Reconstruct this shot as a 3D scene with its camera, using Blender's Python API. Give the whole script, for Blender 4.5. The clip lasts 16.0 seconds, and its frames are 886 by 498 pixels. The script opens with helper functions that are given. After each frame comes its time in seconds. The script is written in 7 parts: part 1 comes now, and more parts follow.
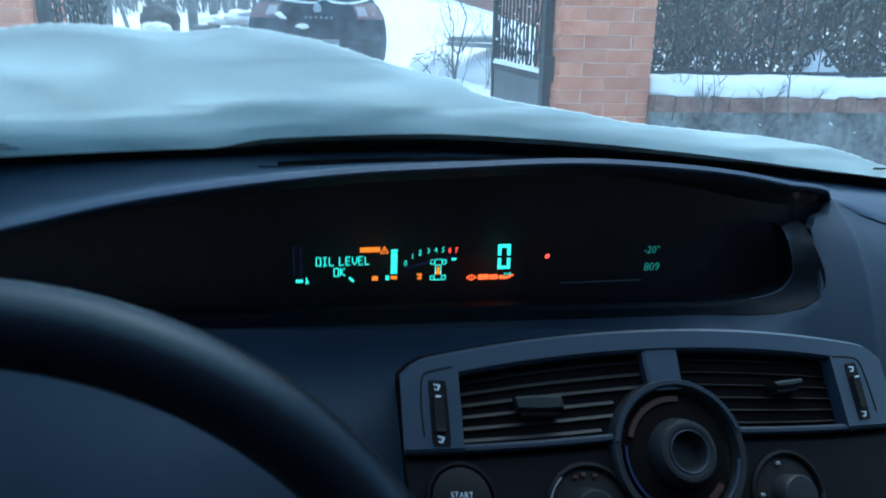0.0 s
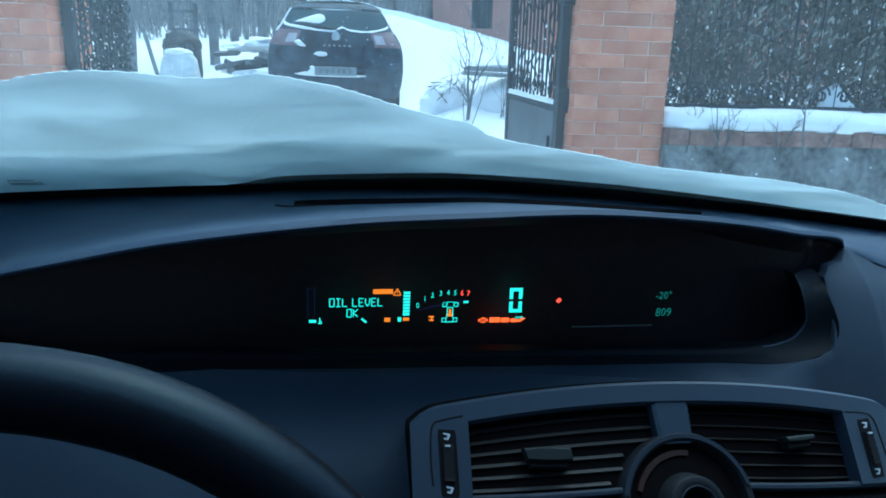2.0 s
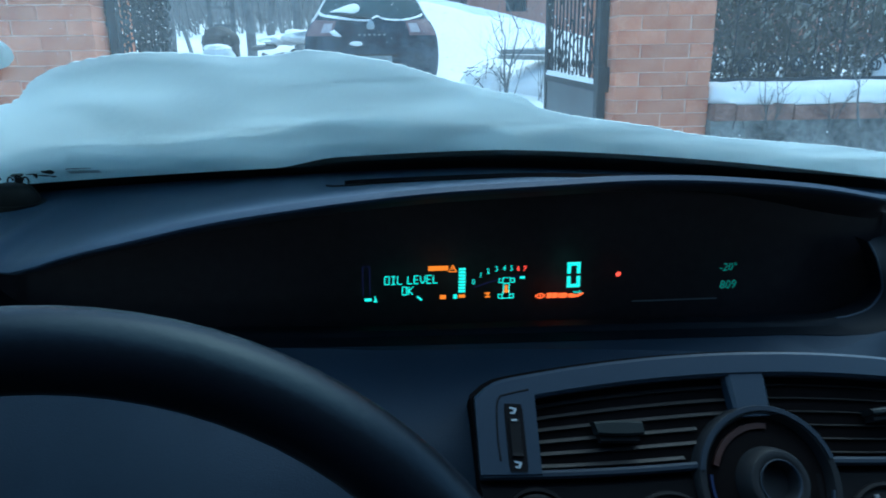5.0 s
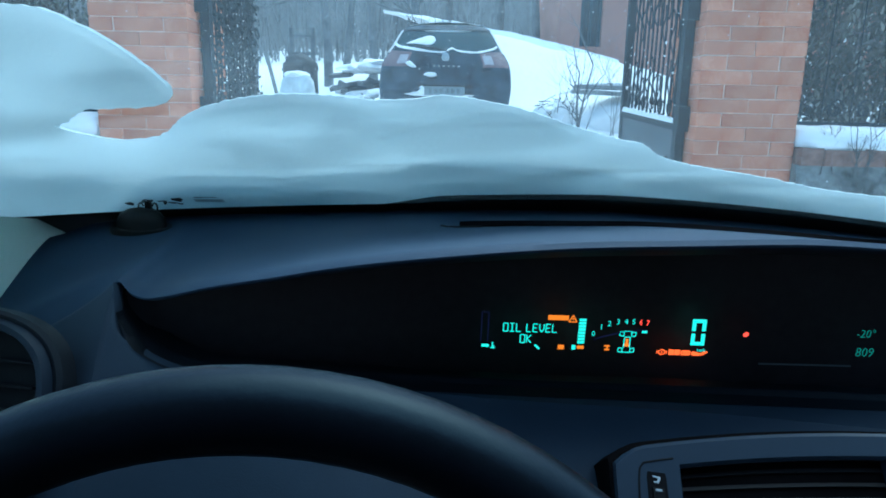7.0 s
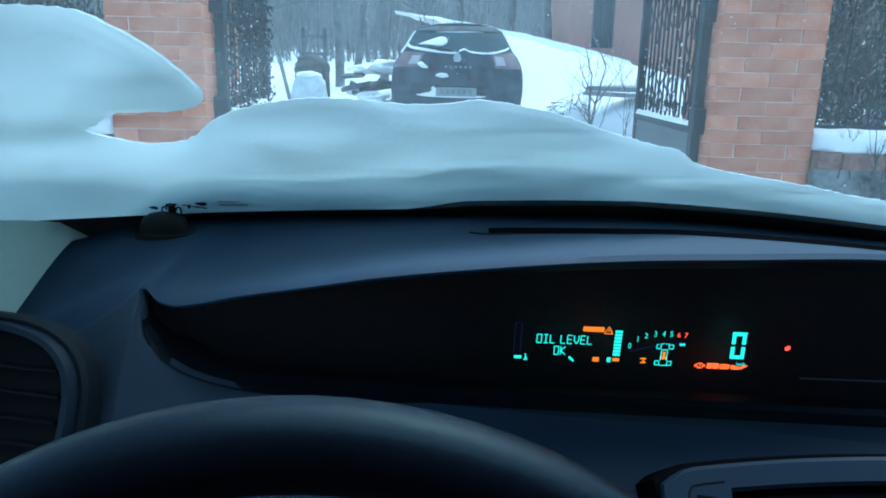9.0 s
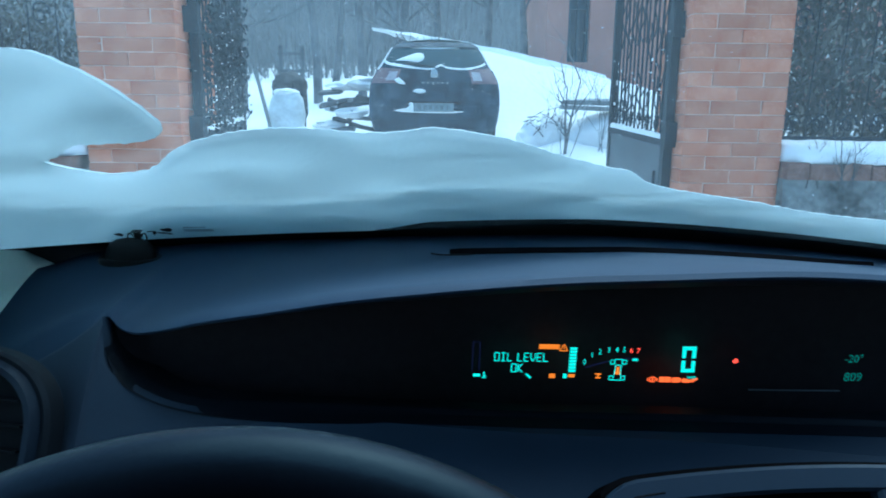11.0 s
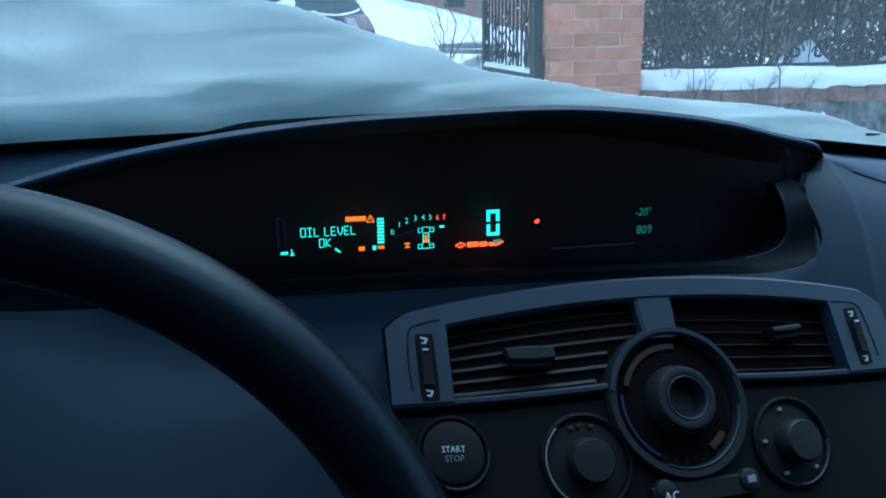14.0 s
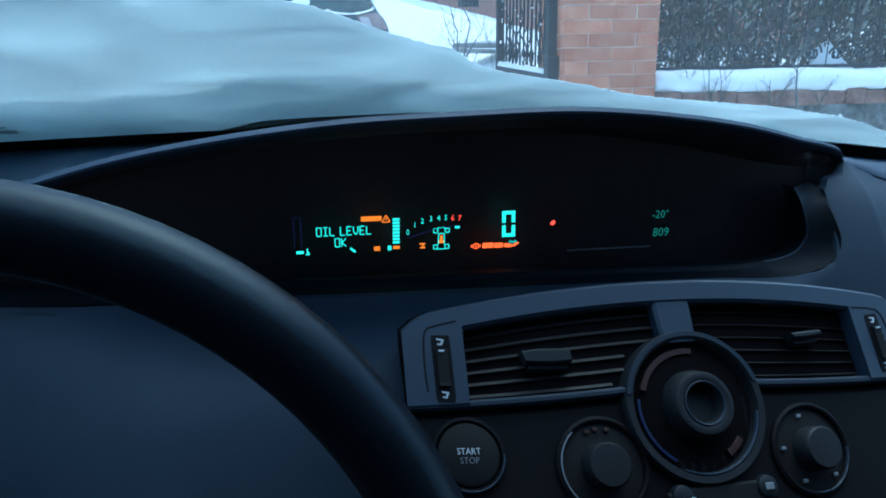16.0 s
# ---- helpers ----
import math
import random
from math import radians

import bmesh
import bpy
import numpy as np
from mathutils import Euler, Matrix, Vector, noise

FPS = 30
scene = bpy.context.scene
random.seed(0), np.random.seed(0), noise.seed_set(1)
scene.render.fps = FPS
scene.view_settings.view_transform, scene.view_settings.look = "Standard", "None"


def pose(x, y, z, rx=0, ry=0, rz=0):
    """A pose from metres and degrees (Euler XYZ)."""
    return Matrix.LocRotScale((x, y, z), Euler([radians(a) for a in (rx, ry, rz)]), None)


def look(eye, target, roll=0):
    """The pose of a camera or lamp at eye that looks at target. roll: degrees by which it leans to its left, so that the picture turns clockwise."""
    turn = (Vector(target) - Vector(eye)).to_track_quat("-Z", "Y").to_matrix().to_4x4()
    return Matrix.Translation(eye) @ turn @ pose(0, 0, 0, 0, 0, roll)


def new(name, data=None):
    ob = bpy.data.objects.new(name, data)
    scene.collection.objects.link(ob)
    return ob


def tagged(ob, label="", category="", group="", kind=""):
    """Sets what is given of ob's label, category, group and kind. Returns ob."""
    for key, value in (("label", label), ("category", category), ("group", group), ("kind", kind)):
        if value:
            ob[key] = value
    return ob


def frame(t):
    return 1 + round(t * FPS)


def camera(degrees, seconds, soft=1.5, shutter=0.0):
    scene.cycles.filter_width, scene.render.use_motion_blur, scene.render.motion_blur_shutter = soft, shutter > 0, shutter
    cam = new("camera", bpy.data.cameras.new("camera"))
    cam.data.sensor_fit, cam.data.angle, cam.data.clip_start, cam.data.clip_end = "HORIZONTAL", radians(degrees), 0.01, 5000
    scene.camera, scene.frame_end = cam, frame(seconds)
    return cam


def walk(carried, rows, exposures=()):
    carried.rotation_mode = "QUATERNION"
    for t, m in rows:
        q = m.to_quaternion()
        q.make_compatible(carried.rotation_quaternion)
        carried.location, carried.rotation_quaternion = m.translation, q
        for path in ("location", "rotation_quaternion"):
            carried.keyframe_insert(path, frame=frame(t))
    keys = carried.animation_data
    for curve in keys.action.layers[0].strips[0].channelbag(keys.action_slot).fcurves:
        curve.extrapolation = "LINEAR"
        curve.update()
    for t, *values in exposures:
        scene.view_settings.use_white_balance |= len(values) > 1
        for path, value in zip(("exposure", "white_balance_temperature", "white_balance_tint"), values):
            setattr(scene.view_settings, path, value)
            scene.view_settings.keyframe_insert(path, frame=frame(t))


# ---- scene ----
cam = camera(68.0, 16.0, soft=1.8, shutter=0.8)
PATH = [
    (0, (0.0510, -0.2047, 1.3510), (0.3286, 1.6941, 0.7876), 0.78),
    (0.5, (0.0671, -0.2042, 1.3596), (0.3047, 1.7181, 0.8609), -2.41),
    (1, (0.0542, -0.2115, 1.3688), (0.3379, 1.7193, 0.9310), 0.72),
    (1.5, (0.0501, -0.2048, 1.3673), (0.2943, 1.7192, 0.8788), 2.00),
    (2, (0.0502, -0.2062, 1.3672), (0.2918, 1.7179, 0.8777), 1.54),
    (2.5, (0.0523, -0.2064, 1.3671), (0.2891, 1.7182, 0.8773), 0.97),
    (3, (0.0519, -0.2042, 1.3644), (0.2891, 1.7165, 0.8597), 0.81),
    (5.5, (0.0242, -0.1932, 1.3541), (0.1092, 1.7344, 0.8277), -0.16),
    (6, (-0.0027, -0.1889, 1.3794), (0.0578, 1.7583, 0.9269), 3.11),
    (6.5, (-0.0081, -0.1889, 1.3729), (-0.0230, 1.7647, 0.9445), 1.32),
    (7, (-0.0146, -0.1884, 1.3668), (-0.0712, 1.7612, 0.9242), 1.08),
    (7.5, (-0.0068, -0.1861, 1.3688), (-0.0445, 1.7698, 0.9530), -0.14),
    (8, (-0.0182, -0.1779, 1.3726), (-0.0624, 1.7805, 0.9696), 0.21),
    (8.5, (-0.0343, -0.1728, 1.3683), (-0.1186, 1.7750, 0.9223), 1.35),
    (11, (-0.0144, -0.1872, 1.3799), (-0.0439, 1.7724, 0.9813), 0.65),
    (11.5, (0.0280, -0.1845, 1.3589), (0.2193, 1.7506, 0.8912), 2.13),
    (12, (0.0492, -0.1875, 1.3487), (0.2841, 1.7330, 0.8421), 0.45),
    (12.5, (0.0513, -0.1885, 1.3461), (0.2882, 1.7260, 0.8183), 0.10),
    (13, (0.0556, -0.1928, 1.3327), (0.3201, 1.7129, 0.7862), 0.51),
    (13.5, (0.0605, -0.2040, 1.3195), (0.3381, 1.7068, 0.7978), -1.20),
    (14, (0.0606, -0.2053, 1.3129), (0.3418, 1.7012, 0.7777), -1.37),
    (14.5, (0.0602, -0.2046, 1.3097), (0.3289, 1.7013, 0.7663), -1.81),
    (15, (0.0596, -0.2042, 1.3120), (0.3197, 1.7069, 0.7831), -1.62),
    (15.5, (0.0587, -0.2038, 1.3136), (0.3096, 1.7079, 0.7819), -1.06),
    (16, (0.0574, -0.2035, 1.3137), (0.3047, 1.7074, 0.7776), -1.05),
]
walk(cam, [(t, look(eye, target, roll)) for t, eye, target, roll in PATH], exposures=[(0, 1.05, 4830, -12), (0.6, 0.82, 4760, -14), (5.5, 0.82, 4720, -16), (8.5, 0.84, 4760, -16), (11, 0.72, 4600, -16), (11.5, 0.63, 4640, -16), (12.5, 0.69, 4720, -15), (13.5, 0.83, 4730, -11), (16, 0.85, 4690, -12)])

# ---- world, daylight ----
world = bpy.data.worlds.new("overcast_sky")
scene.world = world
world.use_nodes = True
wn = world.node_tree
sky = wn.nodes.new("ShaderNodeTexSky")
sky.sky_type = "NISHITA"
sky.sun_disc = False
sky.sun_elevation, sky.sun_rotation = radians(62), radians(25)
sky.air_density, sky.dust_density, sky.ozone_density = 1.0, 3.0, 1.5
wn.links.new(sky.outputs["Color"], wn.nodes["Background"].inputs["Color"])
wn.nodes["Background"].inputs["Strength"].default_value = 0.15
sun = new("sun", bpy.data.lights.new("sun", "SUN"))
sun.data.energy, sun.data.angle, sun.data.color = 1.3, radians(70), (1.0, 0.98, 0.95)
sun.matrix_world = look((2, 3.5, 13), (0, 0, 0))

# ---- materials ----


def mat(name, color, rough=0.6, metal=0.0, var=0.15, scale=6.0, fine=90.0, bump=0.15, dist=0.002, other=None, spec=0.5,
        per_piece=0.0, coat=0.0, sss=0.0, sss_r=(0.03, 0.035, 0.04)):
    """Two scales of noise in the colour and the roughness, a fine relief, and a shift from piece to piece."""
    m = bpy.data.materials.new(name)
    m.use_nodes = True
    nt = m.node_tree
    n, ln = nt.nodes, nt.links
    b = n["Principled BSDF"]
    b.inputs["Roughness"].default_value, b.inputs["Metallic"].default_value = rough, metal
    b.inputs["Specular IOR Level"].default_value = spec
    b.inputs["Coat Weight"].default_value = coat
    tc = n.new("ShaderNodeTexCoord")
    big, small = n.new("ShaderNodeTexNoise"), n.new("ShaderNodeTexNoise")
    for node, s in ((big, scale), (small, fine)):
        node.inputs["Scale"].default_value, node.inputs["Detail"].default_value = s, 5
        ln.new(tc.outputs["Object"], node.inputs["Vector"])
    mixn = n.new("ShaderNodeMath")
    mixn.operation = "MULTIPLY_ADD"
    mixn.inputs[1].default_value = 0.4
    ln.new(small.outputs["Fac"], mixn.inputs[0])
    sc = n.new("ShaderNodeMath")
    sc.operation = "MULTIPLY"
    sc.inputs[1].default_value = 0.6
    ln.new(big.outputs["Fac"], sc.inputs[0])
    ln.new(sc.outputs[0], mixn.inputs[2])
    ramp = n.new("ShaderNodeValToRGB")
    c = Vector(color)
    o = Vector(other) if other else c * (1 + var)
    ramp.color_ramp.elements[0].position, ramp.color_ramp.elements[1].position = 0.35, 0.65
    ramp.color_ramp.elements[0].color = (*(c * (1 - var)), 1)
    ramp.color_ramp.elements[1].color = (*o, 1)
    ln.new(mixn.outputs[0], ramp.inputs["Fac"])
    out = ramp.outputs["Color"]
    if per_piece:
        info = n.new("ShaderNodeObjectInfo")
        hsv = n.new("ShaderNodeHueSaturation")
        mr = n.new("ShaderNodeMapRange")
        mr.inputs["To Min"].default_value, mr.inputs["To Max"].default_value = 1 - per_piece, 1 + per_piece
        ln.new(info.outputs["Random"], mr.inputs["Value"])
        ln.new(mr.outputs["Result"], hsv.inputs["Value"])
        ln.new(out, hsv.inputs["Color"])
        out = hsv.outputs["Color"]
    ln.new(out, b.inputs["Base Color"])
    if bump:
        bp = n.new("ShaderNodeBump")
        bp.inputs["Strength"].default_value, bp.inputs["Distance"].default_value = bump, dist
        ln.new(small.outputs["Fac"], bp.inputs["Height"])
        ln.new(bp.outputs["Normal"], b.inputs["Normal"])
    if sss:
        b.inputs["Subsurface Weight"].default_value = sss
        b.inputs["Subsurface Radius"].default_value = sss_r
        b.inputs["Subsurface Scale"].default_value = 1.0
    return m


def glow(name, color, strength):
    m = bpy.data.materials.new(name)
    m.use_nodes = True
    b = m.node_tree.nodes["Principled BSDF"]
    b.inputs["Base Color"].default_value = (*[0.05 * v for v in color], 1)
    b.inputs["Emission Color"].default_value, b.inputs["Emission Strength"].default_value = (*color, 1), strength
    return m


def clear_pane(name, tint=(0.93, 0.97, 0.98), gloss=0.03):
    """Thin glass: clear, with a faint reflection."""
    m = bpy.data.materials.new(name)
    m.use_nodes = True
    nt = m.node_tree
    n, ln = nt.nodes, nt.links
    n.remove(n["Principled BSDF"])
    t, g, mix = (n.new(k) for k in ("ShaderNodeBsdfTransparent", "ShaderNodeBsdfGlossy", "ShaderNodeMixShader"))
    t.inputs["Color"].default_value = (*tint, 1)
    g.inputs["Roughness"].default_value = gloss
    mix.inputs[0].default_value = 0.03
    # a thin film added as haze over the view; it scatters the daylight
    film, veil = n.new("ShaderNodeBsdfTranslucent"), n.new("ShaderNodeMixShader")
    film.inputs["Color"].default_value = (0.8, 0.85, 0.88, 1)
    veil.inputs[0].default_value = 0.038
    ln.new(t.outputs[0], mix.inputs[1])
    ln.new(g.outputs[0], mix.inputs[2])
    ln.new(mix.outputs[0], veil.inputs[1])
    ln.new(film.outputs[0], veil.inputs[2])
    ln.new(veil.outputs[0], n["Material Output"].inputs["Surface"])
    return m


M_DASH = mat("soft_dash_plastic", (0.0275, 0.0425, 0.0730), 0.62, var=0.10, scale=14, fine=900, bump=0.35, dist=0.0006, spec=0.24)
M_DASH_DARK = mat("dark_lower_plastic", (0.010, 0.012, 0.016), 0.6, var=0.12, scale=14, fine=900, bump=0.3, dist=0.0005, spec=0.25)
M_FASCIA = mat("blue_grey_fascia_plastic", (0.0350, 0.0465, 0.0665), 0.62, var=0.10, scale=14, fine=900, bump=0.35, dist=0.0006, spec=0.22)
M_SLOT = mat("black_slot", (0.0065, 0.0058, 0.0062), 1.0, var=0.2, scale=20, fine=300, bump=0, spec=0.0)
M_RIM = mat("dark_rim_plastic", (0.0072, 0.0088, 0.0122), 0.6, var=0.10, scale=14, fine=900, bump=0.2, dist=0.0004, spec=0.12)
M_BLACK = mat("matt_black_plastic", (0.0085, 0.0080, 0.0088), 0.75, var=0.2, scale=20, fine=700, bump=0.2, dist=0.0004, spec=0.2)
M_LENS = mat("black_display_lens", (0.040, 0.034, 0.037), 0.5, var=0.2, scale=8, fine=100, bump=0.0, spec=0.08)
M_TRIM = mat("satin_grey_trim", (0.024, 0.035, 0.055), 0.42, var=0.06, scale=10, fine=500, bump=0.1, dist=0.0003)
M_PANEL = mat("charcoal_panel_plastic", (0.0062, 0.0058, 0.0068), 0.6, var=0.12, scale=12, fine=800, bump=0.25, dist=0.0004, spec=0.1)
M_SILL = mat("satin_sill_plastic", (0.0125, 0.0190, 0.0320), 0.6, var=0.1, scale=20, fine=700, bump=0.25, dist=0.0004, spec=0.3)
M_SLAT = mat("vent_slat_plastic", (0.0098, 0.0084, 0.0088), 0.55, var=0.12, scale=20, fine=500, bump=0.1, dist=0.0003)
M_LEATHER = mat("wheel_rim_leather", (0.0048, 0.0060, 0.0094), 0.30, var=0.22, scale=25, fine=420, bump=0.24, dist=0.0004, spec=0.15)
M_LEATHER.node_tree.nodes["Principled BSDF"].inputs["Specular Tint"].default_value = (0.54, 0.80, 1.0, 1)
M_KNOB = mat("dark_knob_plastic", (0.0105, 0.0115, 0.0140), 0.5, var=0.12, scale=20, fine=700, bump=0.2, dist=0.0003, spec=0.3)
M_HOLDER = mat("black_brown_plastic", (0.0085, 0.0075, 0.0072), 0.55, var=0.15, scale=20, fine=500, bump=0.1, dist=0.0003, spec=0.25)
M_TAB = mat("dull_green_grey_plastic", (0.0140, 0.0175, 0.0185), 0.6, var=0.10, scale=20, fine=600, bump=0.15, dist=0.0003, spec=0.25)
M_RUBBER = mat("black_rubber", (0.006, 0.006, 0.0065), 0.75, var=0.2, scale=20, fine=300, bump=0.2)
M_PILLAR_TRIM = mat("pale_pillar_trim", (0.34, 0.36, 0.35), 0.75, var=0.06, scale=10, fine=400, bump=0.3, dist=0.0005)
M_HEADLINER = mat("grey_headliner_cloth", (0.15, 0.155, 0.165), 0.95, var=0.08, scale=10, fine=300, bump=0.4)
M_CARPAINT_OWN = mat("own_car_paint", (0.10, 0.11, 0.13), 0.3, metal=0.4, var=0.05)
M_WHITE_MARK = mat("white_printed_mark", (0.50, 0.54, 0.58), 0.6, var=0.05, bump=0)
M_DIM_MARK = mat("dim_grey_mark", (0.16, 0.17, 0.19), 0.6, var=0.05, bump=0)
M_GREY_MARK = mat("grey_printed_letter", (0.05, 0.06, 0.07), 0.6, var=0.1, bump=0)
M_PALE_MARK = mat("faint_printed_line", (0.42, 0.46, 0.48), 0.7, var=0.2, scale=120, fine=400, bump=0)
M_RED_MARK = mat("dull_red_mark", (0.030, 0.0085, 0.005), 0.5, var=0.1, bump=0)
M_BLUE_MARK = mat("blue_printed_mark", (0.006, 0.014, 0.06), 0.5, var=0.1, bump=0)
M_CYAN = glow("cyan_segment_glow", (0.20, 0.80, 0.60), 0.75)
M_CYAN_DIM = glow("cyan_clock_glow", (0.20, 0.80, 0.60), 0.12)
# faint blue glow put into segments that are unlit
M_NIGHT = glow("unlit_segment_glow", (0.02, 0.02, 0.09), 0.25)
M_AMBER = glow("amber_segment_glow", (1.0, 0.20, 0.010), 0.70)
M_ORANGE = glow("orange_segment_glow", (1.0, 0.105, 0.018), 1.1)
M_RED = glow("red_segment_glow", (1.0, 0.06, 0.035), 1.2)
M_GLASS = clear_pane("windscreen_glass")
# second, uneven film: more haze over the view put into the pane
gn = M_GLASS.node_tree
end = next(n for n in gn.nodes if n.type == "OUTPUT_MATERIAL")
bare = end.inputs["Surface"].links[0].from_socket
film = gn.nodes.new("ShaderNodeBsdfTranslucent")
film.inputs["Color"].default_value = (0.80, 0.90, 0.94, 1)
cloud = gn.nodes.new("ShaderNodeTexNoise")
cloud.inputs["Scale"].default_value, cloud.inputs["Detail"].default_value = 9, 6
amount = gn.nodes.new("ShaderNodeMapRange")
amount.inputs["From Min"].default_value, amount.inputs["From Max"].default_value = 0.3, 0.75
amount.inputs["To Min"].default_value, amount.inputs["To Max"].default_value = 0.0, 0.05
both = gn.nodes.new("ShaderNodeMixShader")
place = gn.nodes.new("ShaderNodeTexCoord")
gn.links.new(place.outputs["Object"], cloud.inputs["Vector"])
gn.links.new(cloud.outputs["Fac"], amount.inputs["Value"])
# this added haze is strongest on the driver's side of the pane
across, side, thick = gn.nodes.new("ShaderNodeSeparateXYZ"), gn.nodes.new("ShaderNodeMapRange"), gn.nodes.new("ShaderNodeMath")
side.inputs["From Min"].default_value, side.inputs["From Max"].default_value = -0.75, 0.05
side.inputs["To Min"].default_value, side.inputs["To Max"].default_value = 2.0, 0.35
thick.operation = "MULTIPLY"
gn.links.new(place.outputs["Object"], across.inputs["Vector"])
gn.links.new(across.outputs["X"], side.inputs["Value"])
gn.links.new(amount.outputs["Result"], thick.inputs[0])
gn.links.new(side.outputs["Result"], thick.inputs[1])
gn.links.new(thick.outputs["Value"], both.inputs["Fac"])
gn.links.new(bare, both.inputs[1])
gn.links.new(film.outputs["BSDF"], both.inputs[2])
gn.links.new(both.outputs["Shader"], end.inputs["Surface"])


def lit_through_snow(name, color, low, high):
    """Snow that lets daylight through: half scattered back, half passed on, light and dark streaks put in by noise."""
    m = bpy.data.materials.new(name)
    m.use_nodes = True
    nt = m.node_tree
    n, ln = nt.nodes, nt.links
    n.remove(n["Principled BSDF"])
    back, on, mix = (n.new(k) for k in ("ShaderNodeBsdfDiffuse", "ShaderNodeBsdfTranslucent", "ShaderNodeMixShader"))
    back.inputs["Color"].default_value = on.inputs["Color"].default_value = (*color, 1)
    tc, stretch, streak, grain, add, fac = (n.new(k) for k in ("ShaderNodeTexCoord", "ShaderNodeMapping", "ShaderNodeTexNoise", "ShaderNodeTexNoise", "ShaderNodeMath", "ShaderNodeMapRange"))
    stretch.inputs["Scale"].default_value = (4.3, 6.0, 19.0)
    stretch.inputs["Rotation"].default_value = (0, radians(13), 0)
    streak.inputs["Scale"].default_value, streak.inputs["Detail"].default_value, streak.inputs["Distortion"].default_value = 1.0, 6, 1.1
    grain.inputs["Scale"].default_value, grain.inputs["Detail"].default_value = 160, 3
    ln.new(tc.outputs["Object"], stretch.inputs["Vector"])
    ln.new(stretch.outputs["Vector"], streak.inputs["Vector"])
    ln.new(tc.outputs["Object"], grain.inputs["Vector"])
    add.operation = "MULTIPLY_ADD"
    add.inputs[1].default_value = 0.20
    ln.new(grain.outputs["Fac"], add.inputs[0])
    ln.new(streak.outputs["Fac"], add.inputs[2])
    fac.inputs["From Min"].default_value, fac.inputs["From Max"].default_value = 0.40, 0.80
    fac.inputs["To Min"].default_value, fac.inputs["To Max"].default_value = low, high
    ln.new(add.outputs["Value"], fac.inputs["Value"])
    bump = n.new("ShaderNodeBump")
    bump.inputs["Strength"].default_value, bump.inputs["Distance"].default_value = 0.3, 0.003
    ln.new(grain.outputs["Fac"], bump.inputs["Height"])
    ln.new(bump.outputs["Normal"], back.inputs["Normal"])
    ln.new(fac.outputs["Result"], mix.inputs[0])
    ln.new(back.outputs[0], mix.inputs[1])
    ln.new(on.outputs[0], mix.inputs[2])
    ln.new(mix.outputs[0], n["Material Output"].inputs["Surface"])
    return m


M_SNOW_BANK = lit_through_snow("packed_snow_on_glass", (0.830, 0.881, 0.882), 0.33, 0.65)
# for unseen sheets that dim the daylight inside the bank
M_SNOW_DIM = lit_through_snow("light_dimming_snow", (0.816, 0.872, 0.908), 0.44, 0.64)
M_QUARTER = mat("snowed_up_pane", (0.58, 0.67, 0.61), 0.8, var=0.04, scale=9, fine=130, bump=0.2, dist=0.001, spec=0.2)
M_QUARTER.node_tree.nodes["Principled BSDF"].inputs["Transmission Weight"].default_value = 0.7
M_FLAKE = lit_through_snow("frozen_flake", (0.74, 0.78, 0.80), 0.40, 0.55)
M_SNOW = mat("ground_snow", (0.89, 0.89, 0.89), 0.75, var=0.04, scale=0.6, fine=9, bump=0.5, dist=0.03, spec=0.2)
M_BRICK = mat("red_brick", (0.53, 0.166, 0.076), 0.85, var=0.22, scale=9, fine=70, bump=0.7, dist=0.004, other=(0.56, 0.26, 0.155), per_piece=0.16)
M_MORTAR = mat("pinkish_mortar", (0.68, 0.47, 0.36), 0.95, var=0.2, scale=8, fine=80, bump=0.7, dist=0.004)
M_STONE = mat("dirty_grey_stone_wall", (0.040, 0.047, 0.045), 0.95, var=0.5, scale=5, fine=24, bump=1.0, dist=0.02, other=(0.24, 0.245, 0.235))
M_COPING = mat("weathered_brick_coping", (0.185, 0.085, 0.060), 0.95, var=0.4, scale=9, fine=50, bump=0.9, dist=0.008, other=(0.33, 0.195, 0.150))
M_IRON = mat("black_wrought_iron", (0.010, 0.016, 0.024), 0.6, metal=0.2, var=0.3, scale=12, fine=90, bump=0.3)
M_SHEET = mat("grey_blue_sheet_steel", (0.060, 0.076, 0.090), 0.5, metal=0.2, var=0.25, scale=5, fine=60, bump=0.2)
M_PAINT = mat("dark_car_paint", (0.010, 0.018, 0.032), 0.55, metal=0.0, var=0.3, scale=5, fine=42, bump=0.05, spec=0.1, other=(0.075, 0.10, 0.13))
M_CARGLASS = mat("dark_car_glass", (0.045, 0.075, 0.088), 0.25, var=0.2, scale=4, fine=30, bump=0, spec=0.03)
M_LAMP_RED = mat("frosted_red_tail_lamp", (0.19, 0.125, 0.13), 0.5, var=0.3, scale=9, fine=50, bump=0.1)
M_LAMP_WHITE = mat("frosted_clear_lamp", (0.42, 0.38, 0.40), 0.4, var=0.2, scale=9, fine=50, bump=0.1)
M_PLATE_MARK = mat("frosted_over_mark", (0.17, 0.19, 0.20), 0.7, var=0.2, scale=12, fine=60, bump=0)
M_PLATE = mat("frosty_number_plate", (0.23, 0.26, 0.27), 0.6, var=0.2, scale=12, fine=60, bump=0)
M_CHROME = mat("dull_chrome", (0.5, 0.53, 0.55), 0.3, metal=0.8, var=0.1, bump=0)
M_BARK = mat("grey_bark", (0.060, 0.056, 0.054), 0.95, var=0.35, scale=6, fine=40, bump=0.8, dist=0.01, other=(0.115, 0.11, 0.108))
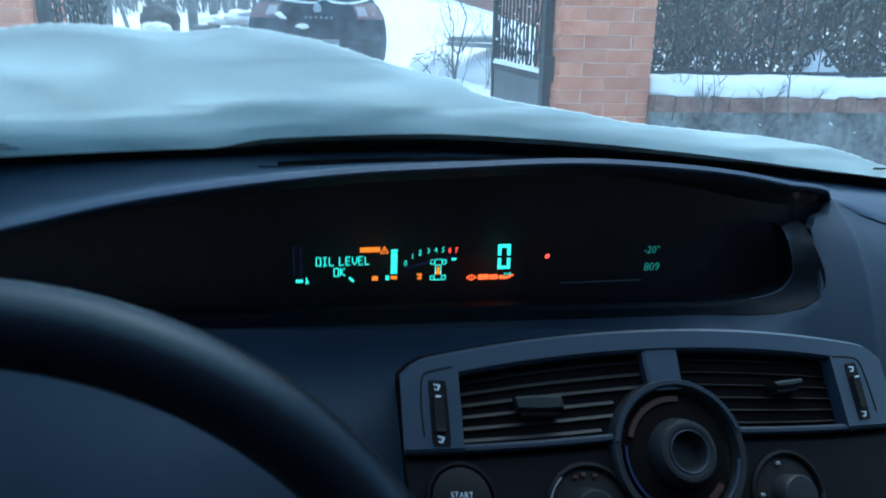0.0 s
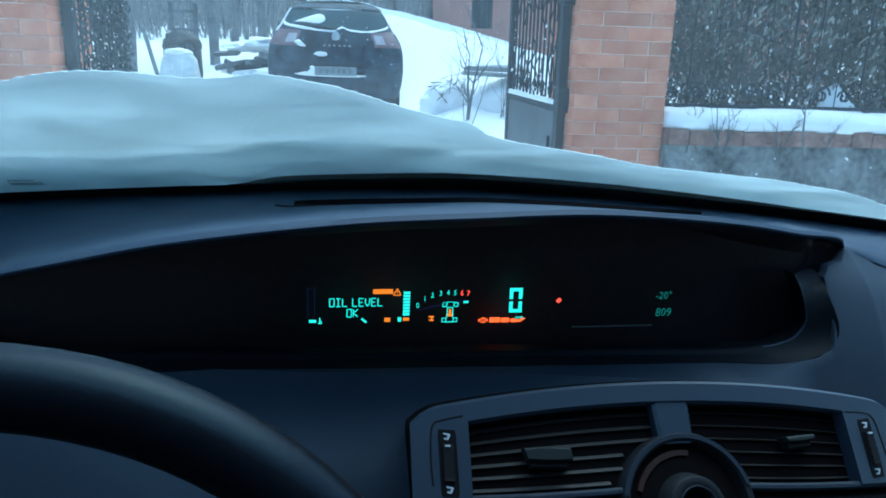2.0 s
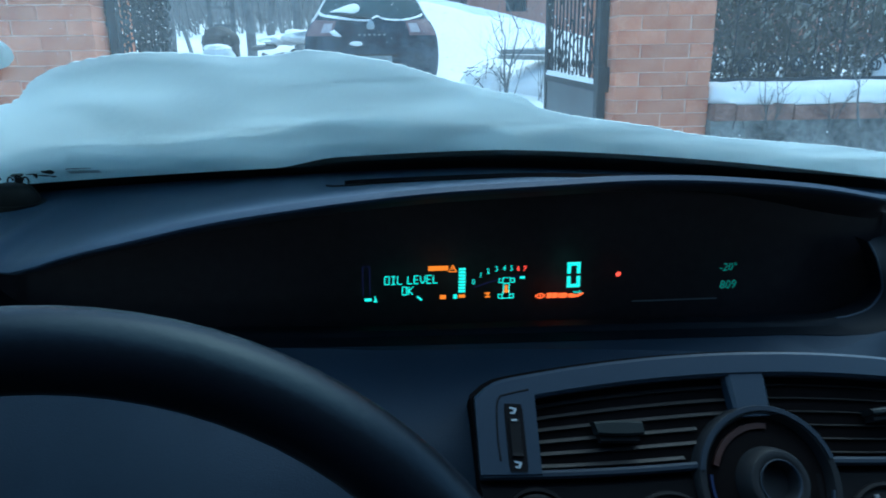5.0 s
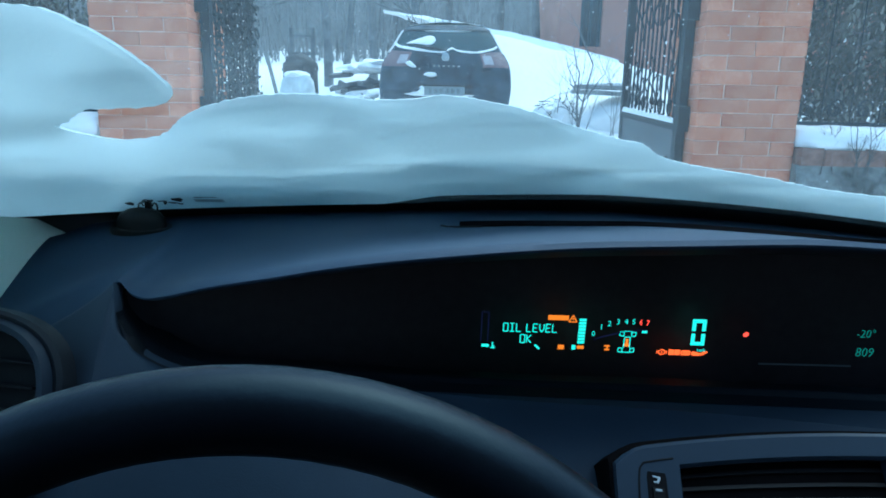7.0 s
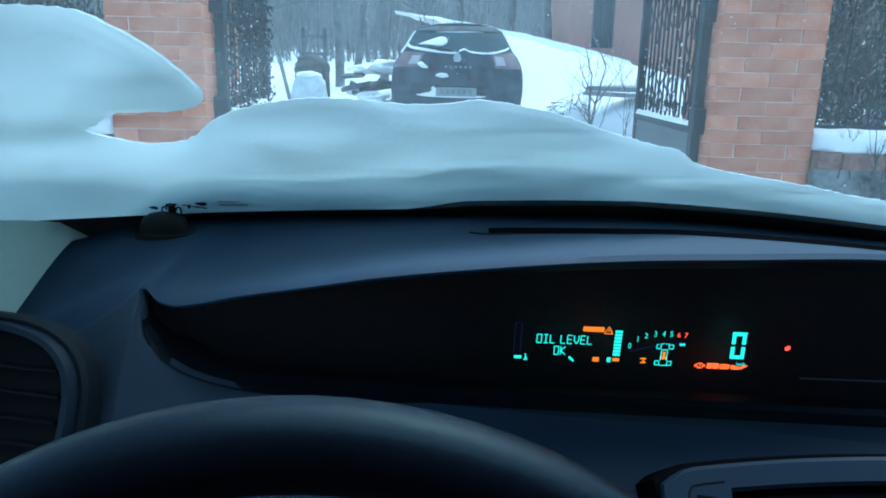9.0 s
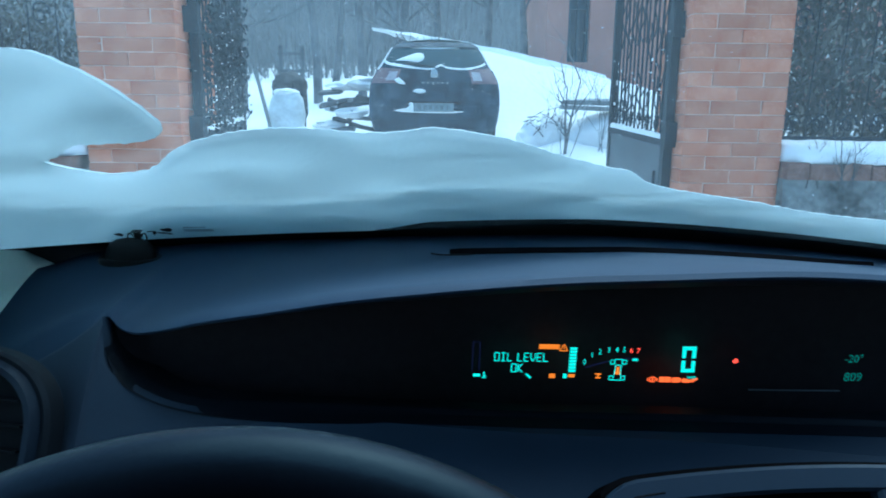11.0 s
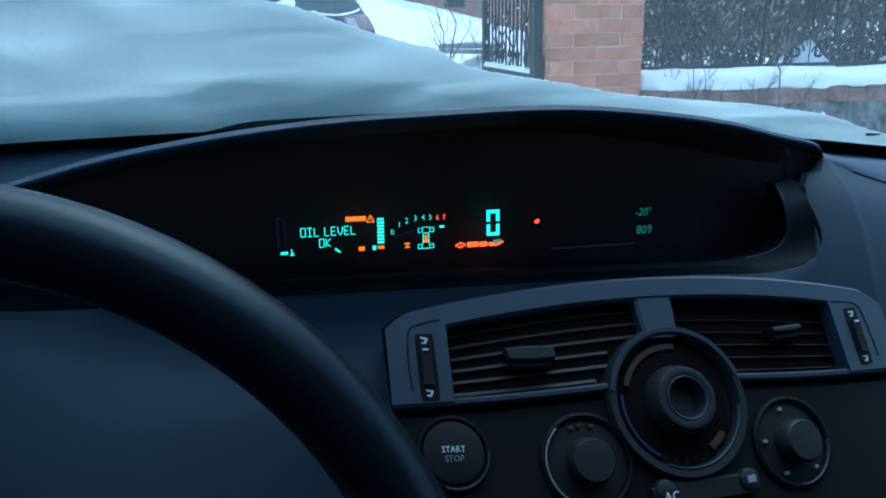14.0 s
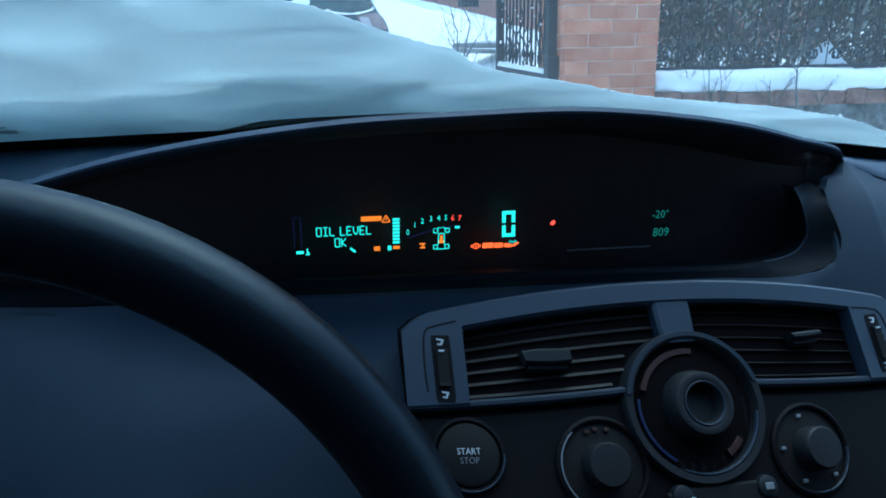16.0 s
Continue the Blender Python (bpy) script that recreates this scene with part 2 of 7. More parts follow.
# haze put into the colour: bark and forest paler than the near bark
M_FAR_BARK = mat("hazed_far_bark", (0.21, 0.215, 0.22), 0.95, var=0.3, scale=0.7, fine=5, bump=0, other=(0.31, 0.32, 0.325))
M_FOREST = mat("hazed_forest_mass", (0.24, 0.25, 0.255), 0.95, var=0.22, scale=0.25, fine=1.6, bump=0, other=(0.34, 0.355, 0.36))
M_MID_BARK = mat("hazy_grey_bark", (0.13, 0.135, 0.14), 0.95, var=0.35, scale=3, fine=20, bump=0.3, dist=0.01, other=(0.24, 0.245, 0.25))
M_LEAF = mat("dark_hedge_leaf", (0.034, 0.038, 0.033), 0.8, var=0.5, scale=4, fine=18, bump=0, other=(0.15, 0.145, 0.12))
M_GATE_FILLER = mat("dark_filler_leaf", (0.016, 0.024, 0.030), 0.8, var=0.4, scale=4, fine=18, bump=0, other=(0.06, 0.075, 0.08))
M_PALE_WOOD = mat("frosted_grey_plank", (0.26, 0.27, 0.26), 0.9, var=0.35, scale=4, fine=60, bump=0.5, dist=0.003, other=(0.44, 0.46, 0.46))
M_DRY_LEAF = mat("withered_leaf", (0.20, 0.195, 0.155), 0.85, var=0.5, scale=3, fine=9, bump=0, other=(0.50, 0.50, 0.45))
M_HOUSE = mat("pinkish_brick_wall", (0.42, 0.22, 0.17), 0.9, var=0.12, scale=1.5, fine=14, bump=0.3, dist=0.01)
M_WOOD = mat("weathered_grey_wood", (0.22, 0.23, 0.225), 0.9, var=0.3, scale=4, fine=40, bump=0.4)
M_DARK = mat("dark_window_opening", (0.045, 0.05, 0.06), 0.4, var=0.2, scale=2, fine=20, bump=0)
M_BAG = mat("pale_plastic_sack", (0.70, 0.73, 0.73), 0.6, var=0.2, scale=5, fine=22, bump=0.4, dist=0.01)

# ---- building helpers ----
CAR = pose(0, -0.2, 0, 0, 0, 3) @ pose(0, 0, 0, 5, 0, 0) @ pose(0, 0, 0, 0, 1, 0)
ORIGIN = {}


def thing(name, base=(0, 0, 0), label="", category="", group="", kind="", frame_of=None):
    """An Empty at the thing's base, in the world or in the car."""
    ob = new(name)
    ob.empty_display_size = 0.05
    ob.matrix_world = (frame_of or Matrix()) @ Matrix.Translation(base)
    ORIGIN[ob.name] = Vector(base)
    return tagged(ob, label, category, group, kind)


def part(name, bm, material, parent, label="", smooth=True, kind=""):
    """Links a bmesh as one mesh under a thing or a part; its points are in the same frame as the thing's base."""
    off = ORIGIN[parent.name]
    bmesh.ops.recalc_face_normals(bm, faces=bm.faces[:])
    me = bpy.data.meshes.new(name)
    bm.to_mesh(me)
    bm.free()
    me.transform(Matrix.Translation(-off))
    me.materials.append(material)
    if smooth:
        me.shade_smooth()
        me.set_sharp_from_angle(angle=radians(40))
    ob = new(name, me)
    ob.parent = parent
    ORIGIN[ob.name] = off
    return tagged(ob, label, kind=kind)


def solo(name, bm, material, base, label, category, group="", kind="", frame_of=None, smooth=True):
    """A thing of one mesh."""
    bmesh.ops.recalc_face_normals(bm, faces=bm.faces[:])
    me = bpy.data.meshes.new(name)
    bm.to_mesh(me)
    bm.free()
    me.transform(Matrix.Translation(-Vector(base)))
    me.materials.append(material)
    if smooth:
        me.shade_smooth()
        me.set_sharp_from_angle(angle=radians(40))
    ob = new(name, me)
    ob.matrix_world = (frame_of or Matrix()) @ Matrix.Translation(base)
    ORIGIN[ob.name] = Vector(base)
    return tagged(ob, label, category, group, kind)


def box(bm, lo, hi, bevel=0.0, m=None):
    lo, hi = Vector(lo), Vector(hi)
    r = bmesh.ops.create_cube(bm, size=1.0)
    vs = r["verts"]
    for v in vs:
        v.co = Vector((lo[i] + (v.co[i] + 0.5) * (hi[i] - lo[i]) for i in range(3)))
    if bevel:
        es = list({e for v in vs for e in v.link_edges})
        got = bmesh.ops.bevel(bm, geom=es, offset=bevel, segments=2, profile=0.6, affect="EDGES")
        vs = list({v for fc in got["faces"] for v in fc.verts} | {v for v in vs if v.is_valid})
    if m is not None:
        bmesh.ops.transform(bm, matrix=m, verts=vs)
    return bm


def boxed(lo, hi, bevel=0.0, m=None):
    return box(bmesh.new(), lo, hi, bevel, m)


def loft(bm, rows, closed=False, caps=False):
    """A skin over rows of points of equal length."""
    vs = [[bm.verts.new(p) for p in row] for row in rows]
    n = len(vs[0])
    for a, b in zip(vs, vs[1:]):
        for i in range(n if closed else n - 1):
            j = (i + 1) % n
            bm.faces.new((a[i], a[j], b[j], b[i]))
    if caps:
        bm.faces.new(vs[0])
        bm.faces.new(vs[-1][::-1])
    return bm


def tube(bm, pts, radius, sides=6, taper=None):
    """A round bar along points; taper: its radius at the end."""
    pts = [Vector(p) for p in pts]
    rows = []
    for i, p in enumerate(pts):
        d = (pts[min(i + 1, len(pts) - 1)] - pts[max(i - 1, 0)]).normalized()
        u = d.orthogonal().normalized() if i == 0 else (rows_u - d * rows_u.dot(d)).normalized()
        rows_u = u
        v = d.cross(u)
        r = radius if taper is None else radius + (taper - radius) * i / (len(pts) - 1)
        rows.append([p + (u * math.cos(a) + v * math.sin(a)) * r for a in (2 * math.pi * k / sides for k in range(sides))])
    return loft(bm, rows, closed=True, caps=True)


def keyed(keys):
    """A smooth curve through (x, value) keys."""
    xs, ys = np.array([k[0] for k in keys]), np.array([k[1] for k in keys])
    d = np.gradient(ys, xs)

    def at(x):
        x = min(max(x, xs[0]), xs[-1])
        i = min(int(np.searchsorted(xs, x, side="right")) - 1, len(xs) - 2)
        i = max(i, 0)
        h = xs[i + 1] - xs[i]
        t = (x - xs[i]) / h
        return float((2 * t**3 - 3 * t**2 + 1) * ys[i] + (t**3 - 2 * t**2 + t) * h * d[i] + (3 * t**2 - 2 * t**3) * ys[i + 1] + (t**3 - t**2) * h * d[i + 1])

    return at


def lettering(text, size, depth=0.0004, thin=0.0):
    """The built-in font as a mesh, centred on its origin in x and y."""
    cu = bpy.data.curves.new("lettering", "FONT")
    cu.body, cu.size, cu.align_x, cu.align_y, cu.extrude = text, size, "CENTER", "CENTER", depth
    cu.resolution_u, cu.offset = 2, thin
    ob = bpy.data.objects.new("lettering", cu)
    me = bpy.data.meshes.new_from_object(ob)
    bm = bmesh.new()
    bm.from_mesh(me)
    bpy.data.objects.remove(ob)
    bpy.data.meshes.remove(me)
    return bm


def smooth01(t):
    t = min(max(t, 0.0), 1.0)
    return t * t * (3 - 2 * t)


def curve_through(pts, step):
    """Catmull-Rom through points, evenly stepped."""
    out = []
    n = len(pts)
    for i in range(n - 1):
        p0, p1, p2, p3 = (Vector(pts[min(max(j, 0), n - 1)]) for j in (i - 1, i, i + 1, i + 2))
        k = max(1, round((p2 - p1).length / step))
        for j in range(k):
            t = j / k
            out.append(0.5 * ((2 * p1) + (p2 - p0) * t + (2 * p0 - 5 * p1 + 4 * p2 - p3) * t * t + (3 * p1 - p0 - 3 * p2 + p3) * t**3))
    return out


def quick_mesh(name, verts, faces, material, base, label, category, kind="", group=""):
    me = bpy.data.meshes.new(name)
    me.from_pydata([(v[0] - base[0], v[1] - base[1], v[2] - base[2]) for v in verts], [], faces)
    me.materials.append(material)
    ob = new(name, me)
    ob.matrix_world = Matrix.Translation(base)
    return tagged(ob, label, category, group, kind)


# ---- ground ----


def ground_z(x, y):
    """The drive climbs through the gate; a snowy mound stands behind the dark car."""
    yy = min(max(y, -30), 60)
    z = 0.0945 * (yy + 0.2) if yy > -4 else -0.359 + 0.02 * (yy + 4)
    lean = smooth01((y - 9.3) / 4.2)
    z += lean * max(0.0, 2.05 - 0.28 * (x + 1.6)) * smooth01((x + 1.3) / 1.9) * smooth01((11 - x) / 4) * (1 - smooth01((y - 15) / 12))
    side = smooth01((abs(x + 0.15) - 1.5) / 1.0) * smooth01((y - 3.8) / 1.5)
    z += 0.16 * side * (0.6 + 0.7 * noise.noise((x * 0.7, y * 0.7, 3.0)))
    z += 0.32 * math.exp(-((x - 1.5) / 0.75) ** 2 - ((y - 8.4) / 0.8) ** 2)
    z += 0.035 * noise.noise((x * 1.3, y * 1.3, 0.0)) + 0.05 * noise.noise((x * 0.35, y * 0.35, 7.0))
    return z


def build_ground():
    xs = np.concatenate([np.linspace(-400, -30, 14), np.linspace(-28, -8, 24), np.linspace(-7.6, 9, 110), np.linspace(10, 30, 24), np.linspace(35, 400, 14)])
    ys = np.concatenate([np.linspace(-200, -12, 8), np.linspace(-10, 2, 22), np.linspace(2.2, 16, 110), np.linspace(16.5, 60, 50), np.linspace(70, 900, 12)])
    bm = loft(bmesh.new(), [[(x, y, ground_z(x, y)) for x in xs] for y in ys])
    solo("ground", bm, M_SNOW, (0, 0, 0), "sloping ground and drive under fresh white snow", "ground", kind="structure")


build_ground()
# ---- the car: dashboard ----
LIP_Z = keyed([(-0.60, 1.00), (-0.45, 1.060), (-0.36, 1.112), (-0.32, 1.136), (-0.300, 1.151), (-0.288, 1.160), (-0.276, 1.1545), (-0.263, 1.155), (-0.233, 1.166), (-0.198, 1.182), (-0.141, 1.203),
               (-0.088, 1.220), (-0.025, 1.234), (0.046, 1.244), (0.12, 1.248), (0.20, 1.249), (0.291, 1.240), (0.355, 1.229),
               (0.437, 1.2095), (0.490, 1.1975), (0.515, 1.1905), (0.532, 1.1835), (0.5425, 1.1745), (0.57, 1.1645), (0.60, 1.155), (0.65, 1.142), (0.70, 1.131), (1.05, 1.085)])
SILL_Z = keyed([(-0.60, 0.999), (-0.45, 1.059), (-0.36, 1.111), (-0.32, 1.135), (-0.300, 1.150), (-0.289, 1.155), (-0.2845, 1.140), (-0.268, 1.122), (-0.251, 1.114), (-0.229, 1.109), (-0.20, 1.107), (-0.15, 1.1065),
                (-0.09, 1.107), (0.035, 1.104), (0.173, 1.1015), (0.30, 1.098), (0.371, 1.096), (0.423, 1.092), (0.454, 1.092), (0.479, 1.097),
                (0.490, 1.108), (0.4935, 1.125), (0.496, 1.146), (0.503, 1.156), (0.529, 1.164), (0.5425, 1.173), (0.57, 1.163), (0.60, 1.154), (0.65, 1.141), (0.70, 1.130), (1.05, 1.084)])
SILL_Y = keyed([(-0.289, 0.640), (-0.2845, 0.625), (-0.268, 0.606), (-0.251, 0.597), (-0.229, 0.589), (-0.20, 0.581), (-0.15, 0.574), (-0.09, 0.572), (0.035, 0.572), (0.173, 0.572),
                (0.30, 0.574), (0.423, 0.577), (0.454, 0.580), (0.479, 0.584), (0.490, 0.590), (0.4935, 0.600), (0.496, 0.618), (0.503, 0.630), (0.529, 0.645), (0.5425, 0.656)])
# inner edge of the rim round the hollow, and its outer edge
RIM_IN = [(-0.2865, 0.645, 1.148), (-0.282, 0.640, 1.135), (-0.270, 0.632, 1.121), (-0.252, 0.622, 1.114), (-0.232, 0.612, 1.109), (-0.205, 0.603, 1.1075), (-0.155, 0.597, 1.1085), (-0.09, 0.591, 1.111),
          (0.035, 0.588, 1.108), (0.177, 0.588, 1.106), (0.296, 0.589, 1.103), (0.381, 0.592, 1.099), (0.423, 0.595, 1.099), (0.442, 0.598, 1.100), (0.458, 0.601, 1.104), (0.467, 0.604, 1.111),
          (0.471, 0.606, 1.120), (0.469, 0.609, 1.133), (0.466, 0.612, 1.143), (0.464, 0.615, 1.150), (0.466, 0.628, 1.157)]
RIM_OUT = [(-0.289, 0.640, 1.154), (-0.2845, 0.625, 1.140), (-0.268, 0.606, 1.122), (-0.251, 0.597, 1.114), (-0.229, 0.589, 1.109), (-0.20, 0.581, 1.107), (-0.15, 0.574, 1.1065), (-0.09, 0.572, 1.107),
           (0.035, 0.572, 1.104), (0.173, 0.572, 1.1015), (0.30, 0.574, 1.098), (0.371, 0.575, 1.096), (0.423, 0.577, 1.092), (0.454, 0.580, 1.092), (0.479, 0.584, 1.097), (0.493, 0.589, 1.108),
           (0.496, 0.595, 1.120), (0.4945, 0.604, 1.133), (0.494, 0.616, 1.144), (0.499, 0.632, 1.152), (0.494, 0.642, 1.158)]


def sill_z(x):
    return LIP_Z(x) + 0.0008 if x < -0.2892 or x > 0.5427 else min(SILL_Z(x), LIP_Z(x) - 0.0018)


def lip_y(x):
    if x < -0.288:
        return 0.641 - 0.10 * (-0.288 - x)
    if x > 0.5425:
        return 0.658
    return 0.5 + 0.141 * ((0.08 - x) / 0.368) ** 2.2 if x < 0.08 else 0.5 + 0.158 * ((x - 0.08) / 0.4625) ** 2.2


def sill_y(x):
    if x < -0.288 or x > 0.5425:
        return lip_y(x) + 0.003
    return SILL_Y(x)


def screen_foot(x):
    """Where the windscreen meets the dashboard."""
    return 0.92 - 0.25 * (x - 0.27) ** 2


def foot_z(x):
    return 1.180 - 0.085 * max(0.0, x - 0.17) ** 1.15 - 0.02 * max(0.0, -x - 0.3)


def screen_y(x, z):
    return screen_foot(x) - (z - 1.165) / 0.6


STATIONS = sorted({*np.linspace(-0.432, -0.30, 10), *np.linspace(-0.292, -0.255, 14), *np.linspace(-0.25, 0.44, 56), *np.linspace(0.445, 0.548, 36), *np.linspace(0.556, 1.06, 24)})
INSIDE = [x for x in STATIONS if -0.2885 <= x <= 0.5430]


def dash_top_row(x):
    yl, zl = lip_y(x), LIP_Z(x)
    yf, zf = screen_y(x, foot_z(x)) + 0.024, foot_z(x) - 0.016 - 0.004 * smooth01((-0.33 - x) / 0.08) - 0.012 * smooth01((-0.385 - x) / 0.05)
    row = [(x, yl + 0.0130, zl - 0.0070), (x, yl + 0.0028, zl - 0.0024), (x, yl + 0.0022, zl - 0.0006), (x, yl + 0.0065, zl + 0.0016)]
    if x > 0.5425:
        # beyond the hollow the top runs on into the face without a lip
        e = smooth01((x - 0.5425) / 0.02)
        for i, (dy, dz) in enumerate(((-0.005, -0.0028), (-0.002, -0.0010), (0.001, 0.0008), (0.005, 0.0030))):
            row[i] = (x, row[i][1] * (1 - e) + (yl + dy) * e, row[i][2] * (1 - e) + (zl + dz) * e)
    out, west = smooth01((x - 0.52) / 0.08), smooth01((-0.288 - x) / 0.05)
    for k in range(1, 17):
        s = k / 16
        y = yl + 0.008 + (yf - yl - 0.008) * s
        fall = (1 - s) ** 1.32
        bulge = out * 0.020 * (1 - math.exp(-s / 0.15)) * (1 - s) + west * 0.022 * math.exp(-s / 0.22) * (1 - math.exp(-s / 0.05))
        row.append((x, y, zf + (zl + 0.002 - zf) * fall + bulge))
    return row


FACE_MID = keyed([(0.40, 0.47), (0.45, 0.46), (0.70, 0.41), (0.86, 0.40), (0.93, 0.418), (0.985, 0.435), (1.025, 0.455), (1.062, 0.478), (1.080, 0.498), (1.090, 0.525), (1.100, 0.555), (1.20, 0.64)])
FACE_WEST = keyed([(0.40, 0.48), (0.45, 0.48), (0.70, 0.475), (0.86, 0.49), (0.94, 0.508), (1.01, 0.530), (1.058, 0.556), (1.097, 0.584), (1.124, 0.606), (1.142, 0.622), (1.158, 0.640), (1.20, 0.68)])
FACE_EAST = keyed([(0.40, 0.47), (0.45, 0.47), (0.72, 0.48), (0.88, 0.50), (0.97, 0.522), (1.03, 0.545), (1.075, 0.568), (1.105, 0.585), (1.122, 0.597), (1.140, 0.612), (1.150, 0.622), (1.156, 0.630), (1.164, 0.644), (1.1735, 0.658), (1.22, 0.72)])


def face_y(x, z):
    """Depth of the dashboard's face."""
    if x < -0.289:
        z -= (LIP_Z(x) - 1.156) * smooth01((z - 0.7) / 0.3)
    if x > 0.5425:
        z -= (LIP_Z(x) - 1.1745) * smooth01((z - 0.7) / 0.3)
    east, west = smooth01((x - 0.34) / 0.13), smooth01((-0.04 - x) / 0.20)
    return FACE_MID(z) * (1 - east - west) + FACE_EAST(z) * east + FACE_WEST(z) * west


def fascia_row(x):
    ys, zs = sill_y(x), sill_z(x)
    z0 = zs - 0.002
    y0 = min(face_y(x, z0), ys - 0.002)
    row = [(x, ys + 0.010, zs - 0.0005), (x, y0 + 0.003, zs + 0.0004)]
    for q in (0.0, 0.008, 0.02, 0.035, 0.052, 0.072, 0.10, 0.14, 0.19, 0.26, 0.36, 0.5, 0.7, 1.0):
        z = z0 + (0.45 - z0) * q
        row.append((x, min(face_y(x, z), y0 + 0.001), z))
    return row


def hollow_row(x):
    """The dark hollow under the lip, back wall and floor."""
    yl, zl, ys, zs = lip_y(x), LIP_Z(x), sill_y(x), sill_z(x)
    top = zl - 0.007
    gap = max(top - zs, 0.0)
    low = 0.020 * min(1.0, gap / 0.06)
    q = min(1.0, gap / 0.03)
    back = yl + 0.014 + max(0.0, 0.638 - yl) * q
    return [(x, yl + 0.012, top + 0.001), (x, yl + 0.012 + 0.013 * q, zs + 0.95 * gap), (x, yl + 0.013 + (back - yl - 0.013) * 0.6, zs + 0.88 * gap), (x, back, zs + 0.78 * gap),
            (x, max(back - 0.004, ys + 0.012 + 0.018 * q), zs + 0.30 * gap), (x, max(back - 0.008, ys + 0.012 + 0.014 * q), zs - low), (x, ys + 0.012 + 0.012 * q, zs - low), (x, ys + 0.012, zs - 0.001 - 0.003 * q), (x, ys + 0.010, zs - 0.0005)]


def build_dashboard():
    d = thing("dashboard", (0.27, 0.6, 0.45), "dark blue-grey plastic car dashboard with a long arched display hollow", "dashboard", frame_of=CAR)
    part("dash_top", loft(bmesh.new(), [dash_top_row(x) for x in STATIONS]), M_DASH, d)
    part("display_hollow", loft(bmesh.new(), [hollow_row(x) for x in INSIDE]), M_LENS, d, "black hollow behind the display lens")
    # unseen black box added to stop light leaking in behind the lip
    part("leak_blocker", boxed((-0.31, 0.672, 1.06), (-0.262, 0.70, 1.142)), M_BLACK, d, smooth=False)
    part("fascia", loft(bmesh.new(), [fascia_row(x) for x in STATIONS]), M_FASCIA, d)
    # hollowed rim round the display, from one end of the lip to the other
    def even(pts):
        """Points along a smooth line, eight to each key."""
        v = [Vector(q) for q in pts]
        out = []
        for i in range(len(v) - 1):
            p0, p1, p2, p3 = v[max(i - 1, 0)], v[i], v[i + 1], v[min(i + 2, len(v) - 1)]
            for k in range(8):
                t = k / 8
                out.append(0.5 * (2 * p1 + (p2 - p0) * t + (2 * p0 - 5 * p1 + 4 * p2 - p3) * t * t + (3 * p1 - p0 - 3 * p2 + p3) * t**3))
        return out + [v[-1]]

    rows = []
    for i, (a, b) in enumerate(zip(even(RIM_IN), even(RIM_OUT))):
        u = (b - a)
        flat = Vector((u.x, 0, u.z))
        flat = flat.normalized() if flat.length > 1e-5 else Vector((0, 0, -1))
        back = Vector((0, 0.022, -0.002)) + flat * 0.004
        rows.append([a + back, a + Vector((0, 0.004, 0)) + flat * 0.0006, a + Vector((0, 0.0002, 0.0004)) , a + u * 0.15 + Vector((0, 0.0006, 0)), a + u * 0.5 + Vector((0, 0.004, -0.001)),
                     a + u * 0.86 + Vector((0, 0.0015, 0)), b + Vector((0, -0.0016, 0.0006)), b + flat * 0.003 + Vector((0, 0.0, -0.001)), b + flat * 0.005 + Vector((0, 0.012, -0.004))])
    part("lens_surround", loft(bmesh.new(), rows), M_RIM, d, "hollowed dark rim round the display")
    # light on the rim's inner edge, painted as a thin paler tube
    edge = bmesh.new()
    tube(edge, [q + Vector((0, -0.0004, 0.0002)) for q in even(RIM_IN)[96:]], 0.0009, 6)
    part("lens_lit_edge", edge, M_TRIM, d, "thin inner edge of the rim, painted as lit")
    # defroster slot
    slot = bmesh.new()
    rows = []
    for x in np.linspace(-0.004, 0.495, 40):
        t = (x + 0.004) / 0.499
        y = 0.752 + 0.092 * t * t
        w = 0.0115 * (1 - 0.93 * t) * min(1.0, 0.5 + 30 * t)
        rows.append([(x, y + s * w, top_z(x, y + s * w) + up) for s, up in ((-1, -0.003), (-1, 0.0012), (0.6, 0.0036), (1, 0.0044), (1, -0.003))])
    loft(slot, rows)
    part("defroster_slot", slot, M_SLOT, d, "narrow black defroster slot")
    lid = bmesh.new()
    tube(lid, [(x, y, top_z(x, y) + 0.0006) for x, y in ((-0.022, 0.756), (-0.015, 0.742), (-0.004, 0.736), (0.016, 0.736))], 0.0010, 5)
    part("slot_seam", lid, M_BLACK, d)
    # side air vent
    v = thing("side_air_vent", (-0.36, 0.56, 1.07), "round black side air vent in the dashboard end", "air vent", frame_of=CAR)
    tilt = Matrix.Translation((-0.398, 0.574, 1.084)) @ pose(0, 0, 0, -28, 0, -8)
    ringb = bmesh.new()
    prof = [(0.0885, 0.02), (0.0885, -0.003), (0.085, -0.009), (0.080, -0.0085), (0.077, 0.0), (0.077, 0.03)]
    loft(ringb, [[tilt @ Vector((r * math.copysign(abs(math.cos(a)) ** 0.72, math.cos(a)), y, 0.78 * r * math.copysign(abs(math.sin(a)) ** 0.72, math.sin(a)))) for r, y in prof] for a in np.linspace(0, 2 * math.pi, 49)])
    part("vent_ring", ringb, M_SILL, v)
    groove = bmesh.new()
    loft(groove, [[tilt @ Vector((r * math.copysign(abs(math.cos(a)) ** 0.72, math.cos(a)), y, 0.78 * r * math.copysign(abs(math.sin(a)) ** 0.72, math.sin(a)))) for r, y in ((0.088, 0.012), (0.088, -0.002), (0.092, -0.0035), (0.0955, -0.001), (0.0975, 0.012))] for a in np.linspace(0, 2 * math.pi, 49)])
    part("vent_groove", groove, M_DASH_DARK, v)
    well = bmesh.new()
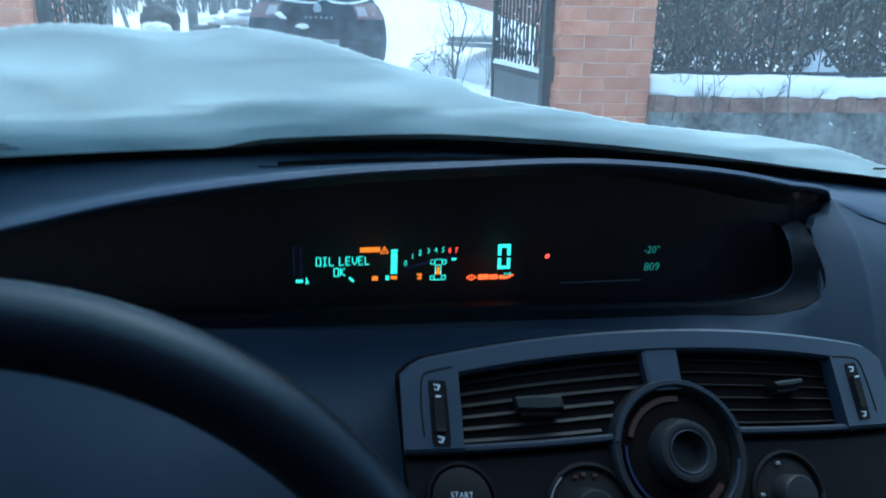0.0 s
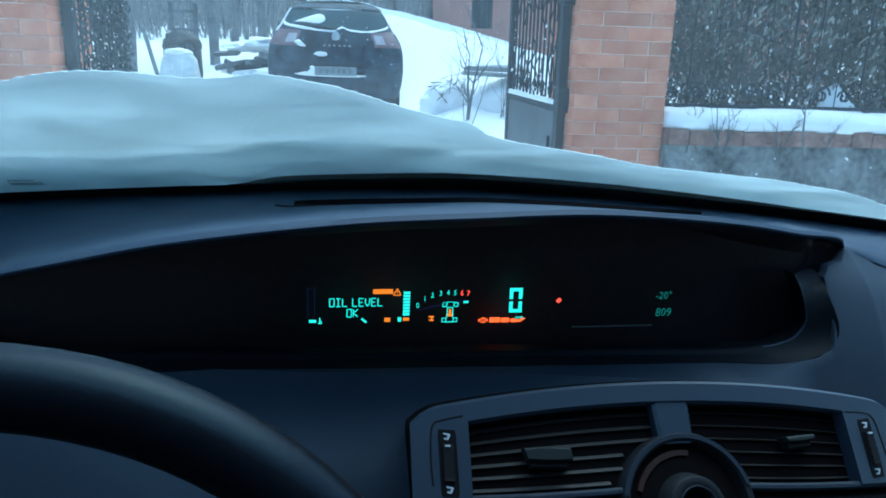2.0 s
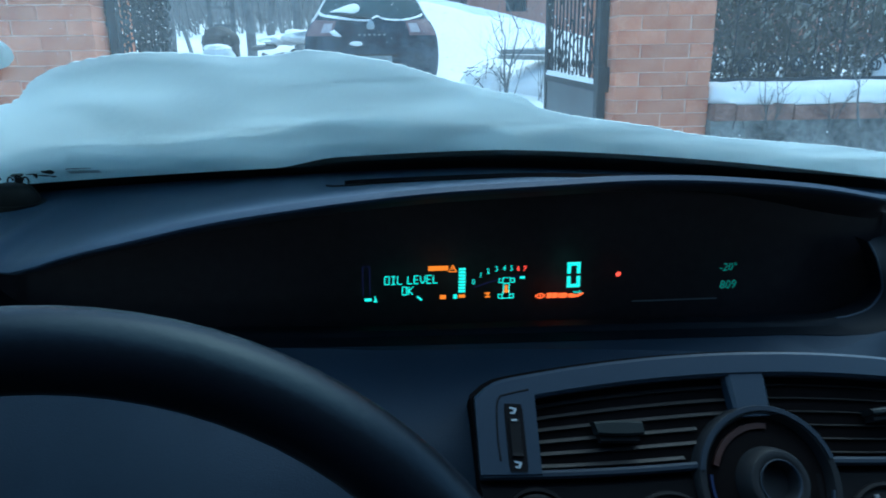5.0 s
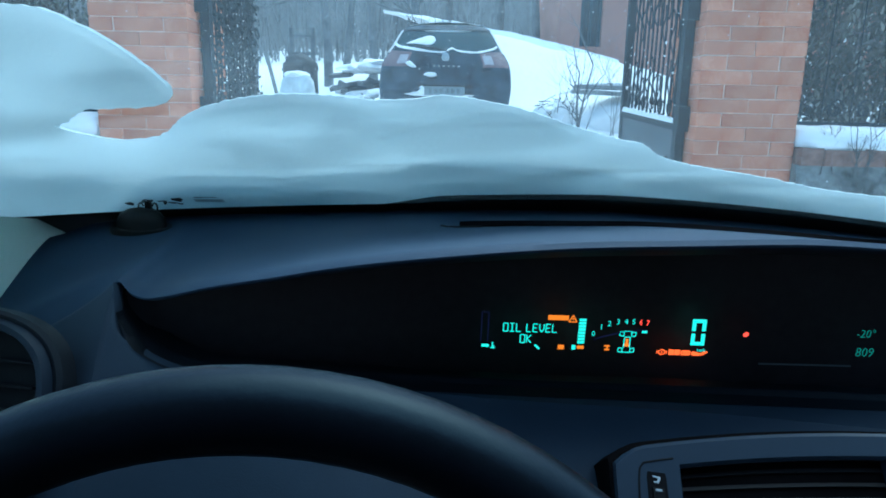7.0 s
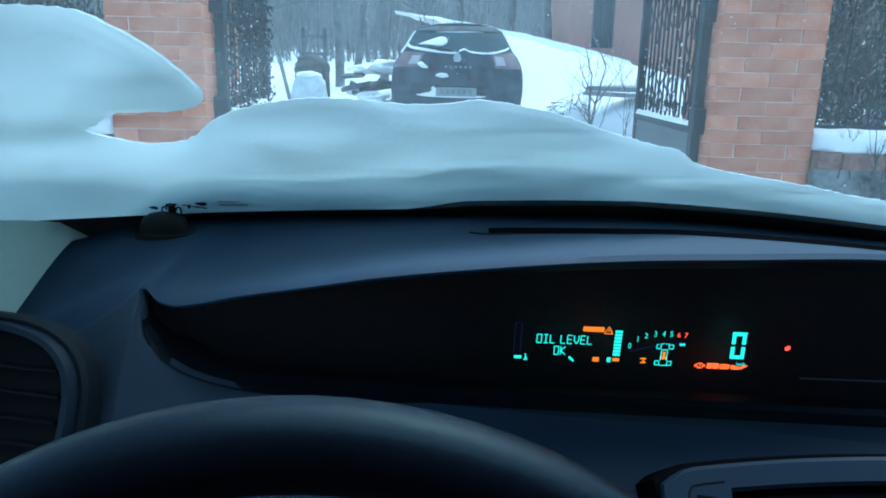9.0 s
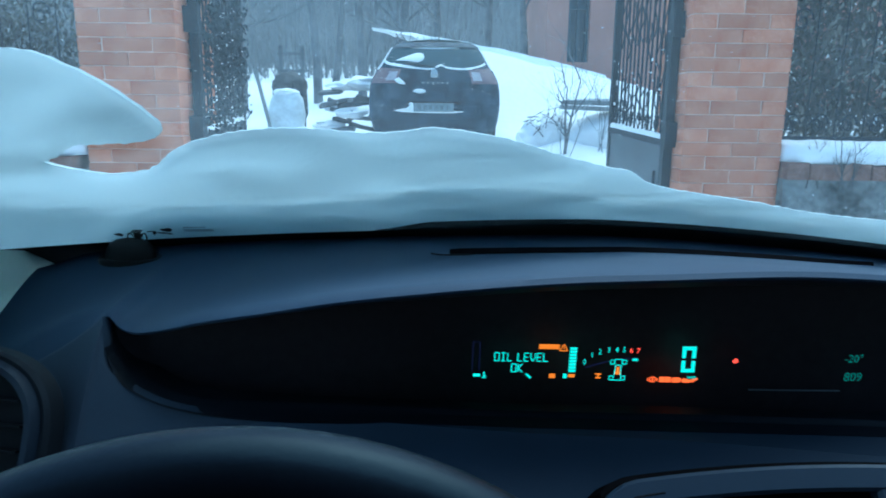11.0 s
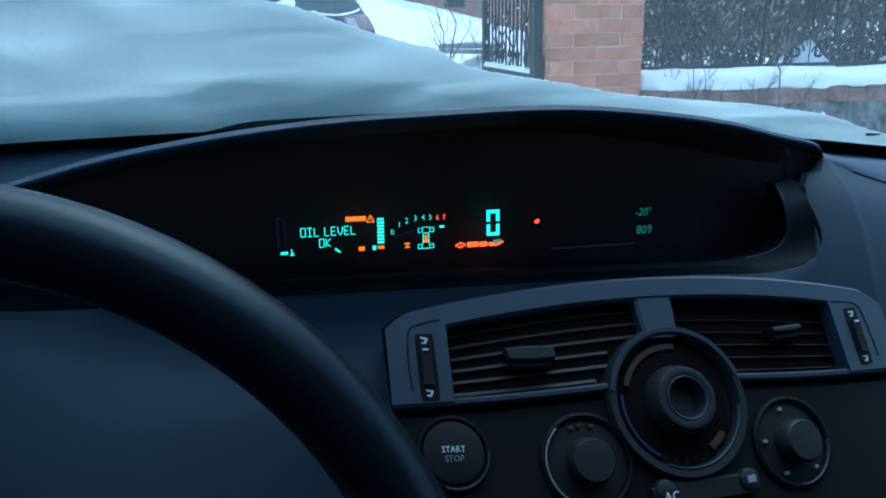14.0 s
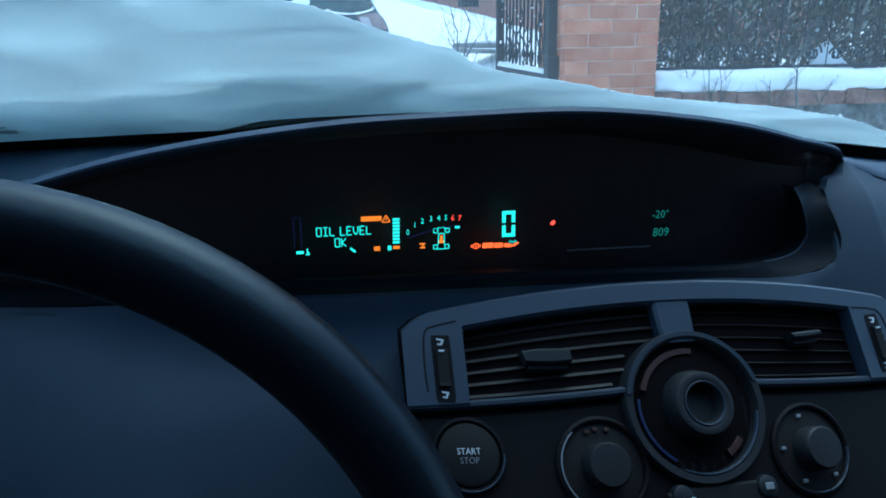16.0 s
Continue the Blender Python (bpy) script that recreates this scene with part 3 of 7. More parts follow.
    loft(well, [[tilt @ Vector((r * math.copysign(abs(math.cos(a)) ** 0.72, math.cos(a)), 0.003, 0.78 * r * math.copysign(abs(math.sin(a)) ** 0.72, math.sin(a)))) for r in (0.0, 0.080)] for a in np.linspace(0, 2 * math.pi, 33)])
    part("vent_well", well, M_BLACK, v)
    for k in range(5):
        z = -0.036 + 0.018 * k
        w = 0.074 * (1 - abs(z / 0.0555) ** 3.6) ** 0.28
        part("slat", boxed((-w, -0.005, z - 0.0010), (w, 0.003, z + 0.0010), 0.0005, tilt), M_BLACK, v)


def top_z(x, y):
    """Height of the dashboard's top at a place."""
    row = dash_top_row(x)[3:]
    for a, b in zip(row, row[1:]):
        if a[1] <= y <= b[1]:
            return a[2] + (b[2] - a[2]) * (y - a[1]) / (b[1] - a[1])
    return row[-1][2]


build_dashboard()

# ---- display segments ----
DY = 0.630


def build_display():
    d = thing("instrument_display", (0.17, DY, 1.10), "lit digital instrument display with cyan and orange segments", "display", frame_of=CAR)

    def bar(name, x0, z0, x1, z1, material, parent=d, label=""):
        return part(name, boxed((x0, DY, z0), (x1, DY + 0.0008, z1)), material, parent, label, smooth=False)

    def strokes(name, lines, w, material, label=""):
        bm = bmesh.new()
        for (x0, z0), (x1, z1) in lines:
            a, b = Vector((x0, DY, z0)), Vector((x1, DY, z1))
            u = (b - a).normalized()
            n = Vector((-u.z, 0, u.x)) * w / 2
            vs = [bm.verts.new(p) for p in (a - n, b - n, b + n, a + n)]
            bm.faces.new(vs)
        return part(name, bm, material, d, label, smooth=False)

    def words(text, x, z, size, material, slim=0.8, name="lettering"):
        bm = lettering(text, size, 0.0002, -0.012 * size)
        bmesh.ops.transform(bm, matrix=pose(x, DY, z, 90, 0, 0) @ Matrix.Diagonal((slim, 1, 1, 1)), verts=bm.verts[:])
        return part(name, bm, material, d, smooth=False)

    # message in straight segments, one group to a letter
    glyphs = {"O": ("ab", "bd", "dc", "ca"), "I": ("ab", "cd", "mn"), "L": ("ac", "cd"), "E": ("ab", "ac", "cd", "ef"), "K": ("ac", "eb", "ed")}
    for text, x0, z0 in (("OIL", 0.0298, 1.1303), ("LEVEL", 0.0492, 1.1303), ("OK", 0.0445, 1.1203)):
        for i, ch in enumerate(text):
            x, w, h = x0 + 0.0054 * i, 0.0037, 0.0072
            at = {"a": (x, z0 + h), "b": (x + w, z0 + h), "c": (x, z0), "d": (x + w, z0), "e": (x, z0 + h / 2), "f": (x + w * 0.8, z0 + h / 2), "m": (x + w / 2, z0 + h), "n": (x + w / 2, z0)}
            if ch == "V":
                lines = [(at["a"], (x, z0 + h * 0.4)), ((x, z0 + h * 0.4), at["n"]), (at["n"], (x + w, z0 + h * 0.4)), ((x + w, z0 + h * 0.4), at["b"])]
            else:
                lines = [(at[g[0]], at[g[1]]) for g in glyphs[ch]]
            strokes("message", lines, 0.00085, M_CYAN)
    # temperature column and fuel column
    strokes("temperature_column", [((0.0115, 1.1205), (0.0115, 1.147)), ((0.0172, 1.1205), (0.0172, 1.147)), ((0.0115, 1.147), (0.0172, 1.147))], 0.0006, M_NIGHT)
    bar("temperature_bar", 0.0125, 1.1155, 0.0185, 1.1178, M_CYAN)
    strokes("thermometer_symbol", [((0.0215, 1.1150), (0.0215, 1.1200)), ((0.0200, 1.1148), (0.0235, 1.1148)), ((0.0215, 1.1165), (0.0232, 1.1165))], 0.0010, M_CYAN)
    for k in range(8):
        bar("fuel_bar", 0.0928, 1.1207 + 0.0029 * k, 0.0985, 1.1227 + 0.0029 * k, M_CYAN)
    bar("fuel_reserve", 0.0930, 1.1158, 0.0985, 1.1184, M_AMBER)
    bar("fuel_symbol", 0.0885, 1.1150, 0.0915, 1.1188, M_CYAN)
    # wrench and small amber symbols
    strokes("wrench_symbol", [((0.0570, 1.1185), (0.0612, 1.1148))], 0.0018, M_CYAN)
    bar("amber_symbol", 0.0768, 1.1150, 0.0818, 1.1186, M_AMBER)
    bar("amber_bar", 0.0665, 1.1415, 0.0835, 1.1455, M_AMBER, label="amber bar over the message")
    strokes("warning_triangle", [((0.0838, 1.1402), (0.0872, 1.1462)), ((0.0872, 1.1462), (0.0905, 1.1402)), ((0.0838, 1.1402), (0.0905, 1.1402)), ((0.0872, 1.1418), (0.0872, 1.1440))], 0.0009, M_AMBER)
    # rev counter figures
    for k, (x, z) in enumerate([(0.1055, 1.1300), (0.1115, 1.1362), (0.1180, 1.1395), (0.1253, 1.1412), (0.1320, 1.1416), (0.1382, 1.1416), (0.1442, 1.1412), (0.1500, 1.1408)]):
        words(str(k), x, z, 0.0068, M_RED if k > 5 else M_CYAN, 0.9, "figure")
    strokes("rev_arc", [((0.1062 + 0.0055 * k, 1.1240 + 0.0105 * math.sin(0.18 * k + 0.1)), (0.1062 + 0.0055 * (k + 1), 1.1240 + 0.0105 * math.sin(0.18 * (k + 1) + 0.1))) for k in range(8)], 0.0010, M_NIGHT)
    bar("unit_mark", 0.1462, 1.1318, 0.1505, 1.1338, M_CYAN)
    # little car seen from above
    cx, car = 0.1345, []
    for z, w in ((1.1305, 0.0046), (1.1158, 0.0046)):
        for s in (-1, 1):
            x = cx + s * 0.0050
            car += [((x - 0.0017, z - 0.0018), (x - 0.0017, z + 0.0018)), ((x + 0.0017, z - 0.0018), (x + 0.0017, z + 0.0018)), ((x - 0.0017, z + 0.0018), (x + 0.0017, z + 0.0018)), ((x - 0.0017, z - 0.0018), (x + 0.0017, z - 0.0018))]
    car += [((cx - 0.0030, 1.1330), (cx + 0.0030, 1.1330)), ((cx - 0.0030, 1.1330), (cx - 0.0034, 1.1290)), ((cx + 0.0030, 1.1330), (cx + 0.0034, 1.1290)),
            ((cx - 0.0024, 1.1280), (cx - 0.0026, 1.1180)), ((cx + 0.0024, 1.1280), (cx + 0.0026, 1.1180)), ((cx - 0.0036, 1.1138), (cx + 0.0036, 1.1138)), ((cx - 0.0026, 1.1278), (cx + 0.0026, 1.1278))]
    strokes("car_symbol", car, 0.0008, M_CYAN, "cyan outline of a car seen from above")
    strokes("seat_lamp", [((cx, 1.1190), (cx, 1.1262)), ((cx - 0.0022, 1.1205), (cx + 0.0022, 1.1205))], 0.0024, M_AMBER)
    strokes("belt_symbol", [((0.1155, 1.1192), (0.1205, 1.1192)), ((0.1180, 1.1155), (0.1190, 1.1200)), ((0.1160, 1.1158), (0.1205, 1.1158))], 0.0014, M_AMBER)
    # speed figure of seven-segment bars, and its unit
    x0, x1, zb, zm, zt, w = 0.1900, 0.1985, 1.1235, 1.1338, 1.1440, 0.0033
    for a, b in (((x0, zb), (x0, zm - 0.0012)), ((x0, zm + 0.0012), (x0, zt)), ((x1, zb), (x1, zm - 0.0012)), ((x1, zm + 0.0012), (x1, zt)), ((x0 - 0.0017, zt), (x1 + 0.0017, zt)), ((x0 - 0.0017, zb), (x1 + 0.0017, zb))):
        a, b = ((q[0] - 0.0009 * (q[1] - zb) / (zt - zb), q[1]) for q in (a, b))
        strokes("speed_segment", [(a, b)], w, M_CYAN)
    words("km/h", 0.1985, 1.1172, 0.0040, M_CYAN, 0.9, "unit")
    # warning row: brake ring, then blocks
    warn = []
    for k in range(12):
        a0, a1 = 2 * math.pi * k / 12, 2 * math.pi * (k + 1) / 12
        warn.append(((0.1652 + 0.0028 * math.cos(a0), 1.1148 + 0.0022 * math.sin(a0)), (0.1652 + 0.0028 * math.cos(a1), 1.1148 + 0.0022 * math.sin(a1))))
    strokes("brake_lamp", warn + [((0.1652, 1.1137), (0.1652, 1.1159))], 0.0010, M_ORANGE)
    strokes("brake_lamp_edge", [((0.1612, 1.1135), (0.1612, 1.1161)), ((0.1692, 1.1135), (0.1692, 1.1161))], 0.0009, M_ORANGE)
    for x in (0.1735, 0.1785):
        bar("stop_block", x - 0.0022, 1.1124, x + 0.0022, 1.1170, M_ORANGE)
    strokes("battery_lamp", [((0.1820, 1.1130), (0.1820, 1.1162)), ((0.1890, 1.1130), (0.1890, 1.1162)), ((0.1820, 1.1162), (0.1890, 1.1162)), ((0.1820, 1.1130), (0.1890, 1.1130)), ((0.1832, 1.1146), (0.1880, 1.1146))], 0.0014, M_ORANGE)
    strokes("oil_lamp", [((0.1912, 1.1130), (0.1975, 1.1130)), ((0.1975, 1.1130), (0.2015, 1.1158)), ((0.1912, 1.1130), (0.1912, 1.1155)), ((0.1912, 1.1155), (0.1950, 1.1150)), ((0.1990, 1.1130), (0.2040, 1.1162)), ((0.1920, 1.1142), (0.1980, 1.1144))], 0.0015, M_ORANGE)
    strokes("red_lamp", [((0.2322, 1.1322), (0.2362, 1.1338)), ((0.2334, 1.1312), (0.2352, 1.1348))], 0.0030, M_RED, "small glowing red lamp")
    # outside temperature and clock
    words("-20°", 0.3365, 1.1362, 0.0105, M_CYAN_DIM, 0.9, "temperature")
    words("809", 0.3390, 1.1190, 0.0120, M_CYAN_DIM, 0.9, "clock")
    # reflection streak in the dark lens, painted as a dull bar
    bar("lens_reflection", 0.250, 1.1055, 0.330, 1.1066, M_DIM_MARK)


build_display()

# ---- centre panel: air vents and heater dials ----


def panel_point(a, b, d=0.0):
    """a, b along the panel's face from the middle of its large dial; d out of it."""
    x, z = 0.252 + a, 1.0835 + b / 1.31 - 0.0225 * a
    y = 0.452 + 0.05 * (x - 0.1) + 0.85 * (z - 1.12) - 0.5 * (x - 0.1) * (0.435 - x)
    nrm = Vector((0.05 - 0.5 * (0.535 - 2 * x), -1, 0.85)).normalized()
    return Vector((x, y, z)) + nrm * d


def band(bm, first, second, back, front, edge=0.0012):
    """A raised strip between two lines on the panel."""
    rows = []
    for p, q in zip(first, second):
        u = (Vector(q) - Vector(p))
        u = u.normalized() * min(edge, u.length * 0.3)
        rows.append([panel_point(*p, back), panel_point(*p, front - edge), panel_point(p[0] + u.x, p[1] + u.y, front),
                     panel_point(q[0] - u.x, q[1] - u.y, front), panel_point(*q, front - edge), panel_point(*q, back)])
    return loft(bm, rows, caps=True)


def disc(bm, a, b, prof, sides=40):
    """A turned shape on the panel: (radius, height) from the rim to the middle."""
    rows = [[panel_point(a + r * math.cos(t), b + r * math.sin(t), h) for r, h in prof] for t in np.linspace(0, 2 * math.pi, sides + 1)]
    loft(bm, rows)
    bmesh.ops.remove_doubles(bm, verts=bm.verts[:], dist=1e-6)
    return bm


def top_edge(a):
    return 0.0800 - 0.80 * a * a - 0.012 * a - 0.007 * max(0.0, (abs(a - 0.002) - 0.158) / 0.018) ** 2


def vent_floor(a):
    return 0.0175 - 0.075 * abs(a) - 0.02 * a


def build_panel():
    p = thing("centre_panel", panel_point(0, -0.09), "charcoal centre console panel with two air vents and heater dials", "control panel", frame_of=CAR)
    aa = np.linspace(-0.174, 0.178, 50)
    part("panel_body", band(bmesh.new(), [(a, top_edge(a) - 0.004) for a in aa], [(a * 0.93, -0.16) for a in aa], -0.07, -0.030, 0.003), M_SLOT, p)
    gap = band(bmesh.new(), [(a * 1.014, top_edge(a) + 0.0026) for a in aa], [(a * 0.97, -0.16) for a in aa], -0.08, -0.006, 0.003)
    part("panel_gap", gap, M_SLOT, p, "dark gap round the panel")
    # lower face with the dials
    low = bmesh.new()
    band(low, [(a, vent_floor(a) - 0.007) for a in aa], [(a * 0.93, -0.155) for a in aa], -0.034, -0.002, 0.003)
    part("dial_face", low, M_PANEL, p)
    # satin surround in one piece: arch over the vents and a leg at each end
    arch = bmesh.new()
    edge = sorted([*np.linspace(-0.174, 0.178, 60), -0.1382, -0.1378, 0.1318, 0.1322])
    band(arch, [(a, top_edge(a)) for a in edge], [(a, vent_floor(a) - 0.004 if a < -0.138 or a > 0.132 else top_edge(a) - 0.0150) for a in edge], -0.05, 0.004, 0.002)
    part("satin_surround", arch, M_TRIM, p, "satin blue-grey plastic surround")
    for pts in ([(-0.141, 0.0565), (-0.155, 0.0530), (-0.1605, 0.0490), (-0.1622, 0.030), (-0.1615, 0.014), (-0.1600, 0.0085)], [(0.134, 0.0505), (0.150, 0.0480), (0.1575, 0.0430), (0.1600, 0.022), (0.1605, 0.006)]):
        groove = bmesh.new()
        tube(groove, [panel_point(u.x, u.y, 0.0040) for u in curve_through(pts, 0.004)], 0.0006, 5)
        part("trim_groove", groove, M_BLACK, p)
    for xs in (np.linspace(-0.174, -0.044, 24), np.linspace(0.044, 0.178, 24)):
        sill = bmesh.new()
        band(sill, [(a, vent_floor(a)) for a in xs], [(a, vent_floor(a) - 0.0050) for a in xs], -0.02, 0.003, 0.0015)
        part("vent_sill", sill, M_SILL, p)
    bridge = bmesh.new()
    band(bridge, [(-0.0145, 0.0668), (-0.0140, 0.055), (-0.0130, 0.040)], [(0.0115, 0.0668), (0.0112, 0.055), (0.0105, 0.040)], -0.02, 0.003, 0.002)
    part("bridge", bridge, M_TRIM, p, "satin grey bridge between the vents")
    # slats: broad louvres tipped towards the driver, narrow edges in the far vent
    for lo, hi, face in ((-0.137, -0.0145, 0.0021), (0.0115, 0.131, 0.0011)):
        for k in range(6):
            t = (k + 0.42) / 6
            xs = np.linspace(lo, hi, 12)
            line = [(a, vent_floor(a) + (top_edge(a) - 0.0150 - vent_floor(a)) * t) for a in xs]
            line = [(a, b) for a, b in line if math.hypot(a, b) > 0.0455]
            if len(line) < 3:
                continue
            bm = bmesh.new()
            rows = [[panel_point(a, b - face, -0.0050), panel_point(a, b - 0.7 * face, -0.0040), panel_point(a, b + face, -0.0075), panel_point(a, b + face - 0.0004, -0.026), panel_point(a, b - face - 0.0002, -0.026)] for a, b in line]
            loft(bm, rows, closed=True, caps=True)
            part("slat", bm, M_SLAT, p)
    # adjusting tabs
    for a, b, w, up, down in ((-0.0890, 0.0340, 0.0150, 0.0052, 0.0030), (0.0905, 0.0375, 0.0115, 0.0016, 0.0022)):
        bm = bmesh.new()
        band(bm, [(a - w, b + up * 0.8), (a - w * 0.3, b + up), (a + w * 0.3, b + up), (a + w * 0.95, b + up * 0.9)], [(a - w * 0.88, b - down), (a - w * 0.3, b - down * 1.2), (a + w * 0.3, b - down * 1.2), (a + w, b - down)], -0.010, 0.005, 0.0012)
        part("vent_tab", bm, M_TAB, p, "dull greenish grey adjusting tab")
        # black strip under the tab, its shadow put into the colour
        bm = bmesh.new()
        band(bm, [(a - w * 0.8, b - down), (a + w * 0.85, b - down)], [(a - w * 0.75, b - down - 0.0045), (a + w * 0.8, b - down - 0.0045)], -0.012, 0.0015, 0.0010)
        part("tab_stem", bm, M_BLACK, p)
    # thumb wheels and their marks
    for a0, bs in ((-0.1515, 0.0), (0.1480, -0.0035)):
        bm = bmesh.new()
        band(bm, [(a0 - 0.0050, bs + 0.0475), (a0 - 0.0056, bs + 0.0440), (a0 - 0.0056, bs + 0.0120), (a0 - 0.0050, bs + 0.0085)], [(a0 + 0.0050, bs + 0.0475), (a0 + 0.0056, bs + 0.0440), (a0 + 0.0056, bs + 0.0120), (a0 + 0.0050, bs + 0.0085)], -0.01, 0.0046, 0.0006)
        w = part("wheel_recess", bm, M_PANEL, p)
        bm = bmesh.new()
        ridge = [(a0 - 0.0035, bs + 0.039 - 0.0024 * k) for k in range(10)]
        rows = [[panel_point(a0 - 0.0035, b, 0.004), panel_point(a0 - 0.003, b, 0.0062 + (0.0008 if k % 2 else 0)), panel_point(a0 + 0.003, b, 0.0062 + (0.0008 if k % 2 else 0)), panel_point(a0 + 0.0035, b, 0.004)] for k, (_, b) in enumerate(ridge)]
        part("thumb_wheel", loft(bm, rows), M_BLACK, p)
        for b in (bs + 0.0440, bs + 0.0130):
            bm = bmesh.new()
            band(bm, [(a0 - 0.0024, b + 0.0016), (a0 + 0.0018, b + 0.0010)], [(a0 - 0.0022, b + 0.0006), (a0 + 0.0020, b - 0.0002)], 0.001, 0.0050, 0.0002)
            band(bm, [(a0 + 0.0006, b + 0.0006), (a0 + 0.0016, b - 0.0004)], [(a0 - 0.0006, b - 0.0024), (a0 + 0.0004, b - 0.0028)], 0.001, 0.0050, 0.0002)
            band(bm, [(a0 - 0.0020, b - 0.0014), (a0 - 0.0006, b - 0.0016)], [(a0 - 0.0020, b - 0.0024), (a0 - 0.0006, b - 0.0026)], 0.001, 0.0050, 0.0002)
            part("airflow_mark", bm, M_WHITE_MARK, p)
        bm = bmesh.new()
        band(bm, [(a0 - 0.0018, bs + 0.0382), (a0 + 0.0014, bs + 0.0382)], [(a0 - 0.0018, bs + 0.0370), (a0 + 0.0014, bs + 0.0370)], 0.001, 0.0076, 0.0002)
        part("wheel_mark", bm, M_WHITE_MARK, p)
    # large middle dial
    c = (0.0, 0.001)
    part("dial_ring", disc(bmesh.new(), *c, [(0.0465, -0.012), (0.0462, 0.002), (0.0448, 0.0042), (0.0410, 0.0038), (0.0396, 0.001), (0.0385, -0.003)]), M_KNOB, p)
    part("dial_well", disc(bmesh.new(), *c, [(0.0400, -0.002), (0.033, -0.002), (0.026, 0.0), (0.0205, 0.0)]), M_SLOT, p)
    part("middle_knob", disc(bmesh.new(), *c, [(0.0216, -0.002), (0.0208, 0.004), (0.0192, 0.0105), (0.0180, 0.0124), (0.0150, 0.0130), (0.0124, 0.0118), (0.0108, 0.0080), (0.0096, 0.0040), (0.0, 0.0032)]), M_KNOB, p, "round dark temperature knob with a hollow face")

    def arc(name, a, b, r, t0, t1, w, material, h=0.001):
        ts = np.linspace(radians(t0), radians(t1), 24)
        bm = band(bmesh.new(), [(a + r * math.cos(t), b + r * math.sin(t)) for t in ts], [(a + (r - w) * math.cos(t), b + (r - w) * math.sin(t)) for t in ts], h - 0.002, h + 0.0004, 0.0002)
        return part(name, bm, material, p)

    arc("blue_scale", *c, 0.0370, 170, 238, 0.0018, M_BLUE_MARK, 0.0002)
    # reddish glow in the dial, painted as two dull arcs
    arc("red_glow_arc", *c, 0.0352, 80, 160, 0.0036, M_RED_MARK, 0.0)
    arc("red_glow_arc", *c, 0.0352, -62, -40, 0.0040, M_RED_MARK, 0.0)
    part("knob_rim", disc(bmesh.new(), *c, [(0.0132, 0.0128), (0.0128, 0.0131), (0.0122, 0.0129), (0.0116, 0.0118)]), M_SILL, p, "satin grey knob rim")
    arc("ring_edge", *c, 0.0452, 15, 168, 0.0032, M_SILL, 0.0046)
    arc("scale_edge", *c, 0.0402, 245, 350, 0.0012, M_TRIM, 0.0036)
    # two smaller dials
    for a, b, t0, t1 in ((-0.0645, -0.0290, 130, 235), (0.0735, -0.0325, -100, -5)):
        part("dial_ring", disc(bmesh.new(), a, b, [(0.0285, -0.004), (0.0280, 0.0), (0.0262, 0.001), (0.0248, 0.0002), (0.0240, -0.003)]), M_PANEL, p)
        part("dial_well", disc(bmesh.new(), a, b, [(0.0245, -0.002), (0.017, -0.001), (0.0, -0.001)]), M_BLACK, p)
        part("small_knob", disc(bmesh.new(), a, b, [(0.0132, -0.002), (0.0127, 0.0095), (0.0114, 0.0112), (0.0, 0.0116)]), M_KNOB, p)
        arc("scale_edge", a, b, 0.0256, t0, t1, 0.0009, M_DIM_MARK if a < 0 else M_TRIM, 0.0012)
        for t in ((75, 95, 110) if a < 0 else (100, 172, 238, 305)):
            q = (a + 0.0205 * math.cos(radians(t)), b + 0.0205 * math.sin(radians(t)))
            bm = band(bmesh.new(), [(q[0] - 0.0015, q[1] + 0.0010), (q[0] + 0.0015, q[1] + 0.0010)], [(q[0] - 0.0015, q[1] - 0.0010), (q[0] + 0.0015, q[1] - 0.0010)], -0.001, 0.0006, 0.0002)
            part("dial_mark", bm, M_RED_MARK if a < 0 else M_DIM_MARK, p)
    # start button
    part("button_ring", disc(bmesh.new(), -0.142, -0.0206, [(0.0215, -0.004), (0.0208, 0.0015), (0.0190, 0.0018), (0.0178, -0.001)]), M_PANEL, p)
    part("start_button", disc(bmesh.new(), -0.142, -0.0206, [(0.0178, -0.002), (0.0172, 0.0012), (0.0155, 0.0020), (0.0, 0.0016)]), M_BLACK, p, "round black start and stop button")
    for text, b, material in (("START", -0.0190, M_WHITE_MARK), ("STOP", -0.0240, M_DIM_MARK)):
        bm = lettering(text, 0.0050, 0.0001)
        for v in bm.verts:
            v.co = panel_point(-0.142 + v.co.x * 0.92, b + v.co.y, 0.0022 + v.co.z)
        part("lettering", bm, material, p, smooth=False)
    arc("button_edge", -0.142, -0.0206, 0.0204, -110, 0, 0.0009, M_TRIM, 0.0018)
    # rocker under the large dial
    bm = bmesh.new()
    band(bm, [(-0.030, -0.0470), (-0.025, -0.0450), (0.034, -0.0450), (0.039, -0.0470)], [(-0.030, -0.0560), (-0.025, -0.0580), (0.034, -0.0580), (0.039, -0.0560)], -0.004, 0.003, 0.0015)
    part("rocker", bm, M_BLACK, p)
    for a in (-0.022, 0.033):
        part("rocker_cap", disc(bmesh.new(), a, -0.0490, [(0.0066, 0.0), (0.0062, 0.0040), (0.0050, 0.0048), (0.0, 0.0048)], 20), M_DASH_DARK, p)
    bm = lettering("AC", 0.0072, 0.0001)
    for v in bm.verts:
        v.co = panel_point(-0.020 + v.co.x, -0.0525 + v.co.y, 0.0052 + v.co.z)
    part("lettering", bm, M_WHITE_MARK, p, smooth=False)
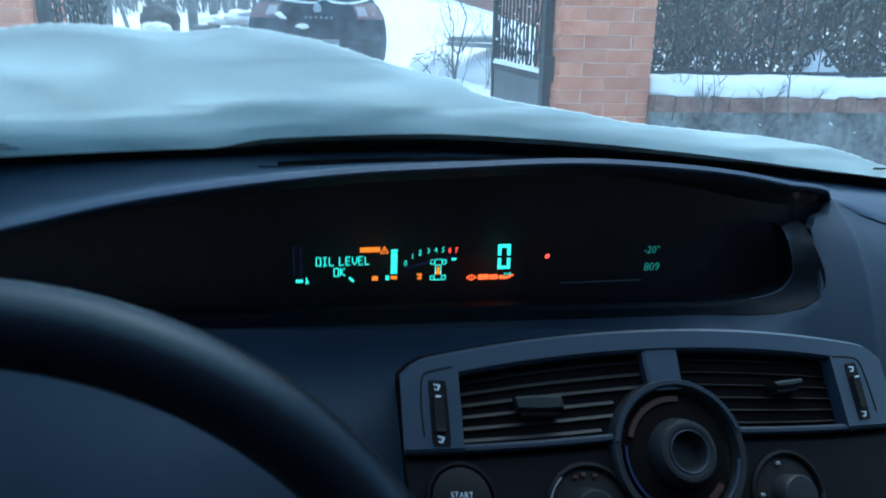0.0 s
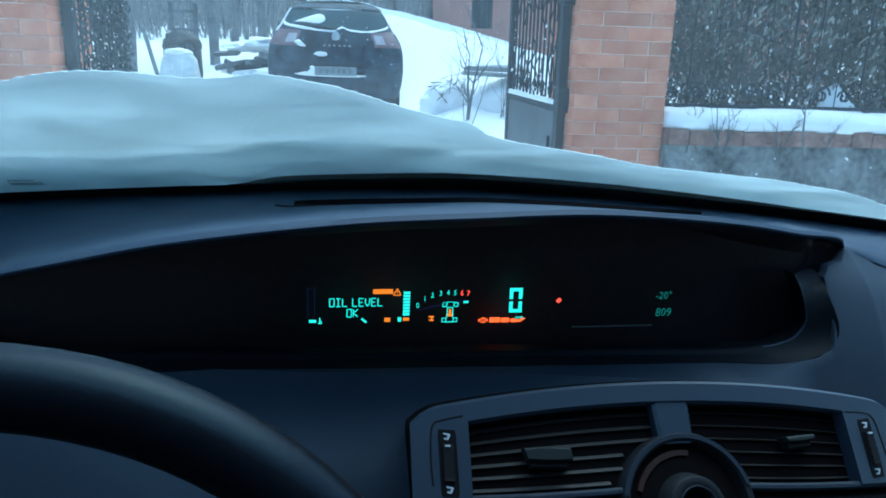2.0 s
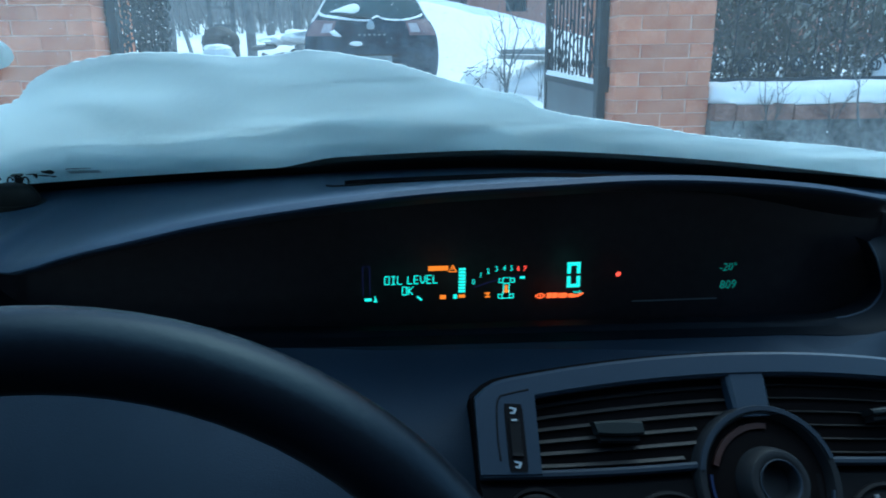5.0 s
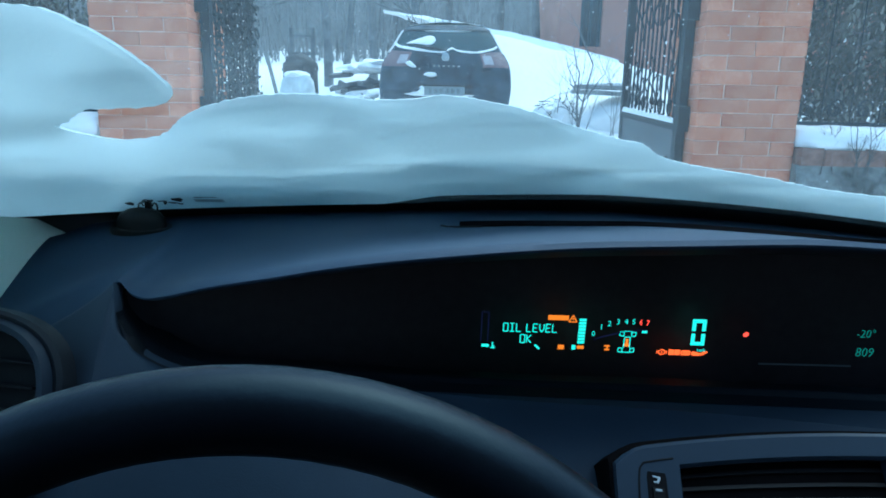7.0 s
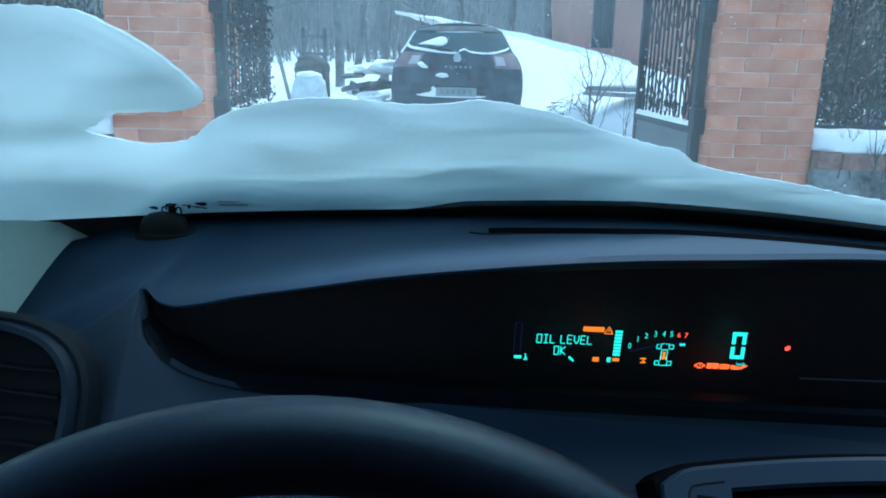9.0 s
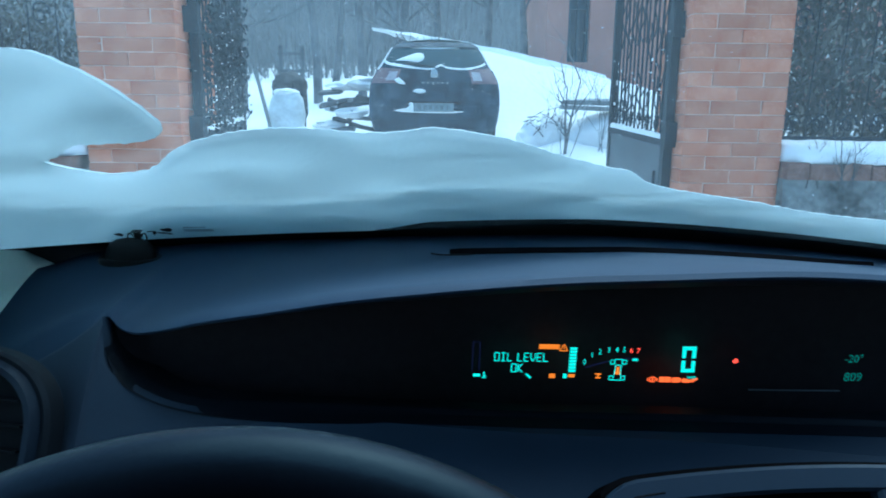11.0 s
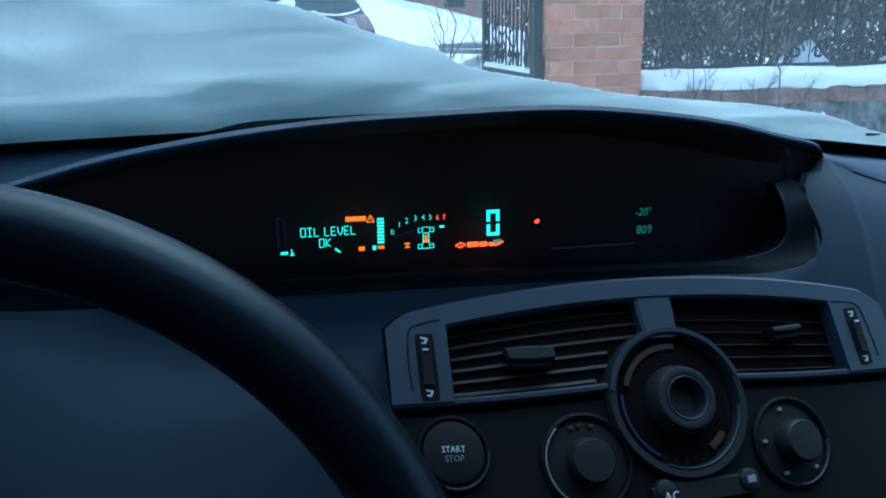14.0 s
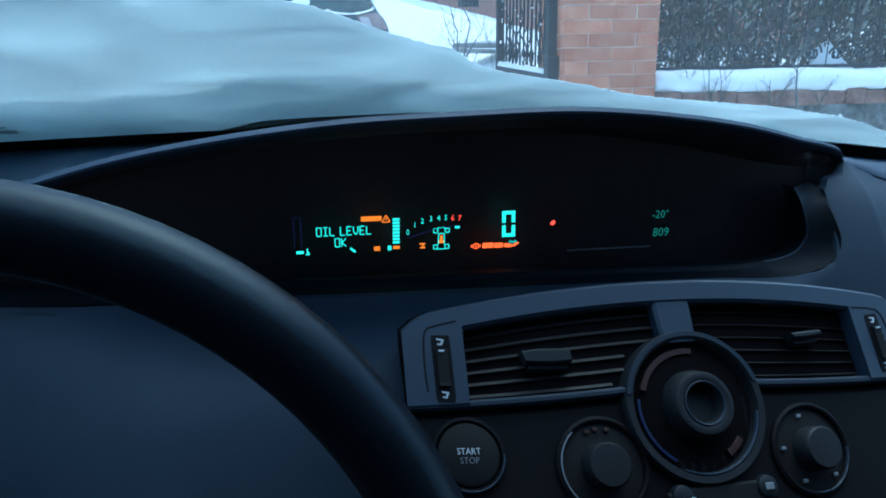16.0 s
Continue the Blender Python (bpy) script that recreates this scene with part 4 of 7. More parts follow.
    bm = band(bmesh.new(), [(0.0305, -0.0470), (0.0360, -0.0470)], [(0.0305, -0.0510), (0.0360, -0.0510)], 0.004, 0.0054, 0.0003)
    part("recirculation_mark", bm, M_DIM_MARK, p)


build_panel()

# ---- steering wheel ----


def build_wheel():
    c = Vector((-0.0873, 0.2361, 1.1070))
    m = Matrix.Translation(c) @ pose(0, 0, 0, 0, 0, 0.7) @ pose(0, 0, 0, -23.5, 0, 0)
    w = thing("steering_wheel", c, "black leather-covered steering wheel in front of the driver", "steering wheel", frame_of=CAR)
    rim = bmesh.new()
    rows = []
    for t in np.linspace(0, 2 * math.pi, 97):
        row = []
        for s in np.linspace(0, 2 * math.pi, 21)[:-1]:
            rr, yy = 0.1614 + 0.0130 * math.cos(s), 0.0143 * math.sin(s)
            row.append(m @ Vector((rr * math.cos(t), yy, rr * math.sin(t))))
        rows.append(row)
    loft(rim, rows, closed=True)
    bmesh.ops.remove_doubles(rim, verts=rim.verts[:], dist=1e-6)
    part("rim", rim, M_LEATHER, w)
    hub = bmesh.new()
    prof = [(0.072, 0.05), (0.074, 0.01), (0.066, -0.012), (0.03, -0.022), (0.0, -0.023)]
    loft(hub, [[m @ Vector((r * math.cos(t), y + 0.03, 0.60 * r * math.sin(t) - 0.112)) for r, y in prof] for t in np.linspace(0, 2 * math.pi, 41)])
    part("hub", hub, M_DASH_DARK, w)
    for ang in (-34, 214, 250, 290):
        t = radians(ang)
        d = Vector((math.cos(t), 0, math.sin(t)))
        n = Vector((-d.z, 0, d.x))
        bm = bmesh.new()
        rows = []
        for k in range(6):
            r = 0.06 + 0.101 * k / 5
            y = 0.02 - 0.018 * (k / 5)
            hw = 0.020 - 0.006 * math.sin(math.pi * k / 5)
            rows.append([m @ (d * r + n * s * hw + Vector((0, y + o, 0))) for s, o in ((-1, 0.006), (-0.8, -0.004), (0.8, -0.004), (1, 0.006))])
        loft(bm, rows, closed=True, caps=True)
        part("spoke", bm, M_DASH_DARK, w)
    col = bmesh.new()
    tube(col, [m @ Vector((0, 0.04, -0.10)), m @ Vector((0, 0.24, -0.10))], 0.035, 16)
    part("column", col, M_BLACK, w)


build_wheel()

# ---- windscreen, wiper, snow ----
OUT = Vector((0, 0.514, 0.857))


def glass_point(x, z, off=0.0):
    return Vector((x, screen_y(x, z), z)) + OUT * off


def build_windscreen():
    g = thing("windscreen", (0.27, 0.92, 1.15), "clear curved windscreen half covered by snow", "windscreen", kind="structure", frame_of=CAR)
    rows = [[glass_point(x, z) for z in np.linspace(foot_z(x) - 0.04, 1.60, 16)] for x in np.linspace(-0.60, 1.14, 44)]
    bm = loft(bmesh.new(), rows)
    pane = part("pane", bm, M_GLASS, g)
    pane.visible_shadow = False
    frit = loft(bmesh.new(), [[glass_point(x, foot_z(x) + dz, -0.0025) for dz in (-0.045, 0.006 * smooth01((x - 0.40) / 0.25))] for x in np.linspace(-0.60, 1.14, 60)])
    part("black_border", frit, M_BLACK, g, "black printed border at the foot of the glass")
    # wiper: arm and blade at the foot of the glass
    w = thing("wiper", glass_point(0.1, 1.17), "black windscreen wiper resting under the snow", "wiper", frame_of=CAR)
    hump = lambda x: 0.009 * math.sin(math.pi * min(max((x + 0.085) / 0.80, 0), 1) ** 0.8) - 0.011 * (1 - smooth01((x + 0.085) / 0.07))
    bm = bmesh.new()
    loft(bm, [[glass_point(x, foot_z(x) - 0.026, 0.0012), glass_point(x, foot_z(x) - 0.004 + hump(x), 0.0012), glass_point(x, foot_z(x) - 0.002 + hump(x), 0.006), glass_point(x, foot_z(x) - 0.024, 0.008)] for x in np.linspace(-0.085, 0.98, 80)], closed=True, caps=True)
    part("blade", bm, M_RUBBER, w)
    bm = bmesh.new()
    tube(bm, [glass_point(x, foot_z(x) - 0.0045 + 0.95 * hump(x), 0.0035) for x in np.linspace(-0.050, 0.50, 34)], 0.0020, 6, 0.0006)
    part("arm", bm, M_SLAT, w)


build_windscreen()

BANK_TOP = [(-0.3215, 1.2830), (-0.3119, 1.2775), (-0.3012, 1.2733), (-0.2871, 1.2702), (-0.2682, 1.2728), (-0.2558, 1.2764), (-0.2366, 1.2890), (-0.2184, 1.3000), (-0.191, 1.3090), (-0.156, 1.3155), (-0.12, 1.316), (-0.076, 1.3125),
            (-0.045, 1.3150), (-0.019, 1.3175), (0.037, 1.3075), (0.094, 1.2895), (0.141, 1.277), (0.167, 1.2715), (0.193, 1.257), (0.235, 1.2455), (0.334, 1.229), (0.41, 1.2145), (0.487, 1.207),
            (0.60, 1.198), (0.65, 1.191), (0.70, 1.184), (0.75, 1.172), (0.82, 1.153), (0.92, 1.135)]
LOBE = [(-0.56, 1.338), (-0.45, 1.356), (-0.36, 1.3665), (-0.2957, 1.3685), (-0.2671, 1.3690), (-0.2555, 1.3675), (-0.2470, 1.3620), (-0.2395, 1.3560), (-0.2350, 1.3500), (-0.2305, 1.3428), (-0.2270, 1.3356), (-0.2242, 1.3280), (-0.2228, 1.3208), (-0.2262, 1.3145),
        (-0.2345, 1.3092), (-0.2448, 1.3054), (-0.2564, 1.3035), (-0.2738, 1.3027), (-0.2900, 1.3025), (-0.2985, 1.2992), (-0.3121, 1.2915), (-0.3235, 1.2866)]
WAVE = keyed([(-0.60, 1.150), (-0.40, 1.166), (-0.366, 1.186), (-0.334, 1.208), (-0.317, 1.2225), (-0.295, 1.2275), (-0.25, 1.230), (-0.18, 1.2285), (-0.12, 1.231), (-0.0745, 1.233), (-0.042, 1.2455), (-0.012, 1.2515), (0.04, 1.2525), (0.12, 1.245), (0.19, 1.231), (0.30, 1.217), (0.45, 1.197), (0.60, 1.182), (0.75, 1.157), (1.0, 1.10)])


def bank_folds(x, z):
    w1 = noise.noise((x * 3.2 + 0.4, z * 30 + x * 5, 2.0))
    w2 = noise.noise((x * 9, z * 75 - x * 10, 4.0))
    lower = smooth01((WAVE(x) + 0.004 * noise.noise((x * 18, 0, 6.0)) - z) / 0.005 + 0.5)
    return w1, w2, 0.010 * w1 + 0.003 * w2, lower


# swells the heap at the left to hold an added dimming sheet
def drift_left(x, z):
    return smooth01((-0.285 - x) / 0.05) * smooth01((1.268 - z) / 0.025)


def build_snow_bank():
    from collections import Counter

    from mathutils import geometry

    foot = [Vector((x, foot_z(x) - 0.075)) for x in np.linspace(0.92, -0.56, 120)]
    loop = curve_through([*LOBE, *BANK_TOP], 0.0022) + foot
    # fine ragged edge
    loop = [p + Vector((0.0013 * noise.noise((p.x * 190, p.y * 190, 1)), 0.0013 * noise.noise((p.x * 190, p.y * 190, 5)))) for p in loop]
    arr = np.array([tuple(p) for p in loop])
    nxt = np.roll(arr, -1, axis=0)

    def edge_distance(pts):
        best = np.full(len(pts), 9.0)
        ab = nxt - arr
        for a, d in zip(arr, ab):
            t = np.clip(((pts - a) @ d) / max(d @ d, 1e-12), 0, 1)
            best = np.minimum(best, np.hypot(*(pts - a - t[:, None] * d).T))
        return best

    def within(pts):
        inside = np.zeros(len(pts), bool)
        for (x0, z0), (x1, z1) in zip(arr, nxt):
            hit = ((z0 > pts[:, 1]) != (z1 > pts[:, 1])) & (pts[:, 0] < (x1 - x0) * (pts[:, 1] - z0) / ((z1 - z0) if z1 != z0 else 1e-9) + x0)
            inside ^= hit
        return inside

    gx, gz = np.meshgrid(np.arange(-0.55, 0.92, 0.0075), np.arange(1.07, 1.37, 0.0055))
    pts = np.stack([gx.ravel(), gz.ravel()], -1)
    pts = pts[within(pts)]
    dist = edge_distance(pts)
    pts, dist = pts[dist > 0.003], dist[dist > 0.003]
    verts = [Vector(p) for p in arr] + [Vector(p) for p in pts]
    dd = [0.0] * len(arr) + dist.tolist()
    n = len(arr)
    got = geometry.delaunay_2d_cdt(verts, [], [list(range(n))], 1, 1e-6)
    vs, faces, orig = got[0], got[2], got[3]
    depth = [dd[o[0]] if o else 0.0 for o in orig]
    bm = bmesh.new()
    inner, outer = [], []
    ahead = Vector((0, 1, -0.16))
    for v, d, o in zip(vs, depth, orig):
        x, z = v
        w1, w2, fold, lower = bank_folds(x, z)
        inn = 0.010 + fold * min(1, d / 0.02) + 0.012 * lower
        heap = max(0.012, 0.026 + 0.024 * w1 + 0.010 * w2 + 0.085 * lower + 0.05 * drift_left(x, z)) * (1 - math.exp(-d / 0.004))
        inner.append(bm.verts.new(glass_point(x, z, 0.002) + ahead * inn))
        if d <= 0 and o and o[0] < n:
            # the far side of the edge overhangs a little, melted back along the glass
            e = arr[(o[0] + 2) % n] - arr[o[0] - 2]
            e = e / max(np.hypot(*e), 1e-9)
            x, z = x - 0.0012 * e[1], z + 0.0012 * e[0]
        outer.append(bm.verts.new(glass_point(x, z, 0.002) + ahead * (inn + max(heap, 0.006))))
    for f in faces:
        for side, turn in ((inner, 1), (outer, -1)):
            loopv = [side[i] for i in f][::turn]
            if len(set(loopv)) == len(loopv):
                try:
                    bm.faces.new(loopv)
                except ValueError:
                    pass
    seen = Counter(tuple(sorted((f[i], f[i - 1]))) for f in faces for i in range(len(f)))
    for (a, b), count in seen.items():
        if count == 1:
            bm.faces.new((inner[a], inner[b], outer[b], outer[a]))
    bank = thing("snow_bank", (0.2, 0.86, 1.16), "thick soft bluish snow lying on the windscreen", "snow", frame_of=CAR)
    part("loose_snow", bm, M_SNOW_BANK, bank)
    # unseen sheets added within the heap, dimming it up to a wavy line
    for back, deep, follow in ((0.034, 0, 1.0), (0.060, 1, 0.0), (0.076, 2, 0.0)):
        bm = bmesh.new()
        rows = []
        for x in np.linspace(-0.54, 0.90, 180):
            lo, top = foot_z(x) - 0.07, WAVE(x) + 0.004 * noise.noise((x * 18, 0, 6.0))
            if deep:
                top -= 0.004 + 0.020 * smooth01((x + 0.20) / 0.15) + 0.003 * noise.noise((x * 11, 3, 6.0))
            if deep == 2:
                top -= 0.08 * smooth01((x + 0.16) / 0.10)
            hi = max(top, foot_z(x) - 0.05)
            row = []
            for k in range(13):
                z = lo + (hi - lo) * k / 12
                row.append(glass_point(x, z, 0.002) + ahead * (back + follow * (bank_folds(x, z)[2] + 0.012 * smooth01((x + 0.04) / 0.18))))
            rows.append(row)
        part("dimming_sheet", loft(bm, rows), M_SNOW_DIM, bank, "unseen sheet that dims light within the bank")
    # one more added sheet, darkening the left end of the bank
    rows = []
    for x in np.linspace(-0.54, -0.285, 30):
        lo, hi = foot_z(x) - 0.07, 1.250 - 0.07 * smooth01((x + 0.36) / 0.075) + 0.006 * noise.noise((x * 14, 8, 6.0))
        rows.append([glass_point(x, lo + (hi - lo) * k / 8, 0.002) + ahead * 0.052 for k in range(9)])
    part("dimming_sheet", loft(bmesh.new(), rows), M_SNOW_DIM, bank, "unseen sheet that dims light within the bank")



build_snow_bank()


def build_small_cabin_things():
    s = thing("dash_sensor", (-0.327, 0.775, 1.150), "low round black plastic holder on the dashboard", "holder", frame_of=CAR)
    bm = bmesh.new()
    c = Vector((-0.3325, 0.796, 1.1650))

    def turned(prof, squash):
        return loft(bmesh.new(), [[c + Vector((r * math.cos(t), squash * r * math.sin(t), h)) for r, h in prof] for t in np.linspace(0, 2 * math.pi, 41)])

    part("flange", turned([(0.0315, -0.020), (0.0330, -0.006), (0.0325, -0.0032), (0.0300, -0.0022), (0.0255, -0.0030), (0.0240, -0.006)], 0.62), M_HOLDER, s, "flat rim of the holder")
    part("dome", turned([(0.0258, -0.010), (0.0255, 0.001), (0.0240, 0.0060), (0.0200, 0.0115), (0.0140, 0.0150), (0.007, 0.0165), (0.0, 0.0168)], 0.62), M_HOLDER, s)
    e = c + Vector((0.0075, 0.0, 0.0))
    bm = bmesh.new()
    box(bm, e + Vector((-0.0032, 0.0, 0.0145)), e + Vector((0.0032, 0.005, 0.0240)), 0.0012)
    part("stub", bm, M_HOLDER, s)
    bm = bmesh.new()
    box(bm, e + Vector((-0.0052, -0.001, 0.0225)), e + Vector((0.0046, 0.005, 0.0252)), 0.0010)
    part("cap", bm, M_HOLDER, s)
    for dx in (-0.0078, 0.0064):
        bm = bmesh.new()
        tube(bm, [e + Vector((dx + 0.0026 * math.cos(q) * (1 if dx > 0 else -1), 0.003, 0.0170 + 0.0046 * math.sin(q))) for q in np.linspace(-0.5, 2.9, 9)], 0.0009, 6)
        part("hook", bm, M_HOLDER, s)
    # dark flecks stuck to the glass beside it
    k = thing("glass_sticker", glass_point(-0.30, 1.19, -0.004), "small torn black sticker on the windscreen", "sticker", frame_of=CAR)
    for x, z, w, h, t in ((-0.3345, 1.1940, 0.0038, 0.0032, 8), (-0.2894, 1.1984, 0.0054, 0.0036, 6), (-0.2963, 1.1932, 0.0046, 0.0015, -14), (-0.3028, 1.1944, 0.0017, 0.0046, -30), (-0.3053, 1.1967, 0.0034, 0.0010, 5), (-0.2908, 1.1912, 0.0028, 0.0015, -25)):
        bm = bmesh.new()
        vs = []
        for a in np.linspace(0, 2 * math.pi, 13)[:-1]:
            u, v = w * math.cos(a), h * math.sin(a) * (1 + 0.3 * math.sin(3 * a))
            ct, st = math.cos(radians(t)), math.sin(radians(t))
            vs.append(bm.verts.new(glass_point(x + u * ct - v * st, z + (u * st + v * ct) * 0.9, -0.004)))
        bm.faces.new(vs)
        part("fleck", bm, M_BLACK, k)
    f2 = thing("printed_label", glass_point(-0.26, 1.193, -0.004), "faint grey printed label on the windscreen", "label", frame_of=CAR)
    for k in range(9):
        x = -0.2730 + 0.0023 * k
        z = 1.2000 - 0.0011 * k / 9
        bm = bmesh.new()
        bm.faces.new([bm.verts.new(glass_point(px, pz, -0.0038)) for px, pz in ((x, z), (x + 0.0017, z), (x + 0.0017, z + 0.0016), (x, z + 0.0016))])
        part("letter_bar", bm, M_GREY_MARK if k % 3 else M_BLACK, f2)
    bm = bmesh.new()
    bm.faces.new([bm.verts.new(glass_point(px, pz, -0.0036)) for px, pz in ((-0.2748, 1.1930), (-0.2483, 1.1912), (-0.2483, 1.1960), (-0.2748, 1.1978))])
    part("faint_line", bm, M_PALE_MARK, f2)
    r2 = thing("glass_fleck", glass_point(0.797, 1.156, -0.004), "small black fleck on the windscreen corner", "sticker", frame_of=CAR)
    bm = bmesh.new()
    bm.faces.new([bm.verts.new(glass_point(0.797 + 0.009 * math.cos(a) * (1 + 0.3 * math.sin(3 * a)), 1.1565 + 0.0036 * math.sin(a) * (1 + 0.4 * math.cos(2 * a)), -0.004)) for a in np.linspace(0, 2 * math.pi, 13)[:-1]])
    part("fleck", bm, M_BLACK, r2)


build_small_cabin_things()


def build_cabin():
    """The shell that closes the cabin: roof, pillars, doors, back and floor; the front side windows are open to daylight."""
    c = thing("car_cabin", (0.27, 0, 0.3), "closed dark car cabin with snowed-up quarter windows", "car cabin", kind="structure", frame_of=CAR)
    part("roof_lining", boxed((-0.60, -2.0, 1.62), (1.14, 0.10, 1.66), 0.01), M_HEADLINER, c)
    for s, x in ((-1, -0.60), (1, 1.14)):
        bm = bmesh.new()
        rows = []
        for k in range(9):
            t = k / 8
            y, z = screen_y(x, 1.10 + 0.52 * t) - 0.01, 1.10 + 0.52 * t
            rows.append([(x - s * 0.03, y - 0.05, z - 0.02), (x - s * 0.03, y + 0.01, z), (x + s * 0.05, y + 0.02, z), (x + s * 0.05, y - 0.06, z - 0.02)])
        loft(bm, rows, closed=True, caps=True)
        part("a_pillar", bm, M_PILLAR_TRIM, c, "pale grey windscreen pillar trim")
        part("door_panel", boxed((x - 0.03, -1.9, 0.3), (x + 0.03, 0.75, 1.06), 0.01), M_DASH_DARK, c)
        # unseen solid side in place of windows, added to hold back daylight
        part("side_light_block", boxed((x - 0.02, -1.95, 1.05), (x + 0.03, -0.15 if s < 0 else -0.12, 1.63), 0.01), M_DASH_DARK, c)
        part("roof_rail", boxed((x - 0.05, -2.0, 1.56), (x + 0.03, 0.12, 1.63), 0.01), M_HEADLINER, c)
        # pale corner panel between the dashboard's end and the pillar
        bm = bmesh.new()
        xi = -0.432 if s < 0 else 0.972 + 0.09
        prof = [(0.836, 1.132), (0.841, 1.139), (0.839, 1.146), (0.830, 1.155), (0.790, 1.168), (0.74, 1.184), (0.66, 1.206), (0.56, 1.21), (0.52, 1.17), (0.52, 1.08), (0.70, 1.08), (0.80, 1.10)]
        lo = [bm.verts.new((xi, y, z)) for y, z in prof]
        hi = [bm.verts.new((xi + s * 0.006, y, z)) for y, z in prof]
        bm.faces.new(lo)
        bm.faces.new(hi[::-1])
        for i in range(len(prof)):
            j = (i + 1) % len(prof)
            bm.faces.new((lo[i], lo[j], hi[j], hi[i]))
        part("quarter_window", bm, M_QUARTER, c, "snowed-up pale quarter window beside the dashboard")
    part("rear_wall", boxed((-0.60, -2.05, 0.3), (1.14, -1.95, 1.62), 0.01), M_DASH_DARK, c)
    part("floor_pan", boxed((-0.62, -2.0, 0.24), (1.16, 0.75, 0.30), 0.01), M_DASH_DARK, c)
    part("bulkhead", boxed((-0.62, 0.70, 0.24), (1.16, 0.76, 1.02), 0.01), M_DASH_DARK, c)
    part("bonnet", loft(bmesh.new(), [[(x, y, z - 0.06 * ((x - 0.27) / 0.75) ** 2) for y, z in ((0.72, 0.98), (0.88, 1.06), (1.05, 1.05), (1.4, 1.0), (1.75, 0.9), (1.85, 0.75), (1.88, 0.4))] for x in np.linspace(-0.58, 1.12, 20)]), M_CARPAINT_OWN, c)


build_cabin()


def build_glass_specks():
    """Tiny flakes and dried drops stuck to the outside of the glass."""
    rnd = random.Random(77)
    bank = keyed(sorted(BANK_TOP))
    verts, faces = [], []
    for _ in range(5200):
        x, z = rnd.uniform(-0.5, 0.95), rnd.uniform(1.20, 1.50)
        if z < bank(x) + 0.006 or (x < -0.215 and z < 1.38):
            continue
        if noise.noise((x * 7, z * 9, 3)) + 0.35 * rnd.random() + 0.25 * smooth01((0.12 - x) / 0.2) < 0.12:
            continue
        if x > 0.25 and rnd.random() < 0.6:
            continue
        r = rnd.choice((0.00016, 0.0002, 0.00022, 0.00025, 0.0003, 0.0004))
        c = glass_point(x, z, 0.0015)
        b = len(verts)
        st = rnd.uniform(0.8, 1.8)
        for k in range(6):
            a = k * math.pi / 3
            verts.append(c + Vector((r * math.cos(a), -0.857 * r * st * math.sin(a) * 0.5, 0.514 * r * st * math.sin(a) + 0.3 * r * math.sin(a))))
        faces.append(tuple(range(b, b + 6)))
    me = bpy.data.meshes.new("glass_flakes")
    me.from_pydata(verts, [], faces)
    me.materials.append(M_FLAKE)
    ob = new("glass_flakes", me)
    ob.matrix_world = CAR
    tagged(ob, "tiny white snowflakes stuck to the windscreen", "snowflakes", kind="stuff")


build_glass_specks()
# ---- gate pillars of brick ----


def brick_mesh():
    bm = boxed((-0.1350, -0.0640, -0.0350), (0.1350, 0.0640, 0.0350), 0.003)
    me = bpy.data.meshes.new("brick")
    bm.to_mesh(me)
    bm.free()
    me.materials.append(M_BRICK)
    me.shade_smooth()
    me.set_sharp_from_angle(angle=radians(40))
    return me


BRICK = brick_mesh()


def build_pillar(x, y, label):
    """Two bricks square, in courses of 75 mm; x, y: its middle."""
    z0, courses = 0.20, 36
    p = thing("gate_pillar", (x, y, z0), label, "pillar", "gate pillars")
    half = 0.270
    part("mortar_core", boxed((x - half + 0.004, y - half + 0.004, z0), (x + half - 0.004, y + half - 0.004, z0 + 0.075 * courses)), M_MORTAR, p, smooth=False)
    rnd = random.Random(int(x * 100))
    for k in range(courses):
        z = 0.0375 + 0.075 * k
        e = half - 0.0640
        if k % 2:
            spots = [(s * 0.1368, t * e, 0) for s in (-1, 1) for t in (-1, 1)] + [(s * e, 0, 90) for s in (-1, 1)]
        else:
            spots = [(s * e, t * 0.1368, 90) for s in (-1, 1) for t in (-1, 1)] + [(0, t * e, 0) for t in (-1, 1)]
        for bx, by, turn in spots:
            b = new("brick", BRICK)
            b.parent = p
            b.matrix_basis = pose(bx + rnd.uniform(-0.0014, 0.0014), by + rnd.uniform(-0.0014, 0.0014), z + rnd.uniform(-0.0012, 0.0012), rnd.uniform(-0.5, 0.5), rnd.uniform(-0.5, 0.5), turn + rnd.uniform(-0.35, 0.35) + (180 if rnd.random() < 0.5 else 0))
    return p


# ---- gate leaves ----


